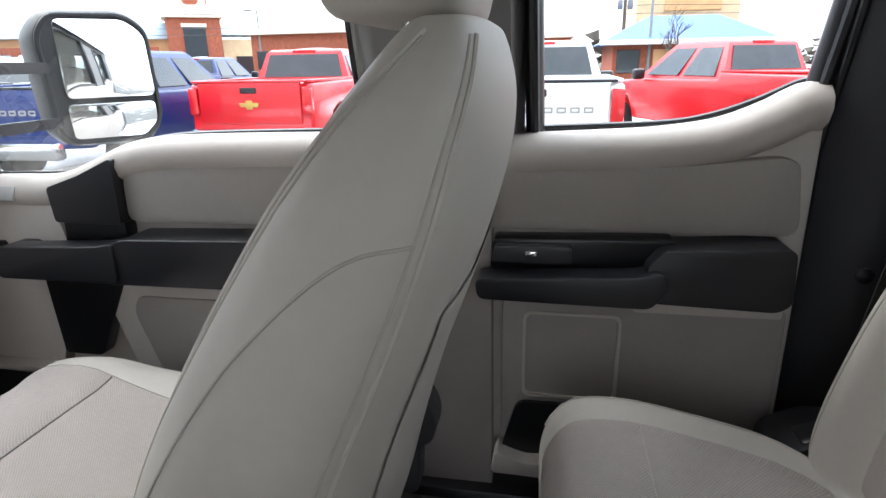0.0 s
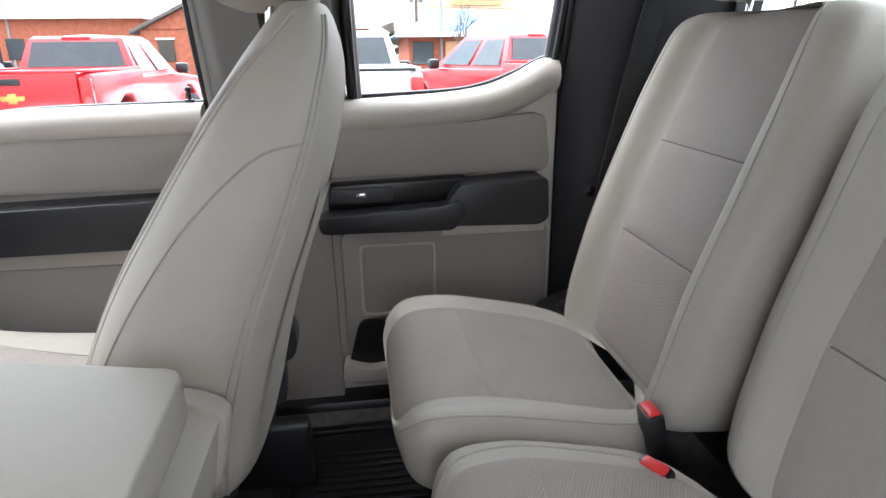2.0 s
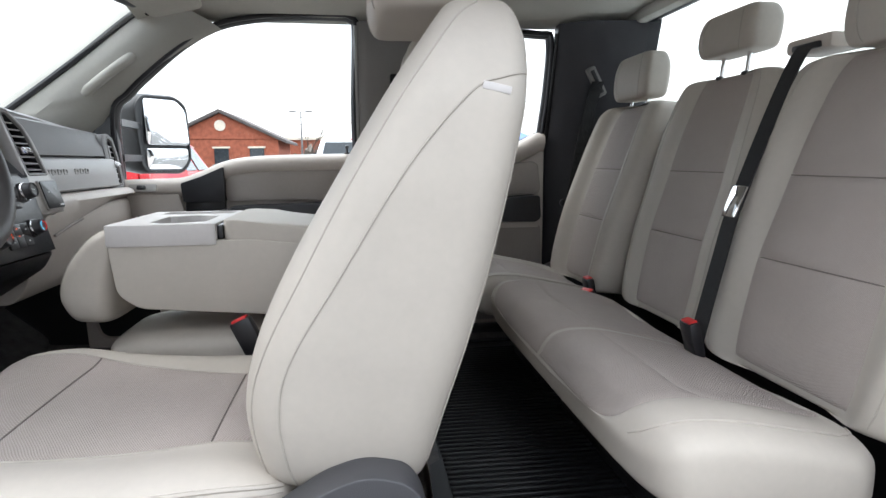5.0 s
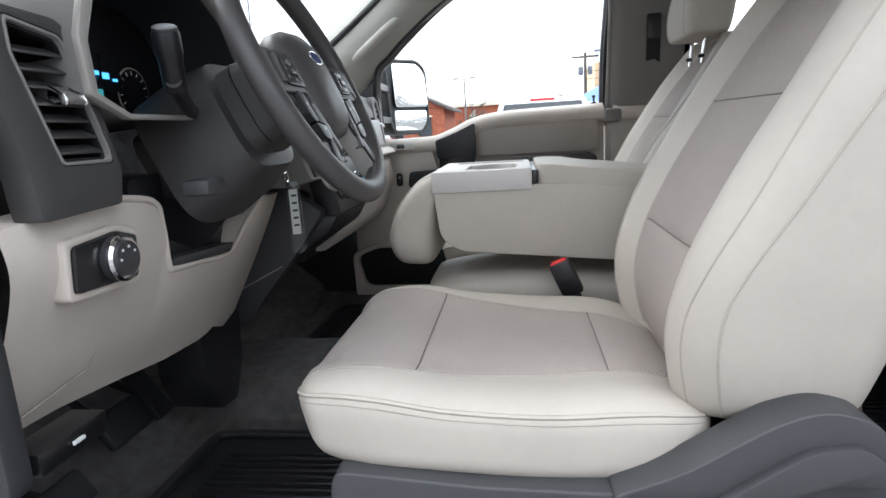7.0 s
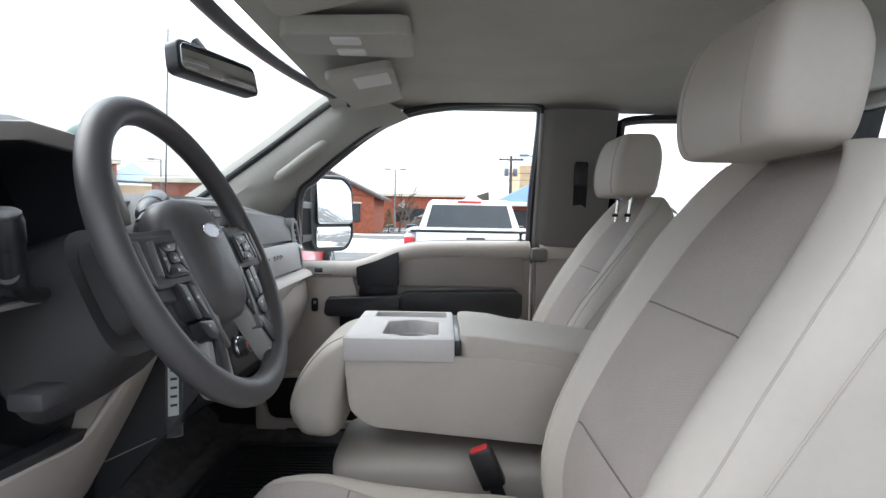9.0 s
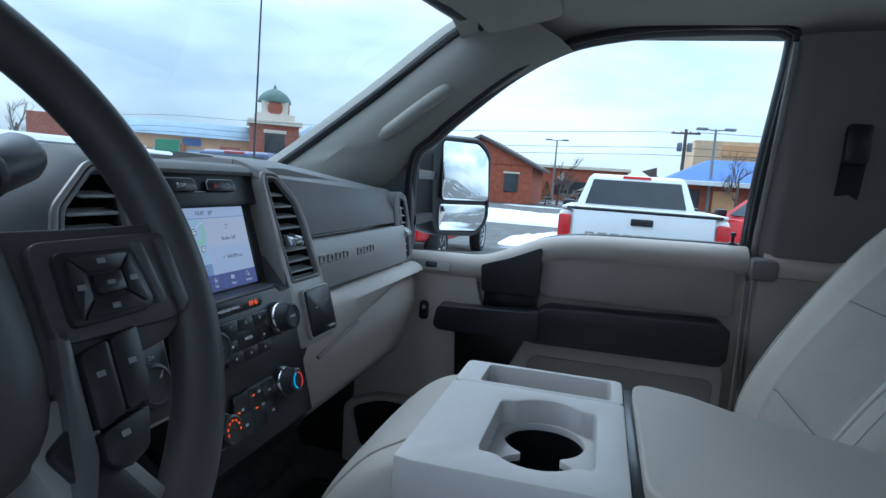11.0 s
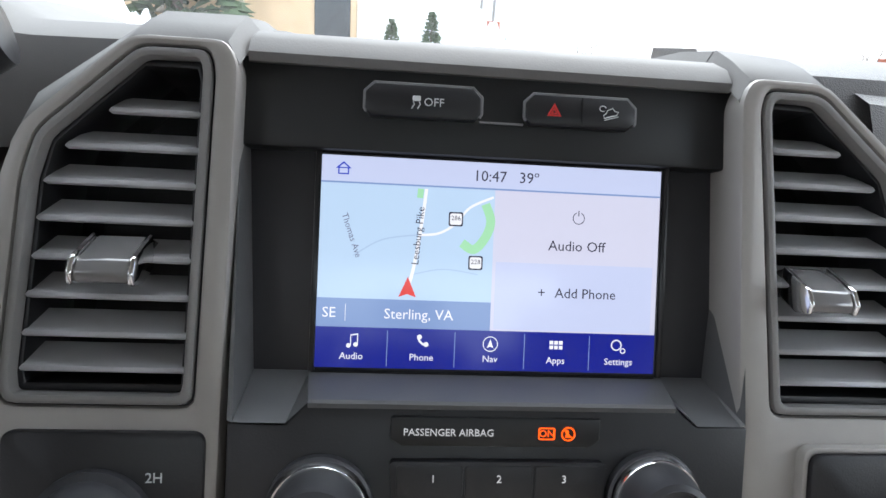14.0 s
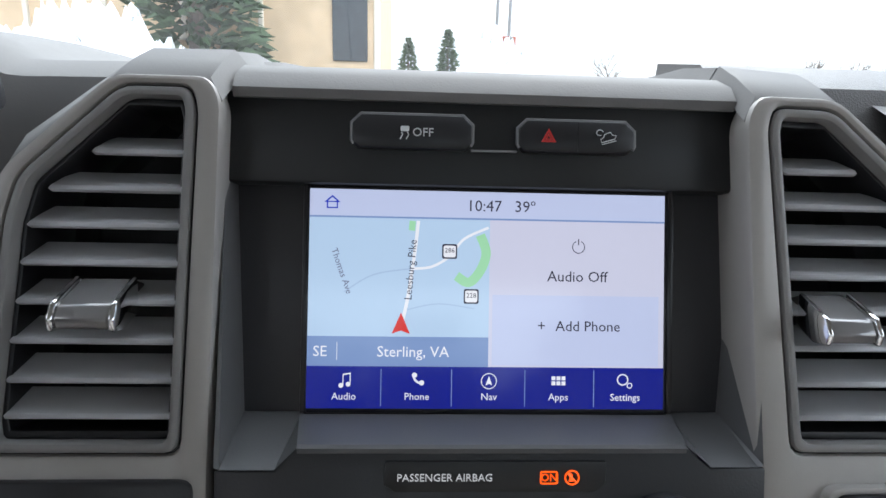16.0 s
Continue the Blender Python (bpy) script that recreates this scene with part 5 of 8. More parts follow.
SL = 0.29
G_PAGE = glow("screen_page", rgb((208, 210, 232)), SL)
G_TOP = glow("screen_top", rgb((196, 206, 238)), SL)
G_MAP = glow("screen_map", rgb((186, 212, 240)), SL)
G_BAR = glow("screen_bar", rgb((24, 34, 140)), SL)
G_GREY = glow("screen_strip", rgb((126, 152, 200)), SL)
G_FAINT = glow("screen_lane", rgb((172, 196, 226)), SL)
G_LABEL = glow("screen_label", rgb((112, 116, 140)), SL)
G_WHITE = glow("screen_white", rgb((240, 242, 250)), SL)
G_DARK = glow("screen_dark", rgb((62, 62, 80)), 0.25)
G_BLUE = glow("screen_blue", rgb((40, 62, 190)), SL)
G_GREEN = glow("screen_green", rgb((164, 222, 178)), SL)
G_RED = glow("screen_red", rgb((216, 52, 48)), SL)
scr_quad("page", 0, 0, 1, 1, G_PAGE)
scr_quad("top_strip", 0, 0, 1, 0.125, G_TOP, 0.0002)
scr_quad("rule", 0, 0.122, 1, 0.130, G_GREY, 0.0003)
scr_quad("map", 0, 0.130, 0.502, 0.672, G_MAP, 0.0002)
scr_quad("place_strip", 0, 0.672, 0.502, 0.808, G_GREY, 0.0003)
scr_quad("tile", 0.512, 0.475, 0.985, 0.80, G_TOP, 0.0002)
scr_quad("menu_bar", 0, 0.808, 1, 1, G_BAR, 0.0003)
for u in (0.205, 0.40, 0.605, 0.80):
    scr_quad("menu_rule", u, 0.82, u + 0.002, 0.99, G_GREY, 0.0004)
for t, u in (("Audio", 0.105), ("Phone", 0.305), ("Nav", 0.505), ("Apps", 0.70), ("Settings", 0.89)):
    scr_text(t, u, 0.945, 0.0047, G_WHITE)
scr_text("10:47", 0.485, 0.068, 0.0076, G_DARK)
scr_text("39\u00ba", 0.600, 0.068, 0.0076, G_DARK)
scr_text("Audio Off", 0.750, 0.388, 0.0072, G_DARK)
scr_text("+", 0.650, 0.618, 0.0072, G_DARK)
scr_text("Add Phone", 0.782, 0.618, 0.0070, G_DARK)
scr_text("SE", 0.038, 0.742, 0.0070, G_WHITE)
scr_text("Sterling, VA", 0.293, 0.742, 0.0071, G_WHITE)
scr_quad("strip_rule", 0.083, 0.70, 0.0845, 0.78, G_WHITE, 0.0004)
scr_text("Leesburg Pike", 0.283, 0.365, 0.0051, G_DARK, 86)
scr_text("Thomas Ave", 0.093, 0.375, 0.0044, G_LABEL, -70)


def scr_line(name, pts, w, material, lift=0.0003):
    ps = [Vector((*sp(u, v), -0.0064 + lift)) for u, v in pts]
    ps = smoothline(ps, 6)
    rows = []
    for i, p in enumerate(ps):
        d = (ps[min(i + 1, len(ps) - 1)] - ps[max(i - 1, 0)]).normalized()
        q = Vector((-d.y, d.x, 0)) * w / 2
        rows.append([FM @ (p + q), FM @ (p - q)])
    part(name, loft(rows, False, False), material, scr, smooth=0)


scr_line("road", [(0.302, 0.14), (0.292, 0.30), (0.275, 0.50), (0.262, 0.60)], 0.0016, G_WHITE)
scr_line("road", [(0.285, 0.36), (0.34, 0.35), (0.39, 0.30), (0.43, 0.22), (0.498, 0.165)], 0.0012, G_WHITE)
scr_line("road", [(0.10, 0.47), (0.18, 0.39), (0.285, 0.36)], 0.0006, G_FAINT)
scr_line("road", [(0.27, 0.55), (0.36, 0.52), (0.46, 0.54)], 0.0005, G_FAINT)
scr_line("park", [(0.475, 0.20), (0.492, 0.28), (0.478, 0.36), (0.445, 0.42), (0.41, 0.39)], 0.0045, G_GREEN, 0.00025)
scr_line("park", [(0.286, 0.14), (0.284, 0.185)], 0.0030, G_GREEN, 0.00025)
for t, u, v in (("286", 0.390, 0.278), ("228", 0.452, 0.484)):
    scr_quad("route_shield", u - 0.021, v - 0.034, u + 0.021, v + 0.034, G_DARK, 0.0004, r=0.001)
    scr_quad("route_plate", u - 0.017, v - 0.027, u + 0.017, v + 0.027, G_WHITE, 0.0005, r=0.001)
    scr_text(t, u, v - 0.004, 0.0032, G_DARK)
ax, ah = sp(0.258, 0.615)
part("position_arrow", face([(ax - 0.0043, ah - 0.0045), (ax, ah - 0.0030), (ax + 0.0043, ah - 0.0045), (ax, ah + 0.0055)], -0.0062, -0.0058, 0), G_RED, scr, "red position arrow")
hx, hh = sp(0.064, 0.062)
part("home_icon", join(ring([(hx - 0.0026, hh - 0.0028), (hx + 0.0026, hh - 0.0028), (hx + 0.0026, hh + 0.0006), (hx - 0.0026, hh + 0.0006)], [(hx - 0.0020, hh - 0.0022), (hx + 0.0020, hh - 0.0022), (hx + 0.0020, hh + 0.0002), (hx - 0.0020, hh + 0.0002)], -0.0062, -0.0059, 0),
                       ring([(hx - 0.0038, hh + 0.0001), (hx + 0.0038, hh + 0.0001), (hx, hh + 0.0034)], [(hx - 0.0022, hh + 0.0006), (hx + 0.0022, hh + 0.0006), (hx, hh + 0.0025)], -0.0062, -0.0059, 0)), G_BLUE, scr)


def arc(cx_, cy_, r0, r1, a0=0, a1=360, k=28):
    rows = []
    for i in range(k + 1):
        a = radians(a0 + (a1 - a0) * i / k)
        rows.append([FM @ Vector((cx_ + r0 * math.cos(a), cy_ + r0 * math.sin(a), -0.0058)), FM @ Vector((cx_ + r1 * math.cos(a), cy_ + r1 * math.sin(a), -0.0058))])
    return loft(rows, False, False)


px, ph = sp(0.753, 0.248)
part("power_icon", join(arc(px, ph, 0.0027, 0.0031, 115, 425), face(rect(px - 0.0002, ph + 0.001, px + 0.0002, ph + 0.0038), -0.006, -0.0057, 0)), G_DARK, scr)
nx, nh = sp(0.505, 0.872)
part("nav_icon", join(arc(nx, nh, 0.0034, 0.0038), face([(nx - 0.0016, nh - 0.002), (nx, nh - 0.0012), (nx + 0.0016, nh - 0.002), (nx, nh + 0.0024)], -0.006, -0.0057, 0)), G_WHITE, scr)
mx_, mh = sp(0.107, 0.872)
part("note_icon", join(arc(mx_ - 0.0018, mh - 0.0024, 0.0, 0.0011), arc(mx_ + 0.0016, mh - 0.0018, 0.0, 0.0011), face(rect(mx_ - 0.0010, mh - 0.0024, mx_ - 0.0006, mh + 0.003), -0.006, -0.0057, 0), face(rect(mx_ + 0.0023, mh - 0.0018, mx_ + 0.0027, mh + 0.0034), -0.006, -0.0057, 0), face([(mx_ - 0.001, mh + 0.0024), (mx_ + 0.0027, mh + 0.003), (mx_ + 0.0027, mh + 0.0036), (mx_ - 0.001, mh + 0.003)], -0.006, -0.0057, 0)), G_WHITE, scr)
tx_, th_ = sp(0.305, 0.868)
part("phone_icon", join(arc(tx_ + 0.003, th_ + 0.003, 0.0044, 0.0054, 190, 260), arc(tx_ - 0.0012, th_ + 0.0022, 0.0, 0.0012), arc(tx_ + 0.0022, th_ - 0.0014, 0.0, 0.0012)), G_WHITE, scr)
gx, gh = sp(0.70, 0.87)
dots = None
for i in range(3):
    for j in range(2):
        d = face(rect(gx - 0.0032 + i * 0.0024, gh - 0.002 + j * 0.0024, gx - 0.0014 + i * 0.0024, gh - 0.0002 + j * 0.0024), -0.006, -0.0057, 0)
        dots = join(dots, d) if dots else d
part("apps_icon", dots, G_WHITE, scr)
ex, eh = sp(0.889, 0.868)
part("settings_icon", join(arc(ex - 0.001, eh + 0.0006, 0.0022, 0.0028), arc(ex + 0.0024, eh - 0.0022, 0.0009, 0.0014)), G_WHITE, scr)


# vent columns
M_TAB = mat("vent_tab_metal", rgb((132, 130, 130)), 0.18, metal=0.45, var=0.05)
M_WTRIM = mat("wheel_trim_plastic", rgb((84, 83, 84)), 0.34, var=0.05)
M_SLAT = mat("satin_grey_slat", rgb((172, 172, 174)), 0.32, var=0.05, bump=0.04, bscale=900)


def knob(parent, cx_, cz_, r, depth, fm, name="knob", chrome=True):
    m = fm @ Matrix.Translation((cx_, cz_, 0))
    k = part(name, lathe([(r * 1.16, -0.004), (r * 1.16, 0.004), (r * 1.02, 0.006), (r * 1.0, depth * 0.50), (r * 0.92, depth * 0.62), (r * 0.89, depth), (r * 0.76, depth + 0.0015), (r * 0.68, depth - 0.001), (r * 0.15, depth - 0.0015), (0.0005, depth - 0.0015)], m, 40), M_PANEL, parent)
    if chrome:
        part("knob_ring", lathe([(r * 1.10, 0.004), (r * 1.12, 0.0075), (r * 1.05, 0.010), (r * 1.0, 0.010)], m, 40), M_CHROME, k, "chrome knob ring")
    return k


def offset(pts, d):
    """An anticlockwise or clockwise outline moved outwards by d."""
    area = sum(a[0] * b[1] - b[0] * a[1] for a, b in zip(pts, pts[1:] + pts[:1]))
    sg_o = 1 if area > 0 else -1
    out_ = []
    for k_ in range(len(pts)):
        p, a, b = Vector(pts[k_]), Vector(pts[k_ - 1]), Vector(pts[(k_ + 1) % len(pts)])
        e1, e2 = (p - a).normalized(), (b - p).normalized()
        n1, n2 = Vector((e1.y, -e1.x)) * sg_o, Vector((e2.y, -e2.x)) * sg_o
        m_ = (n1 + n2).normalized()
        out_.append(tuple(p + m_ * d / max(0.5, m_.dot(n1))))
    return out_


M_BEZEL = mat("vent_bezel_plastic", rgb((124, 122, 121)), 0.4, var=0.06, bump=0.08, bscale=900)


def vent(parent, outer, hole, lo, hi, rake, name, slats, tabs, fm=None, mt=None, ms=None):
    """A vent column: outline, hole of as many points, depth, and slats given as (x0, x1, h)."""
    fm = fm or FM
    hole_r, wide = rounded(hole, 0.005, 3), rounded(offset(hole, 0.0052), 0.006, 3)
    v = part(name, framed(rounded(outer, 0.007, 3), wide, "z", lo, hi, 0.0030, fm), mt or M_GRAPH, parent)
    part("bezel_groove", framed(rounded(offset(hole, 0.0056), 0.006, 3), rounded(offset(hole, 0.0036), 0.006, 3), "z", lo, hi - 0.0030, 0, fm), M_BLACKG, v)
    part("vent_bezel", framed(rounded(offset(hole, 0.0042), 0.006, 3), hole_r, "z", lo, hi + 0.0004, 0.0016, fm), M_BEZEL, v, "dark inner vent bezel")
    c = [sum(p[0] for p in hole) / len(hole), sum(p[1] for p in hole) / len(hole)]
    inner = [(c[0] + (a - c[0]) * 0.93, c[1] + (b - c[1]) * 0.955) for a, b in hole]
    part("vent_lip", framed([(c[0] + (a - c[0]) * 1.0, c[1] + (b - c[1]) * 1.0) for a, b in hole], inner, "z", lo, hi - 0.006, 0.001, fm), M_FASCIA, v)
    part("vent_back", prism(inner, "z", lo - 0.03, lo - 0.022, 0, frame_m=fm), M_BLACKG, v)
    part("vent_throat", framed([(c[0] + (a - c[0]) * 1.0, c[1] + (b - c[1]) * 1.0) for a, b in hole], inner, "z", lo - 0.024, lo + 0.001, 0, fm), M_BLACKG, v)
    for x0, x1, h in slats:
        bm = rbox(((x0 + x1) / 2, h, hi - 0.014), (abs(x1 - x0), 0.0032, 0.021), 0.0014, pose(0, 0, 0, rake, 0, 0).to_3x3(), seg=1)
        bm.transform(fm)
        part("slat", bm, ms or M_SLAT, v)
    for tx, th, tw in tabs:
        q = tw / 2
        pro = [(-0.020, -0.003), (0.006, -0.0115), (0.0150, -0.0120), (0.0168, -0.0080), (0.0140, -0.0020), (-0.004, 0.0082), (-0.020, 0.0050)]
        flip = Matrix(((1, 0, 0, 0), (0, 0, 1, th), (0, 1, 0, hi - 0.002), (0, 0, 0, 1)))
        bm = prism(pro, "x", tx - q * 0.80, tx + q * 0.80, 0.0012)
        bm.transform(flip)
        bm.transform(fm)
        t = part("vent_tab", bm, M_TAB, v, "dark grey vent tab")
        cap = [(-0.006, -0.0060), (0.006, -0.0126), (0.0156, -0.0132), (0.0180, -0.0080), (0.0148, -0.0008), (-0.003, 0.0094)]
        for sg in (-1, 1):
            a_, b_ = sorted((tx + sg * q * 0.80, tx + sg * q))
            bm = prism(cap, "x", a_, b_, 0.0012)
            bm.transform(flip)
            bm.transform(fm)
            part("tab_cap", bm, M_CHROME, t, "chrome tab cap")
    return v


def column(outer, hole, slats, tab, gap_line):
    """A vent column with its raked shoulder, the thin joint behind it and the pad beyond."""
    vent(dash, outer, hole, -0.03, 0.014, 26, "vent_column", slats, [tab])
    front = [outer[1], outer[2], outer[3], outer[4], outer[5], outer[6], outer[7]]
    def at(pts, n):
        return [FM @ Vector((a, b, n)) for a, b in pts]
    cxm, chm = -0.18 if outer[0][0] < 0 else 0.17, 0.02
    def draw_in(pts, d):
        return [(a + (cxm - a) * d, b + (chm - b) * d) for a, b in pts]
    mid = [((a[0] * 0.55 + b[0] * 0.45), (a[1] * 0.5 + b[1] * 0.5) + 0.0015) for a, b in zip(front, gap_line)]
    part("column_shoulder", loft([at(draw_in(front, 0.03), 0.0115), at(front, 0.0105), at(mid, -0.008), at(gap_line, -0.0265), at(draw_in(gap_line, 0.03), -0.0275)], False, False), M_DECK, dash)
    part("column_gap", loft([at(draw_in(gap_line, 0.022), -0.026), at(draw_in(gap_line, 0.022), -0.0295)], False, False), M_BLACKG, dash)
    back = at(gap_line, -0.0290)
    part("column_top", loft([at(draw_in(gap_line, 0.03), -0.0282), back, [p + Vector((0, 0.04, 0.001)) for p in back], [p + Vector((0, 0.10, -0.004)) for p in back], [p + Vector((0, 0.16, -0.02)) for p in back]], False, False), M_DECK, dash)


lo_ = [(-0.1265, -0.108), (-0.1235, 0.140), (-0.1290, 0.1500), (-0.170, 0.1500), (-0.2150, 0.108), (-0.2225, 0.085), (-0.234, -0.020), (-0.232, -0.108)]
ho_ = [(-0.1425, -0.009), (-0.1385, 0.135), (-0.1400, 0.1405), (-0.164, 0.1405), (-0.2035, 0.103), (-0.2085, 0.085), (-0.215, -0.001), (-0.2140, -0.009)]
sl = [(-0.180, -0.140, 0.1205), (-0.198, -0.140, 0.1040), (-0.2065, -0.141, 0.0880), (-0.209, -0.1415, 0.0715), (-0.2105, -0.142, 0.0545), (-0.2125, -0.142, 0.0375), (-0.2135, -0.142, 0.0205), (-0.2140, -0.142, 0.0050)]
column(lo_, ho_, sl, (-0.172, 0.053, 0.027), [(-0.1215, 0.166), (-0.1300, 0.1755), (-0.170, 0.1750), (-0.2300, 0.130), (-0.2420, 0.105), (-0.254, -0.020), (-0.250, -0.108)])
ro_ = [(0.1205, -0.108), (0.1120, 0.138), (0.1175, 0.1490), (0.155, 0.1485), (0.199, 0.110), (0.2145, 0.075), (0.229, -0.020), (0.229, -0.108)]
hr_ = [(0.1385, -0.009), (0.1275, 0.133), (0.1290, 0.1390), (0.151, 0.1385), (0.190, 0.103), (0.1995, 0.075), (0.2135, -0.003), (0.2130, -0.009)]
sr = [(0.1325, 0.168, 0.1190), (0.133, 0.187, 0.1025), (0.134, 0.196, 0.0865), (0.135, 0.1995, 0.0700), (0.136, 0.202, 0.0535), (0.137, 0.205, 0.0370), (0.138, 0.208, 0.0205), (0.139, 0.211, 0.0050)]
column(ro_, hr_, sr, (0.152, 0.050, 0.025), [(0.1140, 0.166), (0.1200, 0.1755), (0.162, 0.1725), (0.2100, 0.1365), (0.228, 0.105), (0.247, -0.020), (0.247, -0.108)])

# 4x4 knob panel under the driver-side column
p4 = part("drive_mode_panel", face(rounded([(-0.214, -0.104), (-0.131, -0.104), (-0.131, -0.024), (-0.216, -0.024)], 0.006), 0.008, 0.017, 0.002), M_FASCIA, dash)
k4 = knob(p4, -0.176, -0.066, 0.0225, 0.024, FM @ Matrix.Translation((0, 0, 0.017)), "drive_mode_knob", False)
part("pointer", face([(-0.1700, -0.060), (-0.1690, -0.061), (-0.1640, -0.0545), (-0.1650, -0.0535)], 0.0395, 0.0412, 0), M_INK, k4)
for t, x, h in (("2H", -0.1515, -0.044), ("4H", -0.1470, -0.0555), ("4L", -0.1470, -0.067)):
    words(t, 0.0062, FM @ Matrix.Translation((x, h, 0.0175)), M_INK, p4)
# power outlet cover under the passenger-side column
po = part("outlet_panel", face(rounded([(0.148, -0.098), (0.224, -0.098), (0.226, -0.030), (0.150, -0.030)], 0.006), 0.008, 0.022, 0.003), M_FASCIA, dash)
part("outlet_rim", ring(rounded([(0.145, -0.101), (0.227, -0.101), (0.229, -0.027), (0.147, -0.027)], 0.007), rounded([(0.148, -0.098), (0.224, -0.098), (0.226, -0.030), (0.150, -0.030)], 0.006), 0.006, 0.0195, 0.001), M_GRAPH, po)
for x, h in ((0.172, -0.058), (0.206, -0.052)):
    words("12V", 0.0042, FM @ Matrix.Translation((x, h, 0.0225)), M_INK, po)
part("outlet_tab", face(rect(0.196, -0.094, 0.216, -0.090, 0.001), 0.02, 0.0245, 0.001), M_GRAPHL, po)

# lower stack: airbag strip, radio, climate
low = part("lower_fascia", prism([(-0.122, -0.110), (0.120, -0.110), (0.120, 0.0638), (0.0945, 0.0638), (0.0835, 0.0734), (-0.0870, 0.0734), (-0.0965, 0.0630), (-0.122, 0.0630)], "z", -0.05, 0.0, 0.0012, frame_m=LM), M_FASCIA, dash)
SM = LM @ Matrix.Translation((0, 0.0145, 0))
RM = LM @ Matrix.Translation((0, 0.0140, 0))
# White legends; a faint glow is added to lift them from the ledge's shade.
G_PRINT = glow("added_glow_print", rgb((214, 216, 220)), 0.20)
ab = part("airbag_strip", prism([(-0.0495, 0.0530), (-0.0500, 0.0430), (-0.0450, 0.0396), (0.0420, 0.0396), (0.0470, 0.0430), (0.0472, 0.0530)], "z", -0.002, 0.0022, 0.001, frame_m=SM), M_BAND, low)
words("PASSENGER AIRBAG", 0.0046, SM @ Matrix.Translation((-0.0235, 0.0462, 0.0027)), G_PRINT, ab)
G_ORANGE = glow("orange_lamp", rgb((245, 84, 20)), 0.6)
words("ON", 0.0046, SM @ Matrix.Translation((0.0217, 0.0462, 0.0027)), G_ORANGE, ab)
part("lamp_frame", framed(rect(0.0178, 0.0434, 0.0256, 0.0490, 0.001), rect(0.0183, 0.0439, 0.0251, 0.0485, 0.0008), "z", 0.0022, 0.0028, 0, SM), G_ORANGE, ab, "glowing orange lamp")
lc = [SM @ Vector((0.0318 + 0.0030 * math.cos(a), 0.0462 + 0.0030 * math.sin(a), 0.0026)) for a in np.linspace(0, 2 * math.pi, 25)[:-1]]
part("lamp_ring", join(tube(lc, 0.0004, 5, True), tube([SM @ Vector((0.0297, 0.0483, 0.0026)), SM @ Vector((0.0339, 0.0441, 0.0026))], 0.00035, 5), lathe([(0.0009, 0.0022), (0.0009, 0.0027), (0.0002, 0.0027)], SM @ Matrix.Translation((0.0312, 0.0472, 0)), 10), prism([(0.0304, 0.0446), (0.0326, 0.0446), (0.0322, 0.0462), (0.0308, 0.0462)], "z", 0.0022, 0.0027, 0, frame_m=SM)), G_ORANGE, ab, "glowing orange lamp")
rad = part("radio_panel", prism(rounded([(-0.045, -0.018), (0.045, -0.018), (0.050, 0.034), (-0.050, 0.034)], 0.003), "z", -0.002, 0.0045, 0.001, frame_m=RM), M_FASCIA, low)
part("disc_slot", prism(rect(-0.034, 0.0130, 0.034, 0.0150, 0.0008), "z", 0.004, 0.0056, 0, frame_m=RM), M_BLACKG, rad)
for t, x, z in (("1", -0.030, 0.0265), ("2", 0.0, 0.0265), ("3", 0.030, 0.0265), ("MEDIA", 0.0, 0.0075), ("4", -0.030, -0.0110), ("5", 0.0, -0.0110), ("6", 0.030, -0.0110)):
    words(t, 0.0050, RM @ Matrix.Translation((x, z, 0.0053)), G_PRINT, rad)
for x0, z0, x1, z1 in ((-0.0465, 0.018, -0.0165, 0.0325), (-0.0155, 0.018, 0.0155, 0.0325), (0.0165, 0.018, 0.0465, 0.0325), (-0.0445, -0.0165, -0.0155, -0.0035), (-0.0145, -0.0165, 0.0145, -0.0035), (0.0155, -0.0165, 0.0445, -0.0035), (-0.044, -0.002, -0.022, 0.0105), (0.022, -0.002, 0.044, 0.0105)):
    part("radio_button", prism(rect(x0, z0, x1, z1, 0.0015), "z", 0.003, 0.0051, 0.0006, frame_m=RM), M_FASCIA, rad)
for sg in (-1, 1):
    part("skip_icon", prism([(sg * 0.031, 0.0025), (sg * 0.031, 0.0062), (sg * 0.035, 0.0043)], "z", 0.0050, 0.0053, 0, frame_m=RM), G_PRINT, rad)
kv = knob(low, -0.080, 0.026, 0.0205, 0.026, LM, "volume_knob")
words("VOL", 0.0055, LM @ Matrix.Translation((-0.080, 0.028, 0.0252)), M_INK, kv)
kt = knob(low, 0.0735, 0.031, 0.0190, 0.026, LM, "tune_knob")
words("TUNE", 0.0050, LM @ Matrix.Translation((0.0735, 0.031, 0.0252)), M_INK, kt)
kf = knob(low, -0.083, -0.062, 0.0188, 0.024, LM, "fan_knob")
kp = knob(low, 0.057, -0.051, 0.0178, 0.024, LM, "temperature_knob")
G_CYAN = glow("cyan_lamp", rgb((60, 190, 235)), 0.7)
G_HOT = glow("red_lamp", rgb((225, 60, 60)), 0.6)


def arc_on(parent, name, cx_, cz_, r0, r1, a0, a1, z, material):
    rows = []
    for i in range(15):
        a = radians(a0 + (a1 - a0) * i / 14)
        rows.append([LM @ Vector((cx_ + r0 * math.cos(a), cz_ + r0 * math.sin(a), z)), LM @ Vector((cx_ + r1 * math.cos(a), cz_ + r1 * math.sin(a), z))])
    part(name, loft(rows, False, False), material, parent)


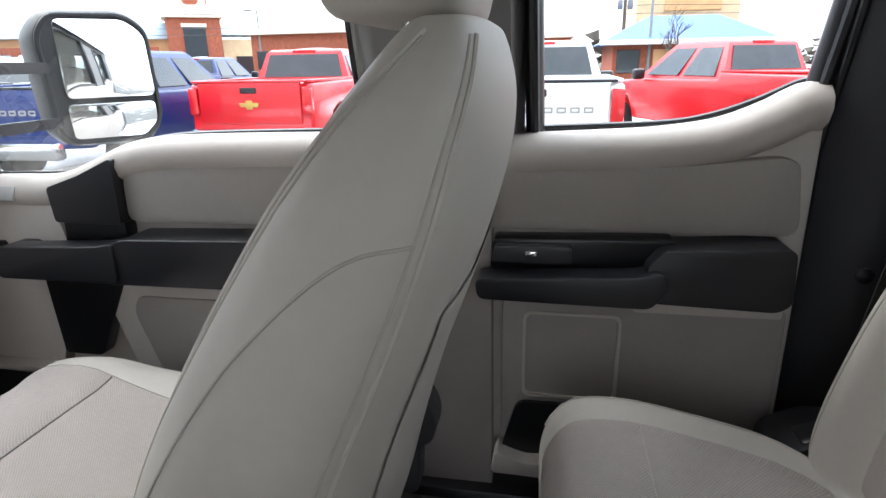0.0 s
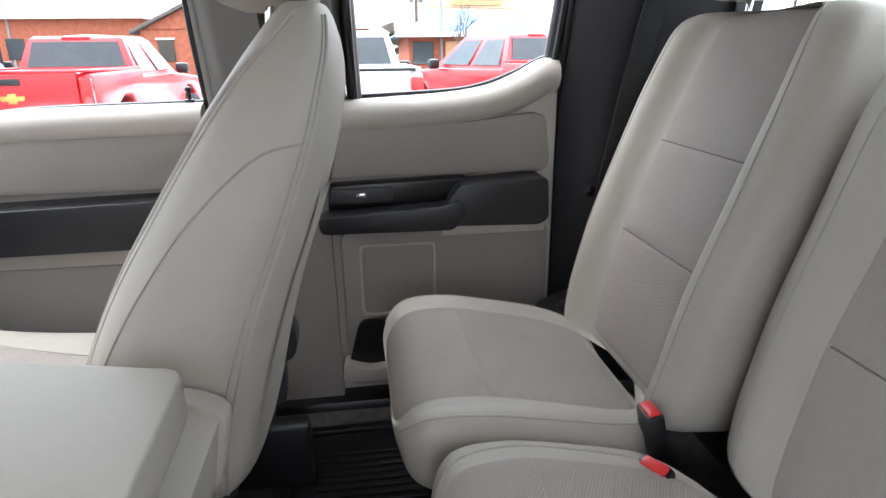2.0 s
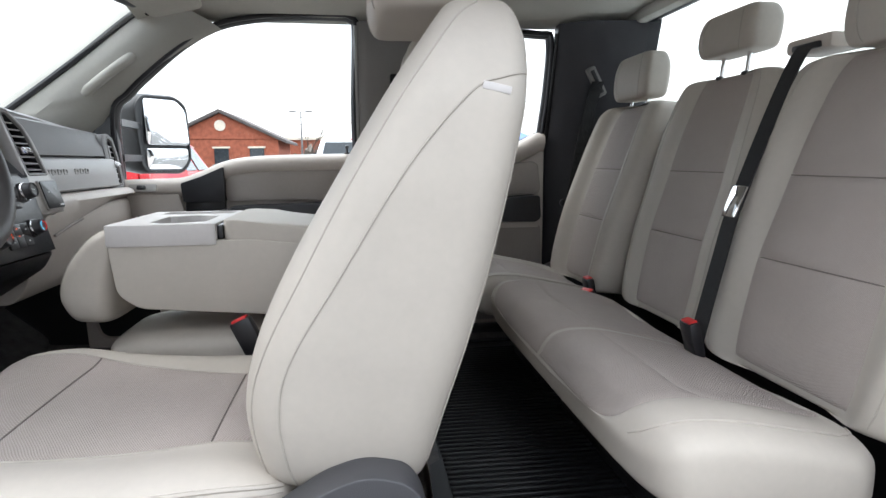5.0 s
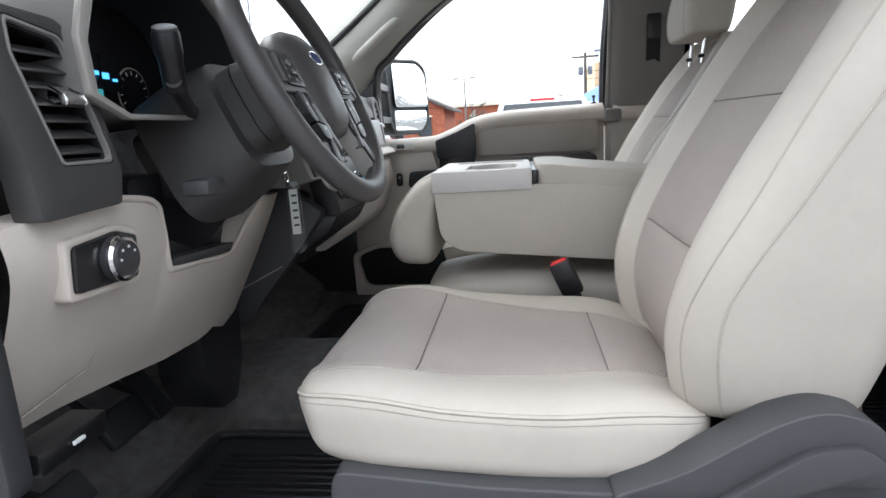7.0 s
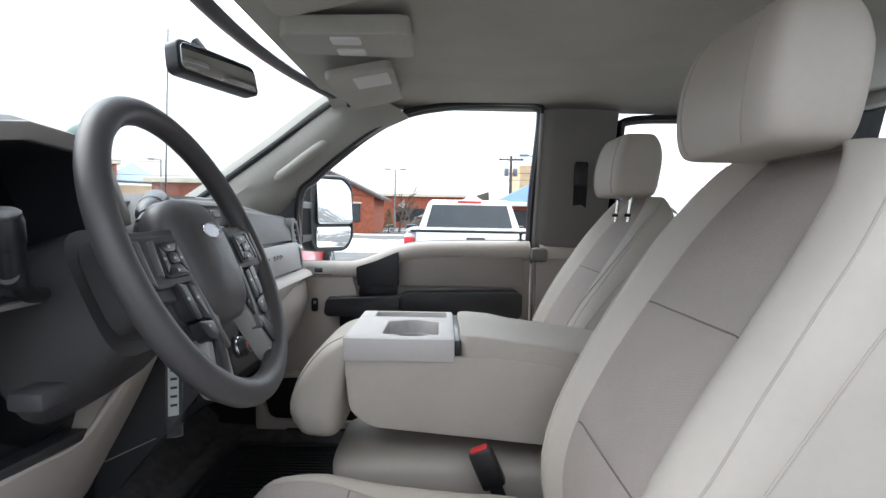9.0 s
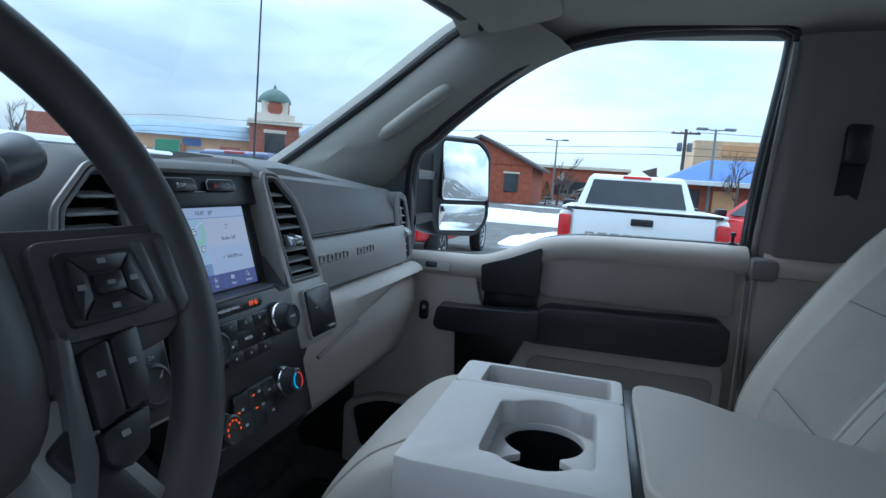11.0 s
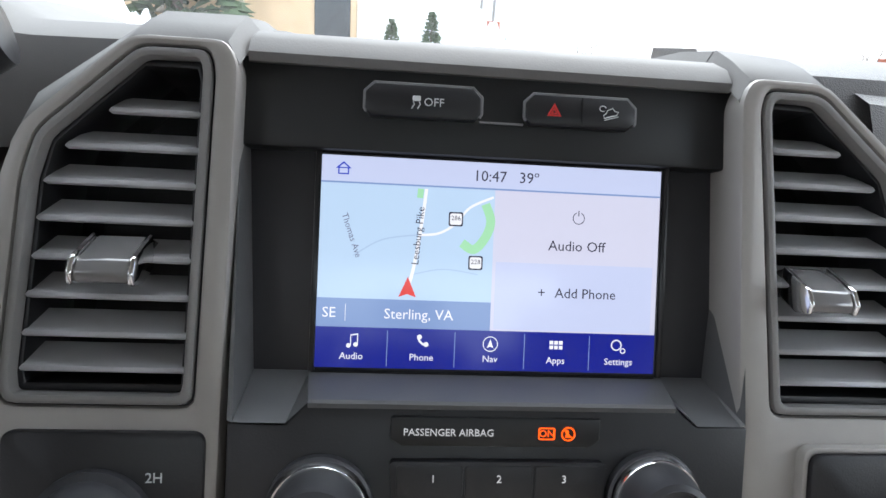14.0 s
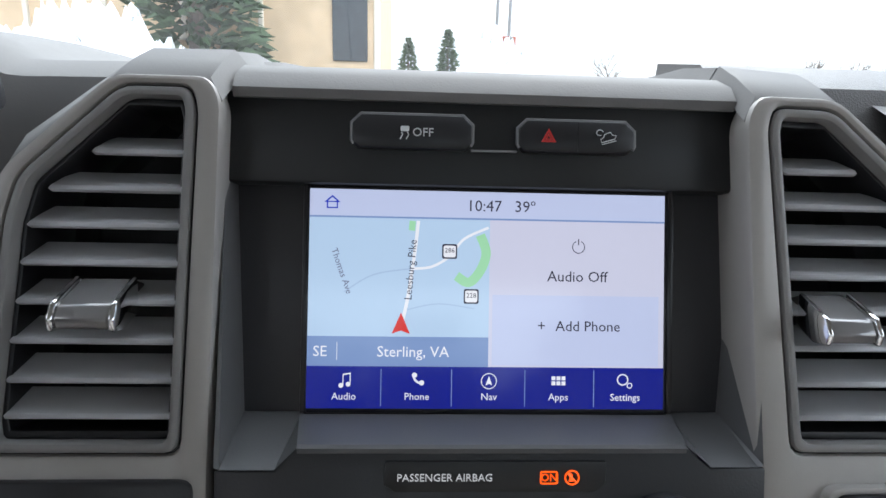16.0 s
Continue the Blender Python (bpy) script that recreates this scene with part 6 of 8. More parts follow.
arc_on(kp, "cold_mark", 0.057, -0.051, 0.0090, 0.0110, 100, 250, 0.0256, G_CYAN)
arc_on(kp, "hot_mark", 0.057, -0.051, 0.0090, 0.0110, -70, 80, 0.0256, G_HOT)
for i in range(7):
    arc_on(kf, "fan_mark", -0.083, -0.062, 0.0095, 0.0118, 200 - i * 33, 200 - i * 33 - 18, 0.0256, G_ORANGE)
cl = part("climate_panel", prism(rounded([(-0.052, -0.088), (0.036, -0.088), (0.036, -0.036), (-0.020, -0.036), (-0.052, -0.048)], 0.004), "z", -0.002, 0.0045, 0.001, frame_m=LM), M_FASCIA, low)
for x, z in ((-0.044, -0.056), (-0.012, -0.046), (-0.010, -0.062)):
    part("lamp", prism(rect(x - 0.002, z - 0.001, x + 0.002, z + 0.001), "z", 0.004, 0.0052, 0, frame_m=LM), G_ORANGE, cl, "glowing orange lamp")
for x, z, w_ in ((-0.036, -0.055, 0.005), (0.0, -0.045, 0.006), (0.022, -0.050, 0.006), (0.004, -0.062, 0.007), (-0.034, -0.074, 0.006), (0.022, -0.076, 0.006)):
    part("icon", prism(rect(x - w_ / 2, z - 0.0015, x + w_ / 2, z + 0.0015, 0.0006), "z", 0.004, 0.0050, 0, frame_m=LM), M_INK, cl)
for i in range(2):
    for j in range(3):
        part("climate_button", prism(rect(-0.050 + j * 0.0285, -0.087 + i * 0.0255, -0.0225 + j * 0.0285, -0.0625 + i * 0.0255 - (0.0 if i else 0), 0.0015), "z", 0.003, 0.0049, 0.0006, frame_m=LM), M_FASCIA, cl)
part("foot_panel", prism([(0.996, 1.290), (1.02, 1.25), (1.16, 1.16), (1.30, 1.16), (1.30, 1.30)], "x", -0.13, 0.13, 0.01), M_FASCIA, dash)

# passenger side
rows_f, rows_s = [], []
xs = np.linspace(0.222, 0.80, 24)
for x in xs:
    k = (x - 0.222) / 0.578
    brow = 1.618 - 0.028 * k
    rows_f.append([(x, 1.16, brow + 0.006), (x, 1.135, brow - 0.004), (x, 1.122, brow - 0.03), (x, 1.112, 1.545), (x, 1.108, 1.517), (x, 1.125, 1.512)])
    rows_s.append([(x, 1.12, 1.509), (x, 1.106, 1.5085), (x, 1.101, 1.504), (x, 1.094, 1.455), (x, 1.090, 1.420), (x, 1.095, 1.4145), (x, 1.12, 1.413)])
part("upper_glove_face", loft(rows_f, False, False), M_DASH, dash, "charcoal padded face above the split line")
gl = part("glove_panel", loft(rows_s, False, False), M_SATIN, dash, "satin grey bin door")
# Black block set behind the bin door; its colour stands for shade in the gaps.
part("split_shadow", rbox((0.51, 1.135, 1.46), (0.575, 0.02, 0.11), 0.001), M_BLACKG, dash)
# raised lettering becomes plain bars
for i in range(9):
    if i == 5:
        continue
    x = 0.295 + i * 0.0335
    bm = framed(rect(x, 1.463, x + 0.022, 1.479, 0.003), rect(x + 0.004, 1.467, x + 0.018, 1.475, 0.002), "y", 1.0945, 1.099, 0.0005)
    part("raised_bar", bm, M_SATIN, gl)
rows = []
for x in np.linspace(0.235, 0.86, 26):
    k = (x - 0.235) / 0.625
    zb = 1.300 + 0.085 * min(1, k * 1.25)
    rows.append([(x, 1.115, 1.4105), (x, 1.085, 1.4095), (x, 1.070, 1.402), (x, 1.062, 1.390), (x, 1.063 + 0.01 * k, (1.39 + zb) / 2 - 0.004), (x, 1.075, zb), (x, 1.11, zb - 0.015), (x, 1.15, zb - 0.03)])
part("ledge", loft(rows, False, False), M_TRIM, dash, "stone-grey ledge below the bin")
part("glove_box", prism(rounded([(1.085, 1.375), (1.078, 1.30), (1.115, 1.18), (1.15, 1.14), (1.30, 1.14), (1.30, 1.375)], 0.02), "x", 0.215, 0.86, 0.012, 3), M_TRIM, dash, "stone-grey lower glove box")
part("glove_handle", tube([(0.30, 1.075, 1.305), (0.375, 1.072, 1.322), (0.46, 1.072, 1.336)], 0.004, 8), M_TRIMD, dash)
part("knee_under", rbox((0.50, 1.35, 1.22), (0.72, 0.34, 0.2), 0.03), M_PANEL, dash)
YM = Matrix.Translation((0, 1.115, 1.48)) @ Matrix(((1, 0, 0), (0, 0.08, -0.997), (0, 0.997, 0.08))).to_4x4()
PR = Matrix.Translation((0.80, 0, 0))
pvo = [(-0.045, -0.100), (-0.060, 0.080), (-0.050, 0.108), (-0.010, 0.112), (0.030, 0.098), (0.055, 0.040), (0.072, -0.050), (0.060, -0.100)]
pvh = [(0.000, -0.058), (-0.022, 0.080), (-0.018, 0.094), (-0.010, 0.096), (0.014, 0.088), (0.036, 0.040), (0.050, -0.050), (0.046, -0.058)]
vent(dash, pvo, pvh, -0.03, 0.012, 26, "vent_column", [(-0.016 + 0.006 * i - 0.003 * i, 0.024 + 0.006 * i - 0.0022 * i, 0.072 - 0.0185 * i) for i in range(7)], [(0.012, 0.012, 0.022)], YM @ PR, M_DASH)

# driver side: outer vent, knee panel, cluster
dvo = [(-0.705, 1.395), (-0.695, 1.440), (-0.742, 1.585), (-0.765, 1.600), (-0.870, 1.605), (-0.872, 1.560), (-0.835, 1.440), (-0.830, 1.390)]
dvh = [(-0.714, 1.450), (-0.715, 1.460), (-0.758, 1.572), (-0.765, 1.580), (-0.828, 1.590), (-0.828, 1.560), (-0.790, 1.460), (-0.786, 1.450)]
DM = Matrix.Translation((0, 1.10, 0)) @ Matrix(((1, 0, 0), (0, 0, -1), (0, 1, 0))).to_4x4()
vent(dash, dvo, dvh, -0.02, 0.015, 26, "vent_column", [(-0.780 + 0.0038 * i * 1.2 - 0.042 + 0.0, -0.752 + 0.0056 * i, 1.566 - 0.0172 * i) for i in range(7)], [(-0.770, 1.522, 0.032)], DM, M_SHROUD, M_SHROUD)
part("end_cap", prism(rounded([(1.125, 1.10), (1.125, 1.58), (1.30, 1.60), (1.45, 1.50), (1.45, 1.10)], 0.03), "x", -0.895, -0.862, 0.008), M_PANEL, dash)
kn = [[(-0.865, 1.110, 1.388), (-0.865, 1.105, 1.33), (-0.865, 1.150, 1.22), (-0.865, 1.195, 1.145)],
      [(-0.74, 1.108, 1.398), (-0.74, 1.104, 1.33), (-0.74, 1.150, 1.22), (-0.74, 1.196, 1.140)],
      [(-0.66, 1.107, 1.400), (-0.66, 1.108, 1.32), (-0.66, 1.152, 1.21), (-0.66, 1.204, 1.128)],
      [(-0.60, 1.110, 1.380), (-0.60, 1.113, 1.31), (-0.60, 1.160, 1.20), (-0.60, 1.208, 1.120)],
      [(-0.585, 1.114, 1.355), (-0.585, 1.118, 1.30), (-0.585, 1.162, 1.195), (-0.585, 1.210, 1.117)],
      [(-0.577, 1.119, 1.285), (-0.577, 1.124, 1.270), (-0.577, 1.165, 1.19), (-0.577, 1.212, 1.115)],
      [(-0.488, 1.125, 1.271), (-0.488, 1.130, 1.258), (-0.488, 1.166, 1.19), (-0.488, 1.214, 1.103)],
      [(-0.375, 1.129, 1.262), (-0.375, 1.134, 1.250), (-0.375, 1.170, 1.18), (-0.375, 1.218, 1.095)],
      [(-0.345, 1.102, 1.315), (-0.345, 1.116, 1.285), (-0.345, 1.167, 1.19), (-0.345, 1.216, 1.098)],
      [(-0.325, 1.081, 1.352), (-0.325, 1.104, 1.300), (-0.326, 1.166, 1.193), (-0.324, 1.213, 1.105)],
      [(-0.310, 1.081, 1.354), (-0.312, 1.104, 1.302), (-0.314, 1.166, 1.194), (-0.316, 1.215, 1.102)],
      [(-0.170, 1.112, 1.350), (-0.170, 1.140, 1.290), (-0.165, 1.188, 1.200), (-0.200, 1.250, 1.062)]]
rows = []
for r in kn:
    pts = smoothline(r, 6)
    rows.append([p + Vector((0, 0.05, 0.004)) for p in pts[:1]] + pts + [p + Vector((0, 0.05, 0)) for p in pts[-1:]])
part("knee_panel", loft(rows, False, False), M_TRIM, dash, "stone-grey knee panel")
part("knee_rim", tube(smoothline([(-0.70, 1.109, 1.401), (-0.61, 1.109, 1.386), (-0.587, 1.115, 1.350), (-0.578, 1.120, 1.288), (-0.562, 1.123, 1.278), (-0.488, 1.126, 1.272), (-0.378, 1.130, 1.264), (-0.347, 1.103, 1.315), (-0.325, 1.082, 1.352)], 6), 0.005, 10), M_TRIM, dash)
part("console_cheek", prism(rounded([(1.10, 1.36), (1.02, 1.30), (1.10, 1.20), (1.22, 1.06), (1.34, 1.04), (1.34, 1.36)], 0.015), "x", -0.160, -0.125, 0.008), M_PANEL, dash, "dark side of the centre stack")
part("stack_seam", tube([(-0.1615, 1.125, 1.185), (-0.1615, 1.30, 1.10)], 0.0012, 6), M_GRAPH, dash)
hp = part("lamp_switch_panel", prism(rounded([(-0.797, 1.305), (-0.690, 1.300), (-0.682, 1.352), (-0.715, 1.362), (-0.790, 1.356)], 0.006), "y", 1.090, 1.12, 0.004), M_BLACKG, dash)
part("panel_rim", framed(rounded([(-0.806, 1.296), (-0.682, 1.291), (-0.673, 1.360), (-0.715, 1.371), (-0.799, 1.365)], 0.008), rounded([(-0.797, 1.305), (-0.690, 1.300), (-0.682, 1.352), (-0.715, 1.362), (-0.790, 1.356)], 0.006), "y", 1.094, 1.12, 0.003), M_TRIM, hp)
HK = Matrix.Translation((-0.728, 1.090, 1.331)) @ Matrix(((1, 0, 0), (0, 0, -1), (0, 1, 0))).to_4x4()
hk = part("lamp_knob", lathe([(0.0275, 0), (0.0275, 0.010), (0.022, 0.013), (0.021, 0.018), (0.0005, 0.018)], HK, 36), M_PANEL, hp)
part("knob_ring", lathe([(0.0275, 0.008), (0.0285, 0.012), (0.025, 0.015), (0.0222, 0.014)], HK, 36), M_CHROME, hk, "chrome knob ring")
for a in (30, 80, 130, 180):
    bm = rbox((0.014 * math.cos(radians(a)), 0.014 * math.sin(radians(a)), 0.0183), (0.004, 0.003, 0.0004), 0.0003, seg=1)
    bm.transform(HK)
    part("icon", bm, M_INK, hk)
part("fuse_cover", tube([(-0.835, 1.172, 1.165), (-0.715, 1.168, 1.182), (-0.69, 1.135, 1.255), (-0.70, 1.121, 1.285)], 0.0012, 6), M_TRIMD, dash)
rel = part("hood_release", rbox((-0.80, 1.15, 1.128), (0.11, 0.05, 0.03), 0.006), M_BLACKG, dash, "black release lever with a white symbol")
part("icon", rbox((-0.80, 1.122, 1.130), (0.018, 0.004, 0.005), 0.001), M_INK, rel)

# instrument cluster with its hood
hood_o = [(-0.69, 1.495), (-0.752, 1.52), (-0.756, 1.585), (-0.735, 1.640), (-0.665, 1.690), (-0.56, 1.705), (-0.455, 1.700), (-0.395, 1.665), (-0.350, 1.60), (-0.335, 1.52), (-0.36, 1.495)]
hood_i = [(-0.685, 1.502), (-0.738, 1.524), (-0.741, 1.580), (-0.722, 1.625), (-0.655, 1.670), (-0.56, 1.683), (-0.460, 1.678), (-0.408, 1.648), (-0.368, 1.59), (-0.352, 1.525), (-0.365, 1.502)]
rows_o = []
for y, k, dz in ((1.075, 1.0, 0), (1.09, 1.01, 0.004), (1.20, 1.0, 0.006), (1.34, 0.94, -0.006), (1.46, 0.85, -0.035)):
    rows_o.append([(-0.55 + (a + 0.55) * k, y, 1.50 + (b - 1.50) * k + dz) for a, b in hood_o])
hd = part("cluster_hood", loft(rows_o, True, False), M_DECK, dash, "grey instrument hood")
part("hood_rim", framed(hood_o, hood_i, "y", 1.066, 1.080, 0.004), M_GRAPH, hd)
rows_i = [[(-0.55 + (a + 0.55) * k, y, 1.58 + (b - 1.58) * k) for a, b in hood_i] for y, k in ((1.078, 1.0), (1.14, 0.97), (1.205, 0.90))]
part("hood_lining", loft(rows_i, True, False), M_PANEL, hd)
part("cluster_face", prism([(-0.55 + (a + 0.55) * 0.92, 1.58 + (b - 1.58) * 0.92) for a, b in hood_i], "y", 1.203, 1.213, 0), M_BLACKG, dash, "dark instrument face")
G_TEAL = glow("cluster_teal", rgb((60, 150, 160)), 0.35)
G_AZURE = glow("cluster_blue", rgb((70, 160, 240)), 0.9)
part("cluster_screen", prism(rect(-0.545, 1.545, -0.505, 1.60, 0.003), "y", 1.199, 1.2035, 0), M_BLACKG, hd)
for x, z, w_, h_ in ((-0.560, 1.570, 0.012, 0.006), (-0.540, 1.567, 0.014, 0.009), (-0.520, 1.562, 0.010, 0.004)):
    part("readout_bar", rbox((x, 1.198, z), (w_, 0.002, h_), 0.0006, seg=1), G_AZURE, hd, "glowing blue readout")
part("teal_patch", rbox((-0.575, 1.199, 1.530), (0.05, 0.002, 0.035), 0.002), G_TEAL, hd)
for gx_, gz_, gr in ((-0.475, 1.545, 0.040), (-0.65, 1.575, 0.055)):
    rows = []
    for i in range(33):
        a = 2 * math.pi * i / 32
        rows.append([(gx_ + gr * math.cos(a), 1.2015, gz_ + gr * math.sin(a)), (gx_ + (gr - 0.003) * math.cos(a), 1.2005, gz_ + (gr - 0.003) * math.sin(a))])
    g = part("gauge_ring", loft(rows, False, False), M_GRAPH, hd)
    for i in range(11):
        a = radians(210 - i * 24)
        bm = rbox((gx_ + (gr - 0.009) * math.cos(a), 1.2005, gz_ + (gr - 0.009) * math.sin(a)), (0.006, 0.001, 0.0016), 0.0002, pose(0, 0, 0, 0, -math.degrees(a), 0).to_3x3(), 1)
        part("tick", bm, M_INK, g)

# ---------- steering column and wheel ----------
WC = Vector((-0.442, 0.923, 1.553))
tilt = 24.5
WM = Matrix.Translation(WC) @ pose(0, 0, 0, 90 - tilt, 0, 0)
colm = thing("steering_column", (-0.42, 1.08, 1.45), "black steering column shroud with stalks", "steering column")


def wring(hx, hy, z, k=28, n=4.0, dx=0.0, dy=0.0):
    return [WM @ Vector((dx + hx * math.copysign(abs(math.cos(a)) ** (2 / n), math.cos(a)), dy + hy * math.copysign(abs(math.sin(a)) ** (2 / n), math.sin(a)), z)) for a in [2 * math.pi * i / k for i in range(k)]]


shr = part("shroud", loft([wring(0.058, 0.056, -0.035), wring(0.070, 0.064, -0.042), wring(0.078, 0.068, -0.085, dy=-0.003), wring(0.082, 0.070, -0.135, dy=-0.006), wring(0.082, 0.072, -0.20, dy=-0.012), wring(0.078, 0.070, -0.28, dy=-0.02)]), M_SHROUD, colm, "charcoal column shroud")
part("split_line", tube(wring(0.0785, 0.0685, -0.085, dy=-0.003), 0.0012, 6, True), M_BLACKG, shr)
part("column_collar", loft([wring(0.080, 0.070, -0.110, dy=-0.006), wring(0.096, 0.088, -0.114, dy=-0.006), wring(0.108, 0.102, -0.17, dy=-0.015), wring(0.112, 0.105, -0.24, dy=-0.025)]), M_SHROUD, colm)
part("lower_cover", prism(rounded([(-0.60, 1.42), (-0.28, 1.42), (-0.28, 1.25), (-0.60, 1.25)], 0.02), "y", 1.150, 1.26, 0.01), M_BLACK, colm)
part("pocket_lip", prism(rounded([(-0.562, 1.280), (-0.385, 1.268), (-0.372, 1.282), (-0.562, 1.294)], 0.004), "y", 1.122, 1.16, 0.004), M_PANEL, colm)
part("column_skirt", loft([[(-0.555, 1.125, 1.385), (-0.45, 1.06, 1.36), (-0.34, 1.095, 1.38)], [(-0.55, 1.145, 1.34), (-0.45, 1.105, 1.32), (-0.35, 1.13, 1.34)], [(-0.54, 1.165, 1.29), (-0.45, 1.15, 1.285), (-0.36, 1.16, 1.29)]], False, False), M_BLACKG, colm)
part("tilt_lever", rbox((-0.600, 1.035, 1.402), (0.05, 0.04, 0.022), 0.006), M_GRAPHD, colm, "grey tilt lever")
st = part("turn_stalk", tube(smoothline([(-0.53, 1.075, 1.505), (-0.60, 1.045, 1.515), (-0.655, 1.025, 1.540)], 6), 0.010, 14), M_BLACK, colm, "black turn-signal stalk")
part("stalk_grip", lathe([(0.011, 0), (0.0145, 0.006), (0.0148, 0.042), (0.0152, 0.044), (0.0165, 0.048), (0.0168, 0.070), (0.015, 0.076), (0.0005, 0.077)], Matrix.Translation((-0.640, 1.032, 1.528)) @ Vector((-0.36, -0.16, 1.0)).to_track_quat("Z", "Y").to_matrix().to_4x4(), 24), M_BLACK, st)
part("stalk_cap", lathe([(0.0150, 0.0765), (0.0150, 0.079), (0.012, 0.081), (0.0005, 0.081)], Matrix.Translation((-0.640, 1.032, 1.528)) @ Vector((-0.36, -0.16, 1.0)).to_track_quat("Z", "Y").to_matrix().to_4x4(), 24), M_GRAPHD, st)
sh_a, sh_b = Vector((-0.36, 1.045, 1.585)), Vector((-0.268, 1.074, 1.612))
shf = part("gear_lever", tube([sh_a, sh_a.lerp(sh_b, 0.5), sh_b], 0.010, 14), M_BLACK, colm, "black column gear lever")
q = (sh_b - sh_a).to_track_quat("Z", "Y").to_matrix().to_4x4()
part("lever_grip", lathe([(0.012, 0), (0.019, 0.012), (0.021, 0.03), (0.021, 0.095), (0.018, 0.104), (0.0005, 0.106)], Matrix.Translation(sh_a.lerp(sh_b, 0.42)) @ q, 22), M_BLACK, shf)
part("grip_band", lathe([(0.0215, 0.042), (0.0222, 0.044), (0.0222, 0.050), (0.0215, 0.052)], Matrix.Translation(sh_a.lerp(sh_b, 0.42)) @ q, 22), M_GRAPHD, shf)
part("grip_button", rbox(sh_a.lerp(sh_b, 0.62) + Vector((0, -0.02, 0.006)), (0.022, 0.006, 0.014), 0.003), M_GRAPHD, shf)

wheel = thing("steering_wheel", tuple(WC), "black leather steering wheel with button pads and an oval badge", "steering wheel")
R = 0.1995
circ = [WM @ Vector((R * math.cos(a), R * math.sin(a), 0)) for a in np.linspace(0, 2 * math.pi, 97)[:-1]]
part("rim", tube(circ, 0.0168, 16, True, 1.12), M_LEATHER, wheel, "black leather rim")
hubp = [wring(0.005, 0.005, 0.024, dy=-0.010), wring(0.045, 0.052, 0.022, dy=-0.010), wring(0.064, 0.076, 0.014, n=3.0, dy=-0.012), wring(0.076, 0.088, 0.002, n=3.0, dy=-0.013), wring(0.080, 0.092, -0.02, n=3.0, dy=-0.013), wring(0.07, 0.08, -0.035, dy=-0.012)]
hub = part("airbag_cover", loft(hubp), M_LEATHER, wheel, "black padded hub")
oval = [WM @ Vector((0.0255 * math.cos(a), 0.020 + 0.0105 * math.sin(a), 0.0222)) for a in np.linspace(0, 2 * math.pi, 37)[:-1]]
M_BADGE = mat("badge_blue", rgb((28, 52, 120)), 0.25, var=0.04, coat=0.5)
bd = part("badge", loft([oval, [p + (WM.to_3x3() @ Vector((0, 0, 0.0022))) for p in oval]]), M_BADGE, hub, "blue oval badge with a chrome edge")
part("badge_rim", tube([p + (WM.to_3x3() @ Vector((0, 0, 0.002))) for p in oval], 0.0011, 8, True), M_CHROME, bd)
M_BTN = mat("button_black", rgb((34, 34, 37)), 0.36, var=0.06)
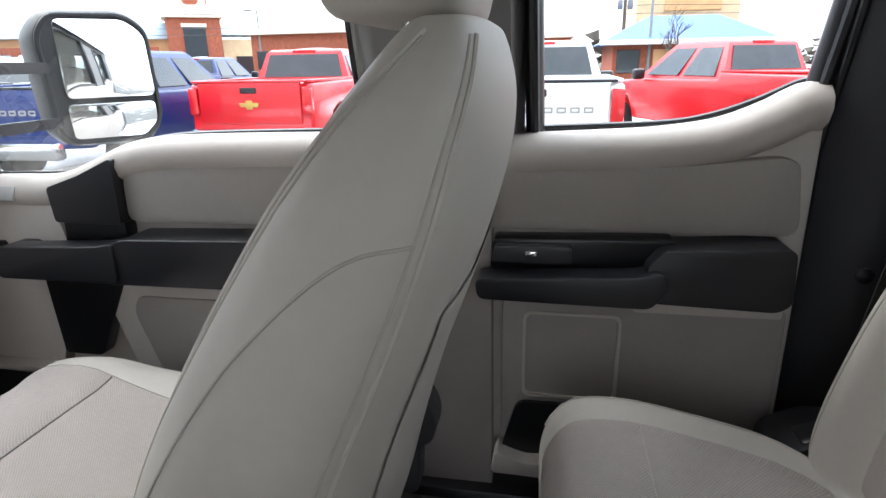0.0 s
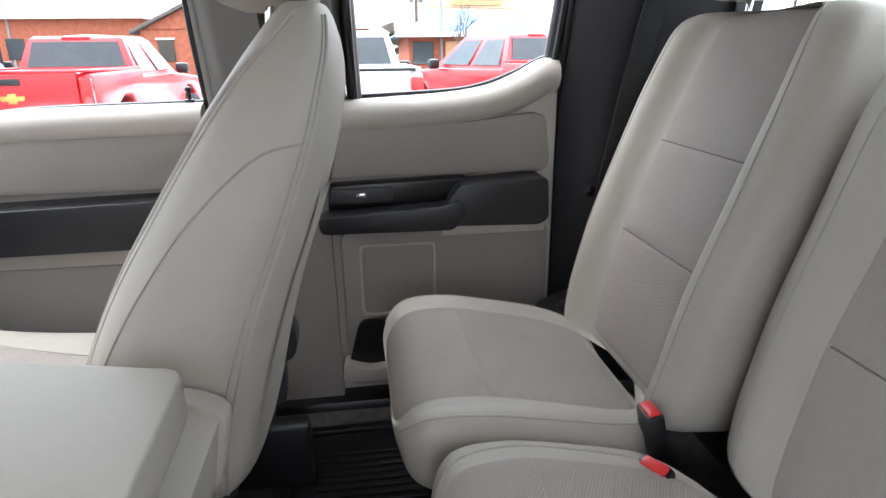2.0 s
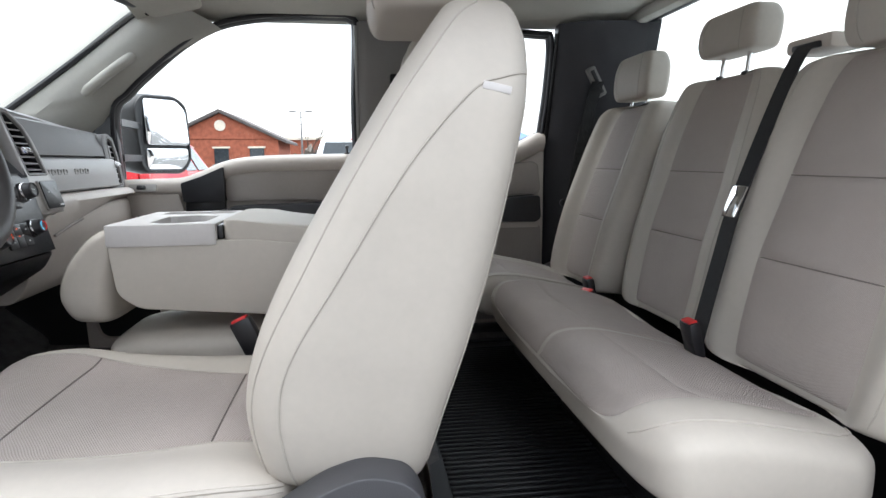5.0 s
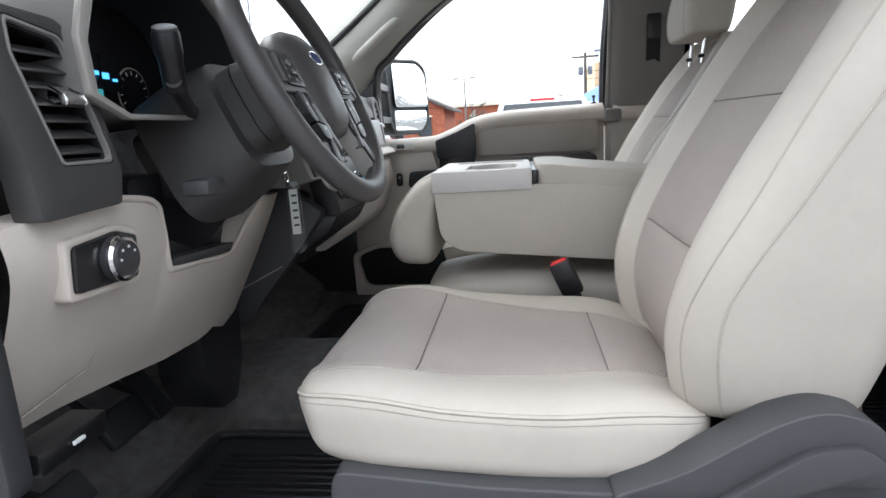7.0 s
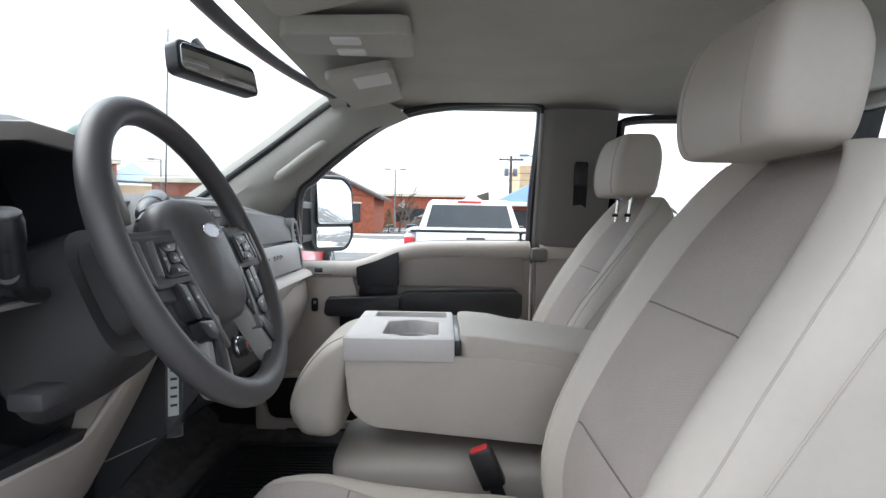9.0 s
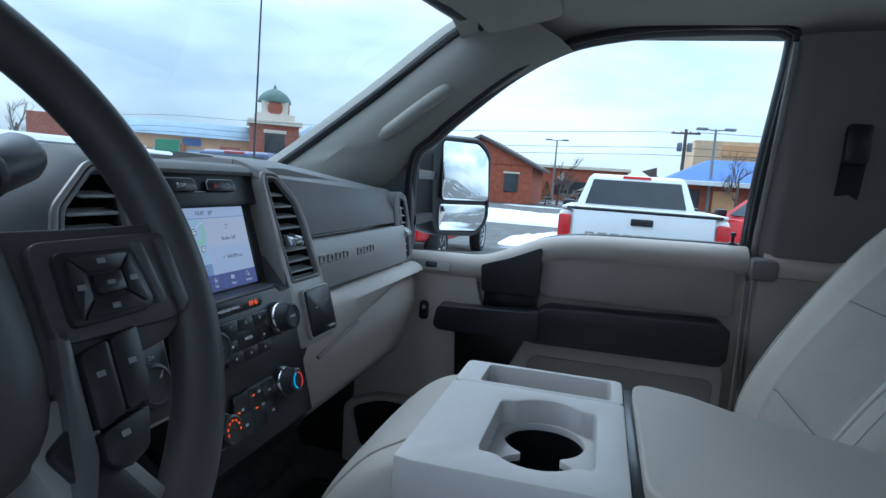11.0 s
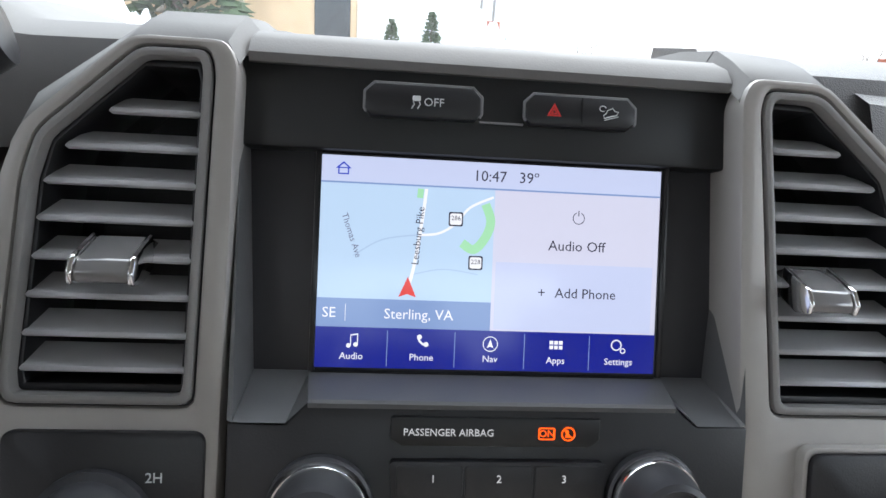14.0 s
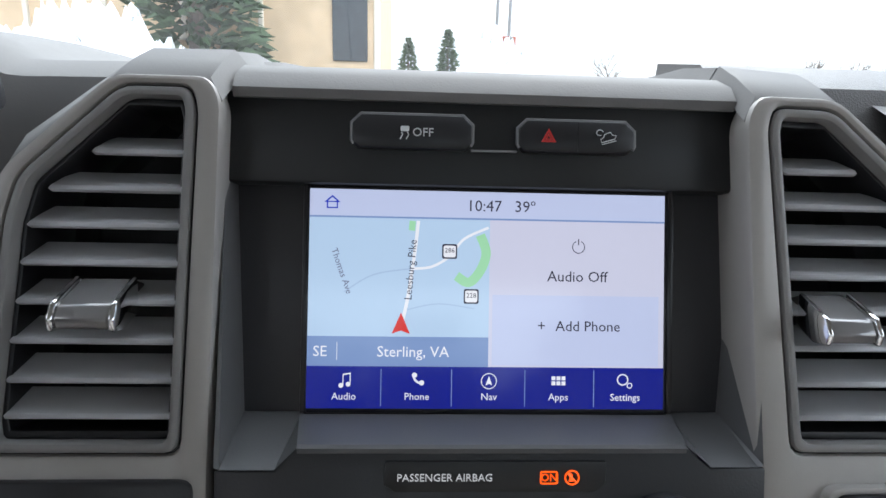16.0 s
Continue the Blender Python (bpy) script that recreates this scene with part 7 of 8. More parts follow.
for sg in (-1, 1):
    def wq(pts, lo, hi, r, drop=0.017):
        return prism([(sg * a, b - drop) for a, b in pts], "z", lo, hi, r, frame_m=WM)
    sp1 = part("side_spoke", wq(rounded([(0.055, -0.045), (0.060, 0.050), (0.130, 0.048), (0.194, 0.048), (0.196, -0.010), (0.165, -0.034)], 0.012), -0.020, 0.004, 0.006), M_LEATHER, wheel)
    part("spoke_face", wq(rounded([(0.078, -0.020), (0.080, 0.040), (0.186, 0.040), (0.190, -0.010), (0.170, -0.022)], 0.010), 0.002, 0.010, 0.003), M_LEATHER, sp1)
    pad = part("button_pad", wq(rounded([(0.088, -0.013), (0.090, 0.032), (0.146, 0.030), (0.152, -0.006), (0.144, -0.012)], 0.006), 0.008, 0.014, 0.002), M_BTN, sp1)
    part("centre_button", wq(rect(0.109, 0.003, 0.130, 0.016, 0.003), 0.012, 0.0172, 0.0012), M_BLACK, pad)
    for pts in ([(0.107, 0.018), (0.132, 0.018), (0.141, 0.027), (0.097, 0.028)], [(0.107, 0.001), (0.132, 0.001), (0.143, -0.009), (0.096, -0.010)], [(0.106, 0.002), (0.106, 0.017), (0.096, 0.027), (0.094, -0.009)], [(0.133, 0.002), (0.133, 0.017), (0.142, 0.026), (0.145, -0.007)]):
        part("way_button", wq(rounded(pts, 0.002), 0.012, 0.0155, 0.0010), M_BTN, pad)
    part("pad_trim", wq(rounded([(0.147, 0.033), (0.156, 0.032), (0.161, -0.008), (0.155, -0.010)], 0.002), 0.008, 0.0150, 0.0015), M_WTRIM, pad, "satin pad edge")
    part("spoke_trim", wq(rounded([(0.172, 0.034), (0.182, 0.034), (0.184, -0.012), (0.174, -0.020)], 0.003), 0.006, 0.0125, 0.0015), M_WTRIM, sp1, "satin bracket on the spoke")
    for a, b in ((0.119, 0.0235), (0.100, 0.009), (0.139, 0.010), (0.119, -0.005)):
        part("button_mark", wq(rect(a - 0.003, b - 0.0017, a + 0.003, b + 0.0017, 0.0006), 0.0152, 0.0159, 0), M_GRAPHL, pad)
    part("button_mark", wq(rect(0.1165, 0.008, 0.1225, 0.0105, 0.0006), 0.0170, 0.0175, 0), M_GRAPHL, pad)
    sp2 = part("lower_spoke", wq(rounded([(0.042, -0.075), (0.074, -0.060), (0.125, -0.145), (0.122, -0.170), (0.092, -0.182), (0.078, -0.170)], 0.010), -0.022, 0.004, 0.006, 0.0), M_SATIN, wheel, "satin grey lower spoke")
    part("spoke_insert", wq(rounded([(0.054, -0.088), (0.074, -0.078), (0.112, -0.146), (0.106, -0.160), (0.090, -0.158)], 0.006), 0.002, 0.008, 0.002, 0.0), M_BLACK, sp2, "dark spoke insert")
    part("side_trim", wq(rounded([(0.080, -0.028), (0.087, -0.028), (0.080, -0.100), (0.066, -0.130), (0.060, -0.126)], 0.002), -0.004, 0.010, 0.002, 0.0), M_WTRIM, wheel, "satin strip beside the hub")
    for nm_, pts in (("button_pad", [(0.088, -0.044), (0.108, -0.040), (0.104, -0.084), (0.084, -0.088)]), ("button_pad", [(0.110, -0.040), (0.132, -0.036), (0.128, -0.070), (0.122, -0.082), (0.106, -0.084)]), ("button_pad", [(0.084, -0.090), (0.121, -0.085), (0.112, -0.108), (0.094, -0.114), (0.082, -0.106)])):
        p2 = part(nm_, wq(rounded(pts, 0.004), -0.004, 0.012, 0.0018, 0.0), M_BTN, sp1)
        mx, my = sum(a for a, b in pts) / len(pts), sum(b for a, b in pts) / len(pts)
        part("button_mark", wq(rect(mx - 0.003, my + 0.004, mx + 0.003, my + 0.0075, 0.0006), 0.0116, 0.0124, 0, 0.0), M_GRAPHL, p2)
    part("pad_mount", wq(rounded([(0.072, -0.036), (0.128, -0.036), (0.124, -0.090), (0.078, -0.118)], 0.008), -0.02, -0.002, 0.003, 0.0), M_BLACK, sp1)

# key tag hanging from the ignition
tag = thing("key_tag", (-0.30, 1.02, 1.26), "clear plastic tag with a printed slip hanging from the column", "key tag")
part("sleeve", rbox((-0.315, 1.02, 1.315), (0.003, 0.026, 0.135), 0.001, pose(0, 0, 0, 0, 0, 35).to_3x3()), glass_mat("clear_sleeve", (0.8, 0.82, 0.83), 1.0), tag)
part("paper_slip", rbox((-0.315, 1.021, 1.325), (0.0012, 0.016, 0.085), 0.0003, pose(0, 0, 0, 0, 0, 35).to_3x3()), M_WHITE, tag, "white printed slip")
part("print_bar", join(*[rbox((-0.3165, 1.0195, 1.30 + 0.014 * i), (0.0008, 0.010, 0.004), 0.0002, pose(0, 0, 0, 0, 0, 35).to_3x3(), 1) for i in range(5)]), M_BLACK, tag)
part("ring", tube([(-0.315 + 0.008 * math.cos(a), 1.03, 1.390 + 0.010 * math.sin(a)) for a in np.linspace(0, 2 * math.pi, 17)[:-1]], 0.0012, 6, True), M_CHROME, tag)

# pedals and footwell covers
for nm, x, y, z, w_, h_ in (("brake_pedal", -0.43, 1.36, 0.955, 0.12, 0.07), ("accelerator_pedal", -0.27, 1.42, 0.94, 0.055, 0.13), ("parking_pedal", -0.64, 1.32, 0.93, 0.11, 0.06)):
    pd = thing(nm, (x, y + 0.05, z), "black rubber " + nm.replace("_", " ") + " on a steel arm", "pedal", "pedals")
    part("pad", rbox((x, y, z), (w_, 0.02, h_), 0.008, pose(0, 0, 0, -35, 0, 0).to_3x3()), M_RUBBER, pd)
    part("arm", tube(smoothline([(x, y + 0.01, z), (x, y + 0.10, z + 0.04), (x, y + 0.16, z + 0.2)], 4), 0.010, 8), M_BLACK, pd)
part("lower_stack_cover", prism(rounded([(-0.345, 1.14), (-0.17, 1.12), (-0.18, 0.99), (-0.225, 0.905), (-0.30, 0.915), (-0.33, 0.985)], 0.01), "y", 1.235, 1.34, 0.01), M_BLACK, dash)
part("tunnel_pad", prism(rounded([(-0.17, 0.80), (0.22, 0.80), (0.18, 0.90), (-0.12, 0.90)], 0.03), "y", 0.95, 1.40, 0.01), M_CARPET, floor)

# mirrors, visors, overhead
rm = thing("rear_view_mirror", (0.05, 1.06, 1.90), "black rear-view mirror under the windscreen top", "mirror")
RMM = Matrix.Translation((0.03, 1.075, 1.905)) @ pose(0, 0, 0, 0, 0, -17) @ pose(0, 0, 0, 80, 0, 0)
part("housing", prism(rounded([(-0.13, -0.032), (0.13, -0.032), (0.125, 0.036), (-0.125, 0.036)], 0.02, 5), "z", -0.03, 0.0, 0.010, 3, frame_m=RMM), M_BLACK, rm)
part("mirror_glass", prism(rounded([(-0.121, -0.025), (0.121, -0.025), (0.117, 0.029), (-0.117, 0.029)], 0.016, 5), "z", 0.0, 0.0025, 0.001, frame_m=RMM), M_MIRROR, rm, "silvered mirror glass")
part("arm", tube([(0.03, 1.09, 1.915), (0.03, 1.13, 1.965)], 0.010, 10), M_BLACK, rm)
for sx, cxv in ((1, 0.42), (-1, -0.42)):
    vs_ = thing("sun_visor", (cxv, 0.80, 1.93), "grey cloth sun visor folded up with a white warning label" if sx > 0 else "grey cloth sun visor folded up", "sun visor", "sun visors")
    VM = Matrix.Translation((cxv, 0.82, 1.958)) @ pose(0, 0, 0, -11, 0, 0)
    part("visor_board", prism(rounded([(-0.21, -0.09), (0.19, -0.09), (0.21, 0.07), (-0.21, 0.08)], 0.035, 5), "z", -0.012, 0.010, 0.008, 3, frame_m=VM), M_HEAD, vs_)
    if sx > 0:
        part("warning_label", prism(rect(-0.17, -0.075, -0.05, 0.015, 0.004), "z", -0.0135, -0.0115, 0, frame_m=VM), M_WHITE, vs_, "white warning label")
    part("pivot", tube([(cxv + sx * 0.20, 0.90, 1.945), (cxv + sx * 0.24, 0.91, 1.965)], 0.007, 8), M_BLACK, vs_)
oc = thing("overhead_console", (0.0, 0.80, 1.93), "grey overhead console with map lamps", "overhead console")
part("housing", prism(rounded([(-0.09, -0.13), (0.09, -0.13), (0.07, 0.13), (-0.07, 0.13)], 0.03, 5), "z", 1.952, 1.99, 0.012, 3, frame_m=Matrix.Translation((0.0, 0.80, 0))), M_HEAD, oc)
for sg in (-1, 1):
    part("lamp_lens", prism(rect(sg * 0.04 - 0.022, -0.03, sg * 0.04 + 0.022, 0.03, 0.008), "z", 1.948, 1.954, 0.002, frame_m=Matrix.Translation((0.0, 0.80, 0))), M_WHITE, oc)

# towing mirror outside the passenger door
tmr = thing("door_mirror", (1.22, 1.08, 1.42), "large black telescopic towing mirror with two glasses", "mirror", "door mirrors")
TM = Matrix.Translation((1.275, 1.085, 1.60)) @ pose(0, 0, 0, 0, 0, -33) @ pose(0, 0, 0, 90, 0, 0)
shell_pts = rounded([(-0.095, -0.150), (0.095, -0.155), (0.140, -0.10), (0.130, 0.135), (0.075, 0.175), (-0.105, 0.170), (-0.140, 0.12), (-0.125, -0.12)], 0.03, 5)
rows = []
for z, k in ((0.012, 0.97), (0.0, 1.0), (-0.06, 1.0), (-0.12, 0.96), (-0.165, 0.84), (-0.19, 0.55)):
    rows.append([TM @ Vector((a * k, b * k, z)) for a, b in shell_pts])
part("housing", loft(rows), M_RUBBER, tmr)
part("main_glass", prism(rounded([(-0.092, -0.035), (0.118, -0.035), (0.115, 0.120), (0.070, 0.152), (-0.090, 0.150)], 0.018, 5), "z", 0.018, 0.024, 0.001, frame_m=TM @ pose(0, 0, 0, -4, 0, 0)), M_MIRROR, tmr, "flat mirror glass")
part("blind_spot_glass", prism(rounded([(-0.088, -0.132), (0.080, -0.135), (0.118, -0.10), (0.118, -0.048), (-0.092, -0.048)], 0.014, 5), "z", 0.010, 0.016, 0.001, frame_m=TM), M_MIRROR, tmr, "lower convex mirror glass")
part("glass_rim", framed([(a * 0.96, b * 0.965) for a, b in shell_pts], [(a * 0.88, b * 0.91) for a, b in shell_pts], "z", 0.006, 0.018, 0.002, TM), M_BLACKG, tmr)
for z in (1.640, 1.512):
    part("arm", loft([[(0.95, 1.12, z - 0.013), (0.95, 1.155, z - 0.011), (0.95, 1.155, z + 0.011), (0.95, 1.12, z + 0.013)], [(1.22, 1.135, z - 0.012), (1.22, 1.165, z - 0.010), (1.22, 1.165, z + 0.010), (1.22, 1.135, z + 0.012)]]), M_BLACK, tmr, "black mirror arm")

an = thing("antenna", (0.90, 1.62, 1.20), "thin black radio mast on the passenger-side wing", "antenna")
part("mast", tube([(0.90, 1.615, 1.20), (0.885, 1.585, 2.25)], [0.0035, 0.0022], 8), M_BLACK, an)
part("mast_base", lathe([(0.014, 0), (0.012, 0.02), (0.005, 0.05), (0.001, 0.052)], Matrix.Translation((0.90, 1.615, 1.19)), 14), M_BLACK, an)


# ---------- outside: the lot ----------
def mask_mat(name, a, b, scale, lo, hi, ra=0.8, rb=0.6, bump=0.3, bscale=30.0):
    """Two surfaces mixed by a noise mask."""
    m = mat(name, a, ra, var=0.25, vscale=2.0, bump=bump, bscale=bscale)
    n, l = m.node_tree.nodes, m.node_tree.links
    p = n["Principled BSDF"]
    src = p.inputs["Base Color"].links[0].from_socket
    tc = n.new("ShaderNodeTexCoord")
    t = n.new("ShaderNodeTexNoise")
    t.inputs["Scale"].default_value, t.inputs["Detail"].default_value = scale, 8
    l.new(tc.outputs["Object"], t.inputs["Vector"])
    r = n.new("ShaderNodeValToRGB")
    r.color_ramp.elements[0].position, r.color_ramp.elements[1].position = lo, hi
    l.new(t.outputs["Fac"], r.inputs[0])
    x = n.new("ShaderNodeMixRGB")
    l.new(r.outputs[0], x.inputs[0])
    l.new(src, x.inputs[1])
    x.inputs[2].default_value = b if len(b) == 4 else (*b, 1)
    l.new(x.outputs[0], p.inputs["Base Color"])
    return m


M_LOT = mask_mat("salted_asphalt", (0.10, 0.097, 0.093, 1), (0.80, 0.82, 0.85, 1), 0.11, 0.57, 0.66, 0.85)
M_SNOW = mat("packed_snow", (0.80, 0.82, 0.85, 1), 0.7, var=0.06, vscale=3, bump=0.5, bscale=18)
M_BRICK = mat("red_brick_wall", rgb((158, 88, 66)), 0.85, var=0.2, vscale=3, bump=0.3, bscale=20)
M_TAN = mat("tan_stucco", rgb((214, 186, 152)), 0.85, var=0.08, vscale=1.2, bump=0.2, bscale=30)
M_ORANGE = mat("ochre_stucco", rgb((214, 166, 122)), 0.85, var=0.08, vscale=1.0)
M_CREAM = mat("cream_trim", rgb((222, 212, 196)), 0.8, var=0.05, vscale=2)
M_TEALR = mat("pale_metal_roof", rgb((150, 170, 186)), 0.5, var=0.08, vscale=0.6, metal=0.2)
M_BLUER = mat("blue_metal_roof", rgb((56, 98, 162)), 0.5, var=0.08, vscale=1.0)
M_GREENR = mat("verdigris_dome", rgb((84, 112, 104)), 0.6, var=0.1, vscale=2)
M_SHINGLE = mat("grey_shingles", rgb((92, 86, 84)), 0.9, var=0.15, vscale=3, bump=0.4, bscale=12)
M_WINB = mat("dark_window", rgb((44, 50, 56)), 0.12, var=0.2, coat=0.4)
M_BARK = mat("grey_bark", rgb((96, 86, 78)), 0.9, var=0.2, vscale=8, bump=0.5, bscale=60)
M_NEEDLE = mat("dark_needles", rgb((58, 78, 50)), 0.85, var=0.35, vscale=6)
M_STEEL = mat("galvanised_steel", rgb((140, 142, 144)), 0.5, metal=0.6, var=0.08)
M_TYRE = mat("tyre_rubber", rgb((28, 28, 29)), 0.85, var=0.2, bump=0.3, bscale=60)
M_RIM = mat("alloy_rim", rgb((176, 178, 180)), 0.3, metal=0.8, var=0.06)
M_LAMPR = mat("red_lamp_lens", rgb((190, 18, 26)), 0.2, var=0.1, coat=0.6)
M_BUMP = mat("bumper_chrome", (0.72, 0.73, 0.74, 1), 0.16, metal=1.0, var=0.05)
M_GOLD = mat("dull_gold", rgb((176, 146, 72)), 0.35, var=0.05)
M_YEL = mat("yellow_sign", rgb((232, 184, 48)), 0.6, var=0.05)
M_GRN = mat("green_sign", rgb((36, 128, 92)), 0.6, var=0.05)

bm = bmesh.new()
k = 60
vs = {}
for i in range(k + 1):
    for j in range(k + 1):
        u, v = (i / k * 2 - 1), (j / k * 2 - 1)
        x, y = 700 * math.copysign(abs(u) ** 2.5, u), 700 * math.copysign(abs(v) ** 2.5, v)
        vs[i, j] = bm.verts.new((x, y, 0.012 * math.sin(x * 0.13) * math.cos(y * 0.17)))
for i in range(k):
    for j in range(k):
        bm.faces.new((vs[i, j], vs[i + 1, j], vs[i + 1, j + 1], vs[i, j + 1]))
tagged(part("ground", bm, M_LOT, None, at=(0, 0, 0)), "grey asphalt car lot with patches of snow", "ground", kind="structure")


def snow_bank(x, y, lx, ly, h, seed, label="white heap of ploughed snow"):
    g = random.Random(seed)
    o = Vector((g.uniform(0, 50), g.uniform(0, 50), 0))
    rows = []
    n = 44
    for i in range(n + 1):
        row = []
        for j in range(n + 1):
            u, v = i / n * 2 - 1, j / n * 2 - 1
            e = max(0, 1 - u * u) ** 0.6 * max(0, 1 - v * v) ** 0.6
            p = Vector((u * lx, v * ly, 0)) * 1.6 + o
            z = h * e * (0.80 + 0.30 * noise.noise(p * 0.9) + 0.22 * noise.noise(p * 3.1) + 0.10 * noise.noise(p * 9))
            row.append((x + u * lx, y + v * ly, max(-0.02, z) - 0.02))
        rows.append(row)
    tagged(part("snow_heap", loft(rows, False, False), M_SNOW, None), label, "snow", "snow heaps")


snow_bank(-9.3, 19.0, 3.6, 2.6, 3.9, 1)
snow_bank(2.6, 19.5, 2.0, 1.5, 3.6, 2)
snow_bank(16.5, -0.6, 1.6, 4.0, 0.55, 3)
snow_bank(26.0, 3.0, 2.0, 18.0, 0.6, 4)
snow_bank(22.0, 17.0, 10.0, 2.5, 0.9, 5)
snow_bank(4.2, 4.2, 1.6, 2.2, 0.35, 6)
snow_bank(9.5, 9.2, 2.6, 0.9, 0.5, 7)
for i in range(9):
    tagged(part("parking_line", rbox((9.6, -7.2 + 2.85 * i, 0.016), (5.2, 0.1, 0.006), 0.001, seg=1), M_CREAM, None), "worn white parking bay line", "marking", "bay lines", "structure")


# ---------- vehicles ----------
def paint(name, col):
    return mat(name, col, 0.32, var=0.05, vscale=2.5, coat=0.35, bump=0.0)


def pickup(label, x, y, heading, body_m, style="pickup", glass=None, snow=True, badge="bars"):
    """A full-size pickup, its tail at (x, y), its nose towards heading (degrees from +x, anticlockwise)."""
    car = thing("pickup_truck" if style == "pickup" else "suv", (x, y, 0), label, "pickup truck" if style == "pickup" else "car", "parked vehicles")
    W = Matrix.Translation((x, y, 0)) @ Matrix.Rotation(radians(heading), 4, "Z")

    def put(name, b, m, parent=car, lab=""):
        b.transform(W)
        return part(name, b, m, parent, lab)
    hw = 0.99
    low = [(0.0, 0.62), (0.02, 1.10), (0.05, 1.38), (2.05, 1.40), (2.10, 1.28), (4.30, 1.26), (4.45, 1.24), (5.70, 1.14), (5.82, 1.0), (5.84, 0.62), (5.40, 0.52), (5.32, 0.80), (5.06, 0.98), (4.80, 1.0), (4.55, 0.90), (4.40, 0.62), (4.36, 0.48), (1.72, 0.48), (1.66, 0.78), (1.42, 0.98), (1.15, 1.0), (0.90, 0.90), (0.74, 0.62), (0.55, 0.56)]
    if style != "pickup":
        low = [(a, b if b < 1.3 else 1.2) for a, b in low]
    body = put("body", prism([(a, b) for a, b in low], "y", -hw, hw, 0.06, 3), body_m)
    cab_x = (2.02, 2.20, 3.55, 4.35) if style == "pickup" else (0.10, 0.45, 3.3, 4.25)
    top = 1.90 if style == "pickup" else 1.93
    zb = 1.24

    def cab_ring(xx, z, w_):
        return (xx, w_, z)
    base = [(cab_x[0], -0.93), (cab_x[3], -0.90), (cab_x[3], 0.90), (cab_x[0], 0.93)]
    roof = [(cab_x[1], -0.72), (cab_x[2], -0.70), (cab_x[2], 0.70), (cab_x[1], 0.72)]
    bmc = loft([[(a, b, zb) for a, b in base], [(a, b, top - 0.06) for a, b in roof], [(a + (0.08 if i in (0, 3) else -0.08), b * 0.9, top) for i, (a, b) in enumerate(roof)]])
    bevel(bmc, 0.05, 3, 15)
    put("cab", bmc, body_m)
    g = glass or M_WINB

    def face_quad(p0, p1, p2, p3, inset, outn, name, m_, par=car, lab=""):
        ps = [Vector(p) for p in (p0, p1, p2, p3)]
        c = sum(ps, Vector()) / 4
        qs = [c + (p - c) * inset + Vector(outn) * 0.012 for p in ps]
        b = loft([[q - Vector(outn) * 0.02 for q in qs], qs])
        return put(name, b, m_, par, lab)
    rear = ((cab_x[0], -0.93, zb), (cab_x[0], 0.93, zb), (cab_x[1], 0.72, top - 0.06), (cab_x[1], -0.72, top - 0.06))
    if style == "pickup":
        rear = ((cab_x[0] + 0.05, -0.83, 1.40), (cab_x[0] + 0.05, 0.83, 1.40), (cab_x[1] - 0.01, 0.72, top - 0.07), (cab_x[1] - 0.01, -0.72, top - 0.07))
    face_quad(*rear, 0.90, (-1, 0, 0.2), "rear_window", g)
    for sy in (-1, 1):
        mid = (cab_x[0] + cab_x[3]) / 2 - 0.1
        tm_ = (cab_x[1] + cab_x[2]) / 2 - 0.05
        face_quad((cab_x[0] + 0.18, sy * 0.925, zb + 0.06), (mid, sy * 0.915, zb + 0.06), (tm_, sy * 0.712, top - 0.09), (cab_x[1] + 0.06, sy * 0.72, top - 0.09), 0.90, (0, sy, 0.3), "side_window", g)
        face_quad((mid + 0.06, sy * 0.915, zb + 0.06), (cab_x[3] - 0.22, sy * 0.90, zb + 0.06), (cab_x[2] - 0.06, sy * 0.70, top - 0.09), (tm_ + 0.06, sy * 0.712, top - 0.09), 0.90, (0, sy, 0.3), "side_window", g)
        put("door_mirror", rbox((cab_x[3] - 0.28, sy * 1.10, 1.34), (0.14, 0.24, 0.20), 0.05), M_BLACK)
        put("tail_lamp", rbox((0.02, sy * 0.915, 1.12), (0.10, 0.15, 0.40), 0.025), M_LAMPR, car, "red tail lamp")
        for wx in (1.22, 4.86):
            wm = Matrix.Translation((wx, sy * 0.86, 0.40)) @ pose(0, 0, 0, -90 * sy, 0, 0)
            wh = put("wheel", lathe([(0.22, 0.0), (0.30, -0.02), (0.385, 0.0), (0.405, 0.05), (0.405, 0.19), (0.385, 0.235), (0.30, 0.245), (0.27, 0.215)], wm, 32), M_TYRE)
            put("rim", lathe([(0.28, 0.20), (0.275, 0.232), (0.25, 0.225), (0.235, 0.17), (0.09, 0.19), (0.07, 0.215), (0.001, 0.215)], wm, 32), M_RIM, wh, "alloy rim")
            for q in range(6):
                a = 2 * math.pi * q / 6
                b = rbox((0, 0, 0), (0.17, 0.05, 0.03), 0.012)
                b.transform(wm @ Matrix.Rotation(a, 4, "Z") @ Matrix.Translation((0.155, 0, 0.205)))
                put("spoke", b, M_RIM, wh)
    face_quad((cab_x[3] - 0.02, 0.84, zb + 0.05), (cab_x[3] - 0.02, -0.84, zb + 0.05), (cab_x[2] + 0.02, -0.68, top - 0.08), (cab_x[2] + 0.02, 0.68, top - 0.08), 0.92, (1, 0, 0.6), "windscreen", g)
    put("rear_bumper", rbox((-0.06, 0, 0.60), (0.20, 1.92, 0.24), 0.05), M_BUMP, car, "chrome rear bumper")
    put("front_bumper", rbox((5.82, 0, 0.60), (0.16, 1.94, 0.30), 0.05), M_BUMP)
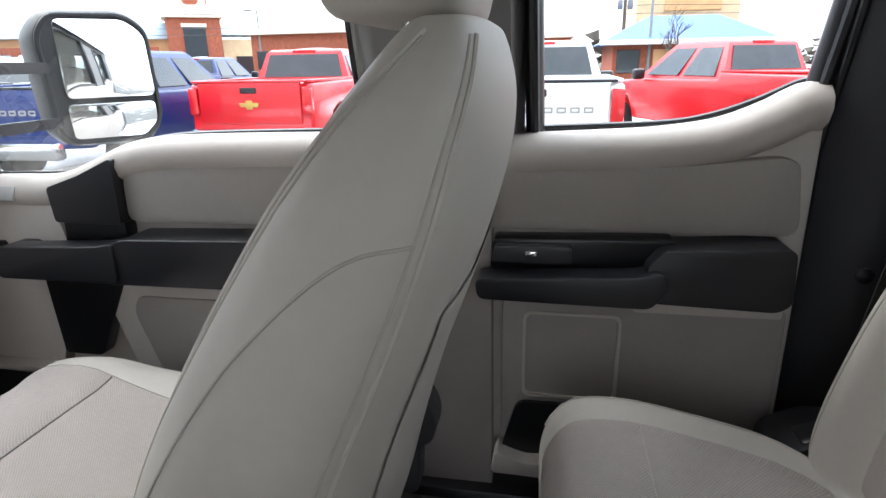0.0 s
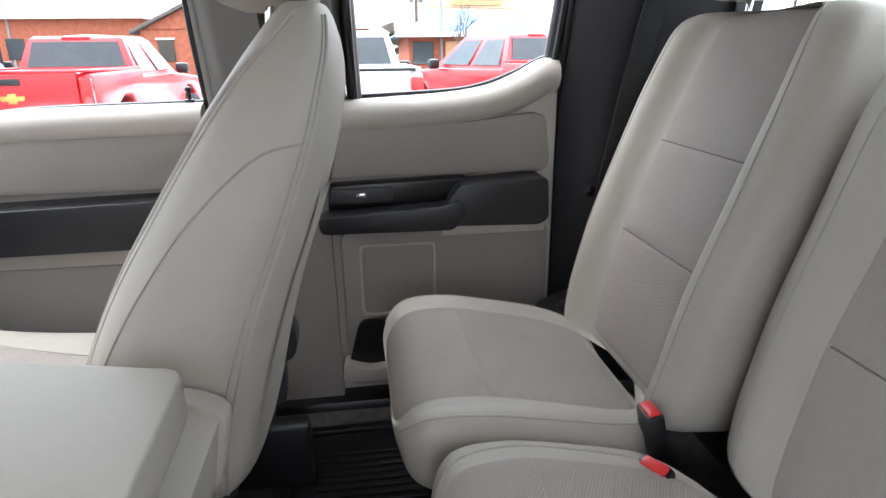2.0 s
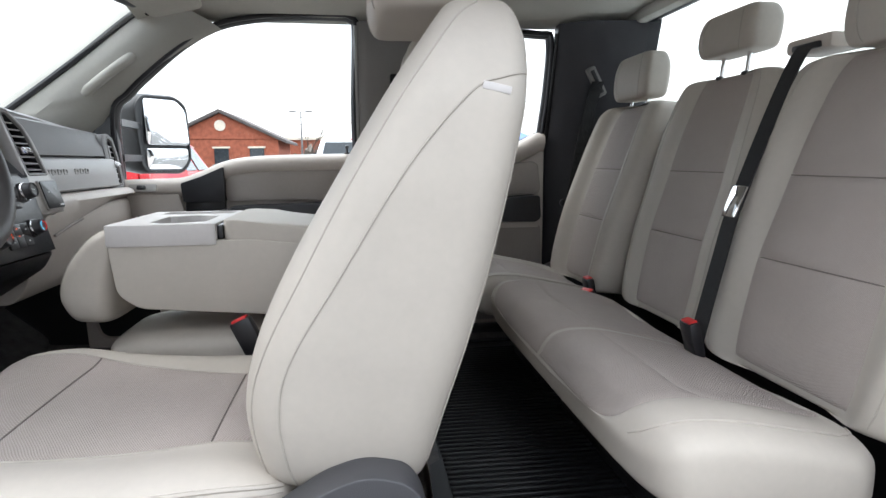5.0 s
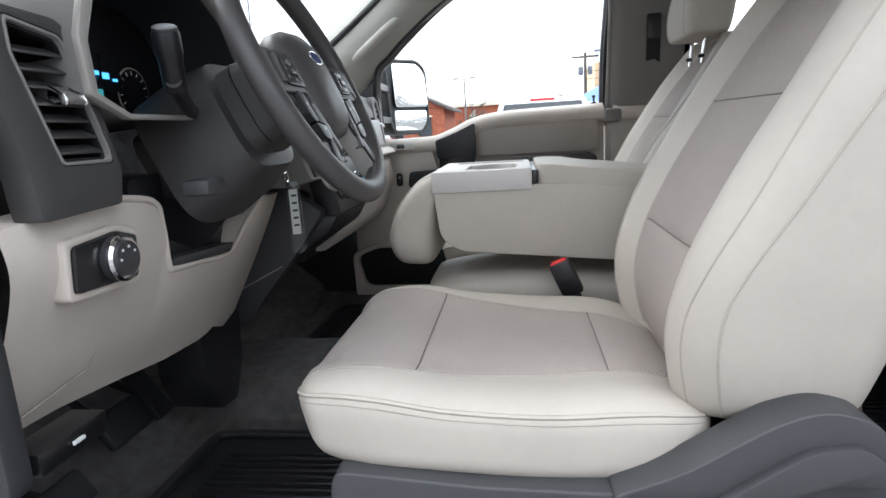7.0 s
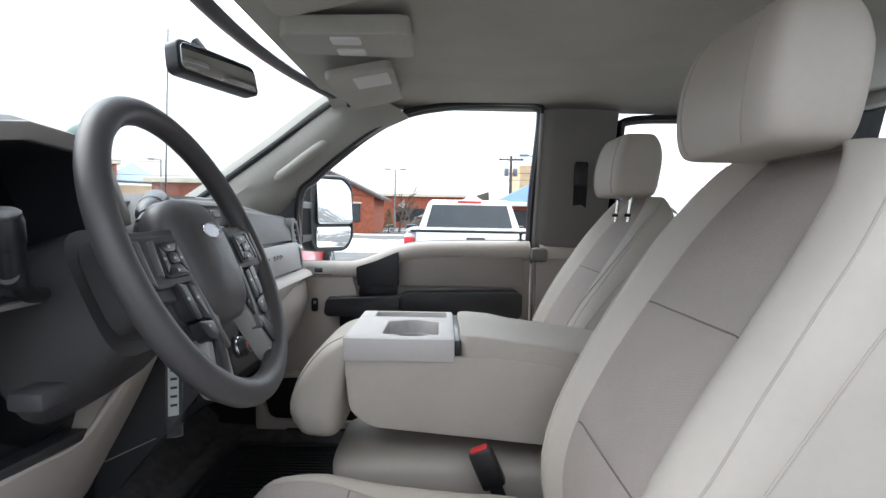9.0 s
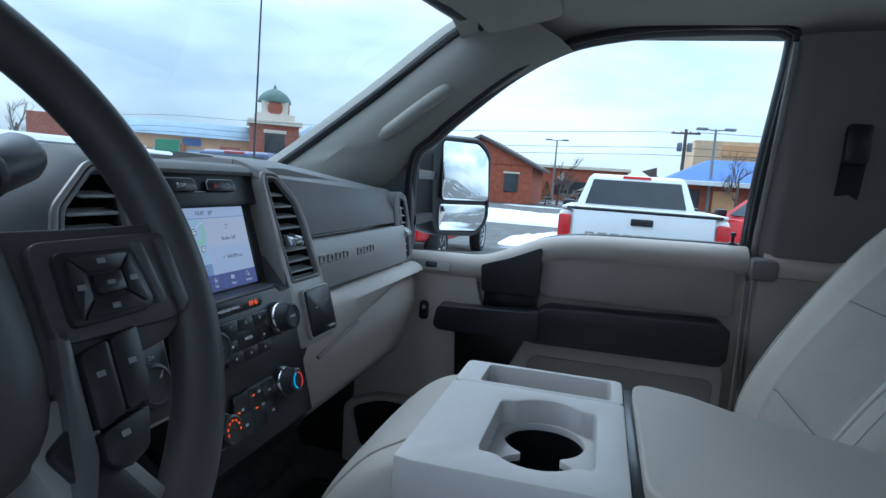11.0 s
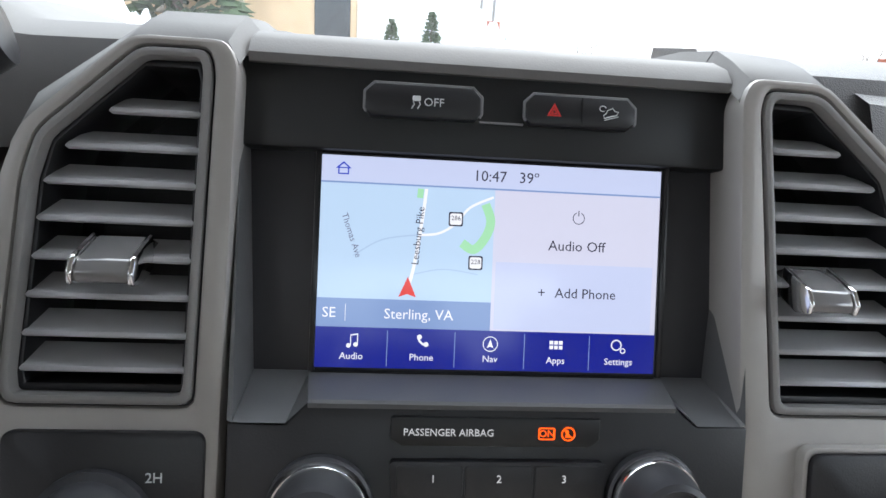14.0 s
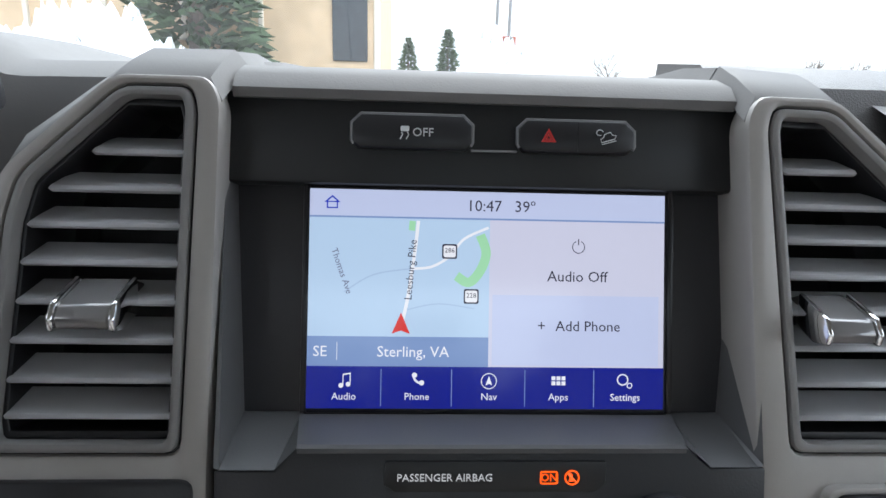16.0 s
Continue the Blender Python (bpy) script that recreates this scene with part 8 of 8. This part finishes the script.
    if style == "pickup":
        tg = put("tailgate", rbox((0.015, 0, 1.09), (0.07, 1.64, 0.60), 0.02), body_m)
        put("gate_cap", rbox((0.03, 0, 1.405), (0.10, 1.80, 0.035), 0.012), M_BLACK if badge == "bars" else body_m, tg)
        put("gate_handle", rbox((-0.025, 0.0, 1.28), (0.03, 0.26, 0.085), 0.02), M_BLACK, tg, "black gate handle")
        if badge == "bars":
            for i in range(9):
                yy = 0.60 - i * 0.15
                b = framed(rect(yy - 0.055, 1.055, yy + 0.055, 1.125, 0.012), rect(yy - 0.035, 1.078, yy + 0.035, 1.102, 0.008), "x", -0.026, -0.016, 0.002)
                put("badge_bar", b, M_GRAPH, tg, "dark plain raised bar")
        else:
            put("badge", prism(rounded([(-0.16, 1.10), (-0.05, 1.10), (-0.05, 1.135), (0.05, 1.135), (0.05, 1.10), (0.16, 1.10), (0.14, 1.04), (0.05, 1.04), (0.05, 1.005), (-0.05, 1.005), (-0.05, 1.04), (-0.14, 1.04)], 0.008), "x", -0.035, -0.015, 0.004), M_GOLD, tg, "plain gold badge")
        put("bed_floor", rbox((1.05, 0, 1.0), (1.9, 1.6, 0.05), 0.01), M_BLACK)
        for sy in (-1, 1):
            put("bed_rail", rbox((1.05, sy * 0.90, 1.405), (1.98, 0.14, 0.04), 0.015), body_m)
        put("high_brake_lamp", rbox((cab_x[1] + 0.02, 0, top - 0.035), (0.06, 0.42, 0.045), 0.012), M_LAMPR, car, "red high brake lamp")
        if snow:
            put("snow_load", snow_cap(0.1, 2.0, 0.85, 1.36, 7), M_SNOW, car, "snow lying in the bed")
    if snow:
        put("snow_cap", snow_cap(cab_x[1] + 0.25, cab_x[2] - 0.1, 0.62, top - 0.005, 3), M_SNOW, car, "thin snow on the roof")
    return car


def snow_cap(x0, x1, hw, z, seed):
    rows = []
    o = Vector((seed * 3.7, seed * 1.3, 0))
    for i in range(15):
        row = []
        for j in range(15):
            u, v = i / 14, j / 14 * 2 - 1
            e = min(u, 1 - u, (1 - abs(v)) / 2) * 6
            x, y = x0 + (x1 - x0) * u, hw * v
            row.append((x, y, z - 0.03 + min(1, e) * (0.05 + 0.04 * noise.noise(Vector((x, y, 0)) * 1.7 + o))))
        rows.append(row)
    return loft(rows, False, False)


P_RED = paint("red_car_paint", rgb((196, 16, 28)))
P_WHITE = paint("white_car_paint", rgb((226, 228, 230)))
P_BLUE = paint("blue_car_paint", rgb((24, 46, 104)))
pickup("glossy red pickup truck with snow in its bed", 8.3, 4.42, 0, P_RED, badge="gold")
pickup("white pickup truck with dark bars on its tailgate", 6.85, 0.15, 0, P_WHITE, snow=False)
pickup("red pickup truck with snow over its bed, turned at an angle", 9.2, -4.55, 28, P_RED, badge="gold")
pickup("dark blue pickup truck parked beside the red one", 6.7, 7.25, 0, P_BLUE, snow=False)
pickup("white sport utility with tinted windows beside the blue truck", 4.9, 10.3, 0, P_WHITE, "suv", snow=False)
pickup("blue pickup truck parked further along the row", 15.5, 11.2, 0, P_BLUE)
pickup("white parked sport utility beyond the dashboard", 12.5, 14.5, 10, P_WHITE, "suv")


# ---------- buildings ----------
def slab(name, x0, x1, y0, y1, z0, z1, m, parent, lab="", r=0.03):
    return part(name, rbox(((x0 + x1) / 2, (y0 + y1) / 2, (z0 + z1) / 2), (x1 - x0, y1 - y0, z1 - z0), r, seg=1), m, parent, lab)


mall = thing("shop_row", (100, 60, 0), "long ochre shop row with a brick clock tower and pale roofs", "building")
MM = Matrix.Translation((83.5, 52.0, 0)) @ Matrix.Rotation(radians(35), 4, "Z")


def mb(name, c, s_, m, lab="", par=mall, r=0.04):
    b = rbox(c, s_, r, seg=1)
    b.transform(MM)
    return part(name, b, m, par, lab)


mb("wall", (3.5, 14.5, 2.8), (6, 22, 5.6), M_ORANGE)
mb("wall", (3.5, -15, 2.7), (6, 24, 5.4), M_TAN)
mb("brick_end", (2.2, 29, 3.6), (7, 8, 7.2), M_BRICK)
for i in range(3):
    mb("brick_bay", (0.2, 6.5 + i * 8.0, 2.2), (0.8, 3.0, 4.4), M_BRICK)
b = prism([(-0.4, 5.5), (7, 5.5), (4.6, 7.8), (2.4, 7.8)], "y", 3.6, 25.0, 0.02)
b.transform(MM)
part("roof", b, M_TEALR, mall, "pale standing-seam roof")
mb("tower_base", (1.2, 0, 4.2), (7.2, 7.2, 8.4), M_BRICK, "red brick tower")
mb("tower_cornice", (1.2, 0, 8.6), (8.2, 8.2, 0.7), M_CREAM)
mb("tower_step", (1.2, 0, 9.4), (6.0, 6.0, 1.2), M_CREAM)
mb("tower_lantern", (1.2, 0, 10.9), (4.0, 4.0, 2.2), M_CREAM, "cream clock stage")
b = lathe([(2.6, 11.9), (2.6, 12.15), (2.3, 12.8), (1.7, 13.45), (0.9, 13.9), (0.3, 14.15), (0.15, 14.6), (0.02, 14.9)], MM @ Matrix.Translation((1.2, 0, 0)), 24)
part("dome", b, M_GREENR, mall, "green domed cap")
for yy, dx in ((0, -2.2), ):
    b = lathe([(1.15, 0), (1.15, 0.25), (0.9, 0.3), (0.001, 0.3)], MM @ Matrix.Translation((1.2 - 2.0, 0, 11.0)) @ pose(0, 0, 0, 0, -90, 0), 28)
    part("clock_face", b, M_BRICK, mall, "round clock face")
    b = lathe([(1.15, 0), (1.15, 0.25), (0.9, 0.3), (0.001, 0.3)], MM @ Matrix.Translation((1.2, -2.0, 11.0)) @ pose(0, 0, 0, 90, 0, 0), 28)
    part("clock_face", b, M_BRICK, mall, "round clock face")
for sx_, c, s_ in (("arch", (-2.45, 0, 4.6), (0.25, 3.0, 5.0)), ("arch", (1.2, -3.7, 4.6), (3.0, 0.25, 5.0))):
    mb("arch_window", c, s_, M_WINB)
    mb("arch_lintel", (c[0] - (0.1 if s_[0] < 1 else 0), c[1] - (0.1 if s_[1] < 1 else 0), 7.2), (max(s_[0], 0.4), max(s_[1], 0.4) + (0.4 if s_[1] > 1 else 0), 0.5), M_CREAM)
for i in range(5):
    y0 = 6.0 + i * 4.7
    mb("shop_window", (0.42, y0, 1.7), (0.25, 3.4, 2.6), M_WINB)
    b = prism([(-1.5, 3.05), (0.5, 3.7), (0.5, 3.5), (-1.5, 2.9)], "y", y0 - 1.9, y0 + 1.9, 0.01)
    b.transform(MM)
    part("awning", b, M_TEALR if i % 3 else M_SNOW, mall, "pale awning under snow")
for i in range(4):
    y0 = -7 - i * 4
    mb("shop_window", (0.42, y0, 1.7), (0.25, 2.8, 2.6), M_WINB)
for yy, hh in ((-6.2, 0.72), (-21, 0.6)):
    b = loft([[MM @ Vector((x_, yy + y_, 6.0)) for x_, y_ in ((0, -4.2), (7, -4.2), (7, 4.2), (0, 4.2))], [MM @ Vector((x_, yy + y_, 6.0 + 4.2 * hh)) for x_, y_ in ((3.4, -0.1), (3.6, -0.1), (3.6, 0.1), (3.4, 0.1))]])
    part("pyramid_roof", b, M_TEALR, mall, "pale blue pyramid roof")
mb("shop_sign", (0.36, 12, 4.7), (0.2, 2.6, 1.1), M_BLUER, "blue shop sign")

low_b = thing("brick_office", (62, 20, 0), "low red brick office with a flat roof", "building")
slab("wall", 60, 72, 19, 31, 0, 4.6, M_BRICK, low_b)
slab("roof", 59.4, 72.6, 18.4, 31.6, 4.6, 5.1, M_CREAM, low_b)
for i in range(4):
    slab("window", 59.85, 60.1, 20.5 + i * 2.8, 22.0 + i * 2.8, 1.2, 3.0, M_WINB, low_b)
house = thing("brick_house", (52, 10.5, 0), "red brick house with a grey gabled roof", "house")
slab("wall", 51, 60, 6.8, 16.2, 0, 3.4, M_BRICK, house)
b = prism([(6.8, 3.3), (16.2, 3.3), (11.5, 5.5)], "x", 51, 60, 0.02)
part("gable", b, M_BRICK, house)
b = prism([(6.1, 3.0), (11.5, 5.55), (16.9, 3.0), (16.9, 3.25), (11.5, 5.85), (6.1, 3.25)], "x", 50.6, 60.4, 0.02)
part("roof", b, M_SHINGLE, house)
for yy in (8.6, 11.5, 14.4):
    w_ = slab("window", 50.9, 51.1, yy - 0.6, yy + 0.6, 1.0, 2.6, M_WINB, house)
    slab("window_frame", 50.86, 51.0, yy - 0.72, yy + 0.72, 2.6, 2.75, M_CREAM, w_)
part("gable_vent", lathe([(0.45, 0), (0.45, 0.12), (0.001, 0.12)], Matrix.Translation((51.02, 11.5, 4.5)) @ pose(0, 0, 0, 0, -90, 0), 20), M_CREAM, house)
br = thing("blue_roofed_shop", (48, -8, 0), "low brick shop under a snow-edged blue metal roof", "building")
slab("wall", 46, 56, -14.5, -4.2, 0, 2.7, M_BRICK, br)
b = loft([[(45, -15.6, 2.6), (57, -15.6, 2.6), (57, -3.2, 2.6), (45, -3.2, 2.6)], [(49.0, -11.8, 4.6), (53.0, -11.8, 4.6), (53.0, -7.0, 4.6), (49.0, -7.0, 4.6)]])
part("roof", b, M_BLUER, br, "blue hipped metal roof")
slab("snowy_eave", 44.9, 45.4, -15.6, -3.2, 2.52, 2.85, M_SNOW, br)
for i in range(4):
    slab("window", 45.9, 46.1, -13.6 + i * 2.5, -12.0 + i * 2.5, 0.6, 2.2, M_WINB if i % 2 else M_ORANGE, br)
far = thing("tan_block", (75, -16, 0), "far tan block behind the blue roof", "building")
slab("wall", 74, 84, -20, -9, 0, 8.3, M_TAN, far)
slab("sign_band", 73.8, 74.1, -18, -12, 6.6, 7.9, M_ORANGE, far)
lowrow = thing("brick_store", (80, 4, 0), "far low brick store", "building")
slab("wall", 78, 90, -2, 9, 0, 4.2, M_BRICK, lowrow)
slab("roof", 77.6, 90.4, -2.4, 9.4, 4.2, 4.6, M_CREAM, lowrow)
slab("shop_window", 77.85, 78.05, 1, 7, 0.8, 2.6, M_WINB, lowrow)

front = thing("stucco_building", (-9, 28, 0), "large tan stucco building with ochre panels", "building")
slab("wall", -30, -1.6, 26, 40, 0, 8.5, M_TAN, front)
slab("panel_rail", -15.2, -6.2, 25.86, 26.06, 5.0, 5.16, M_CREAM, front)
slab("panel_rail", -15.2, -6.2, 25.86, 26.06, 3.2, 3.36, M_CREAM, front)
for x in (-15.2, -12.2, -9.2, -6.2):
    slab("panel_post", x - 0.1, x + 0.1, 25.86, 26.06, 3.2, 5.16, M_CREAM, front)
slab("corner_board", -1.75, -1.5, 25.9, 26.2, 0, 8.5, M_CREAM, front)
sg_ = slab("window", -3.4, -2.0, 25.9, 26.06, 2.6, 5.0, M_WINB, front)
slab("window_frame", -3.55, -1.85, 25.84, 25.98, 4.95, 5.1, M_CREAM, sg_)
part("yellow_sign", prism(rounded([(-6.2, 6.1), (-4.9, 6.1), (-4.9, 5.6), (-5.55, 5.2), (-6.2, 5.6)], 0.05), "y", 25.8, 25.95, 0.01), M_YEL, front, "yellow wall sign")


# ---------- poles, wires, trees ----------
def lamp_post(x, y, h, label, heads=2):
    p = thing("street_lamp", (x, y, 0), label, "street lamp", "street lamps")
    part("pole", tube([(x, y, 0), (x, y, h)], [0.14, 0.08], 10), M_STEEL, p)
    for s in ((-1, 1) if heads == 2 else (1,)):
        part("arm", tube([(x, y, h - 0.1), (x, y + s * 0.7, h)], 0.05, 8), M_STEEL, p)
        part("lamp_head", rbox((x, y + s * 0.95, h), (0.45, 0.75, 0.18), 0.05), M_STEEL, p)


lamp_post(46.0, -6.7, 6.6, "tall steel lamp post with two flat heads")
lamp_post(70, 6.5, 7.2, "far steel lamp post with two flat heads")
lamp_post(60, 30, 7.0, "steel lamp post before the shops", 1)
up_ = thing("utility_pole", (60, -6.3, 0), "weathered wooden utility pole with crossarm and transformer", "utility pole")
part("pole", tube([(60, -6.3, 0), (60, -6.3, 8.0)], [0.2, 0.14], 12), M_BARK, up_)
part("crossarm", rbox((60, -6.3, 7.6), (0.14, 2.6, 0.16), 0.03), M_BARK, up_)
for s in (-1.1, -0.4, 0.4, 1.1):
    part("insulator", lathe([(0.05, 0), (0.07, 0.06), (0.05, 0.14), (0.01, 0.16)], Matrix.Translation((60, -6.3 + s, 7.68)), 10), M_STEEL, up_)
for s in (-0.45, 0.45):
    part("transformer", lathe([(0.22, 0), (0.24, 0.03), (0.24, 0.75), (0.15, 0.85), (0.01, 0.86)], Matrix.Translation((60, -6.3 + s, 5.9)), 16), M_STEEL, up_)
for k_, zz in ((0, 7.78), (1, 6.3), (2, 5.6)):
    pts = []
    for i in range(25):
        t = i / 24
        yy = -6.3 + (t - 0.35) * 130
        sag = 1.1 * math.sin(math.pi * ((t - 0.35) % 0.5) / 0.5)
        pts.append((60 + 0.10 * (yy + 6.3), yy, zz - sag * 0.7))
    tagged(part("power_line", tube(pts, 0.025, 5), M_BLACK, None, at=(60, -6.3, 5)), "black overhead power line between poles", "cable", "power lines")
tw = thing("sign_pylon", (7.2, 45, 0), "tall twin-post sign pylon with a red base", "sign")
for s in (-0.45, 0.45):
    part("post", tube([(6.1 + s, 45, 0), (6.1 + s, 45, 14)], 0.12, 8), M_STEEL, tw)
part("brace", rbox((6.1, 45, 8.5), (0.9, 0.1, 0.1), 0.02), M_STEEL, tw)
part("base_panel", rbox((6.1, 45, 4.8), (1.9, 0.4, 1.2), 0.05), M_BRICK, tw)
gs = thing("green_sign", (34, 30, 0), "green roadside sign on two posts", "sign")
part("panel", rbox((34, 30, 2.6), (0.1, 2.0, 1.0), 0.03), M_GRN, gs)
for s in (-0.7, 0.7):
    part("post", tube([(34.1, 30 + s, 0), (34.1, 30 + s, 2.6)], 0.05, 8), M_STEEL, gs)


def bare_tree(x, y, h, seed, label="leafless grey tree with fine branches"):
    t = thing("bare_tree", (x, y, 0), label, "tree", "bare trees")
    g = random.Random(seed)
    wood, twigs = [], []

    def grow(p, d, l, r, lvl):
        k = 4
        pts, q = [p], p.copy()
        dd = d.copy()
        for i in range(k):
            dd = (dd + Vector((g.gauss(0, 0.13), g.gauss(0, 0.13), g.gauss(0.03, 0.08)))).normalized()
            q = q + dd * (l / k)
            pts.append(q.copy())
        (wood if lvl < 2 else twigs).append((pts, [r * (1 - 0.45 * i / k) for i in range(k + 1)]))
        if lvl >= 4:
            return
        for i in range(3 if lvl else 5):
            a = g.uniform(0.45, 1.0)
            s_ = pts[max(1, int(a * k))]
            side = Vector((g.gauss(0, 1), g.gauss(0, 1), g.uniform(0.0, 0.7))).normalized()
            grow(s_, (dd * 0.75 + side * 0.7).normalized(), l * g.uniform(0.5, 0.72), r * 0.5, lvl + 1)
    grow(Vector((x, y, 0)), Vector((0, 0, 1)), h * 0.42, h * 0.022, 0)
    for nm, lst, sides in (("trunk", wood, 7), ("crown", twigs, 3)):
        bm_ = None
        verts, faces = [], []
        for pts, rr in lst:
            b0 = len(verts)
            for i, p in enumerate(pts):
                for q in range(sides):
                    a = 2 * math.pi * q / sides
                    verts.append(p + Vector((math.cos(a), math.sin(a) * 0.8, math.sin(a) * 0.6)) * rr[i])
            for i in range(len(pts) - 1):
                for q in range(sides):
                    faces.append((b0 + i * sides + q, b0 + i * sides + (q + 1) % sides, b0 + (i + 1) * sides + (q + 1) % sides, b0 + (i + 1) * sides + q))
        me = bpy.data.meshes.new(nm)
        me.from_pydata([tuple(v - Vector((x, y, 0))) for v in verts], [], faces)
        me.materials.append(M_BARK)
        ob = new(nm, me)
        ob.parent = t
    return t


for i, (x, y, h) in enumerate(((55, 4.8, 6.5), (50, 3.4, 5.0), (43, -8.0, 7.0), (66, 104, 15), (74, 106, 16), (62, 108, 14), (84, 106, 16), (50, 120, 11), (95, 98, 12), (20, 60, 8))):
    bare_tree(x, y, h, 20 + i)


def evergreen(x, y, h, w, seed, label):
    t = thing("evergreen_tree", (x, y, 0), label, "tree", "evergreen trees")
    g = random.Random(seed)
    part("trunk", tube([(x, y, 0), (x, y, h * 0.9)], [h * 0.03, h * 0.008], 8), M_BARK, t)
    verts, faces = [], []
    for i in range(int(900 * min(1.5, h / 4))):
        z = h * (0.08 + 0.90 * (g.random() ** 1.3))
        rr = w * (1 - z / h) ** 0.75 * g.uniform(0.45, 1.08)
        a = g.uniform(0, 2 * math.pi)
        c = Vector((rr * math.cos(a), rr * math.sin(a), z))
        out = Vector((math.cos(a), math.sin(a), g.uniform(-0.4, 0.5))).normalized()
        side = Vector((-out.y, out.x, g.uniform(-0.5, 0.5))).normalized()
        l, b_ = g.uniform(0.16, 0.34) * h / 5, g.uniform(0.05, 0.10) * h / 5
        b0 = len(verts)
        verts += [tuple(c - out * l * 0.4), tuple(c + side * b_), tuple(c + out * l), tuple(c - side * b_), tuple(c + Vector((0, 0, b_)))]
        faces += [(b0, b0 + 1, b0 + 4), (b0 + 1, b0 + 2, b0 + 4), (b0 + 2, b0 + 3, b0 + 4), (b0 + 3, b0, b0 + 4)]
    me = bpy.data.meshes.new("crown")
    me.from_pydata(verts, [], faces)
    me.materials.append(M_NEEDLE)
    ob = new("crown", me)
    ob.parent = t


evergreen(-7.9, 23.5, 12.5, 2.7, 3, "dense dark green evergreen before the stucco building")
evergreen(-0.6, 46, 5.2, 1.2, 4, "small dark evergreen beyond the snow heap")
evergreen(3.0, 60, 7.2, 1.6, 5, "dark evergreen far beyond the lot")
evergreen(52.5, 5.6, 2.2, 0.6, 6, "small evergreen shrub beside the brick house")


def far_woods(pts, h, seed, label):
    g = random.Random(seed)
    verts, faces = [], []
    for (x0, y0), (x1, y1) in zip(pts, pts[1:]):
        d = math.hypot(x1 - x0, y1 - y0)
        for i in range(int(d * 5)):
            t = g.random()
            x, y = x0 + (x1 - x0) * t + g.gauss(0, 3), y0 + (y1 - y0) * t + g.gauss(0, 3)
            z = h * g.random() ** 1.4 * (0.75 + 0.35 * noise.noise(Vector((x * 0.05, y * 0.05, 0))))
            s = g.uniform(0.5, 1.3)
            b0 = len(verts)
            for q in range(4):
                a = g.uniform(0, 6.28)
                verts.append((x + s * math.cos(a), y + s * math.sin(a), z + g.uniform(-s, s) * 0.8))
            faces += [(b0, b0 + 1, b0 + 2), (b0, b0 + 2, b0 + 3), (b0 + 1, b0 + 2, b0 + 3)]
    me = bpy.data.meshes.new("far_woods")
    me.from_pydata(verts, [], faces)
    me.materials.append(M_WOODS)
    tagged(new("far_woods", me), label, "woods", kind="stuff")


M_WOODS = mat("winter_woods", rgb((104, 96, 88)), 0.95, var=0.35, vscale=0.3)
far_woods([(-30, 150), (30, 160), (110, 150), (160, 110)], 6.5, 8, "far grey-brown winter woods beyond the lot")
far_woods([(130, 20), (140, -20), (120, -60), (60, -110)], 6.0, 9, "far grey-brown winter woods beyond the road")
far_woods([(62, 3), (66, -6)], 4.0, 10, "brown hedge behind the white pickup")
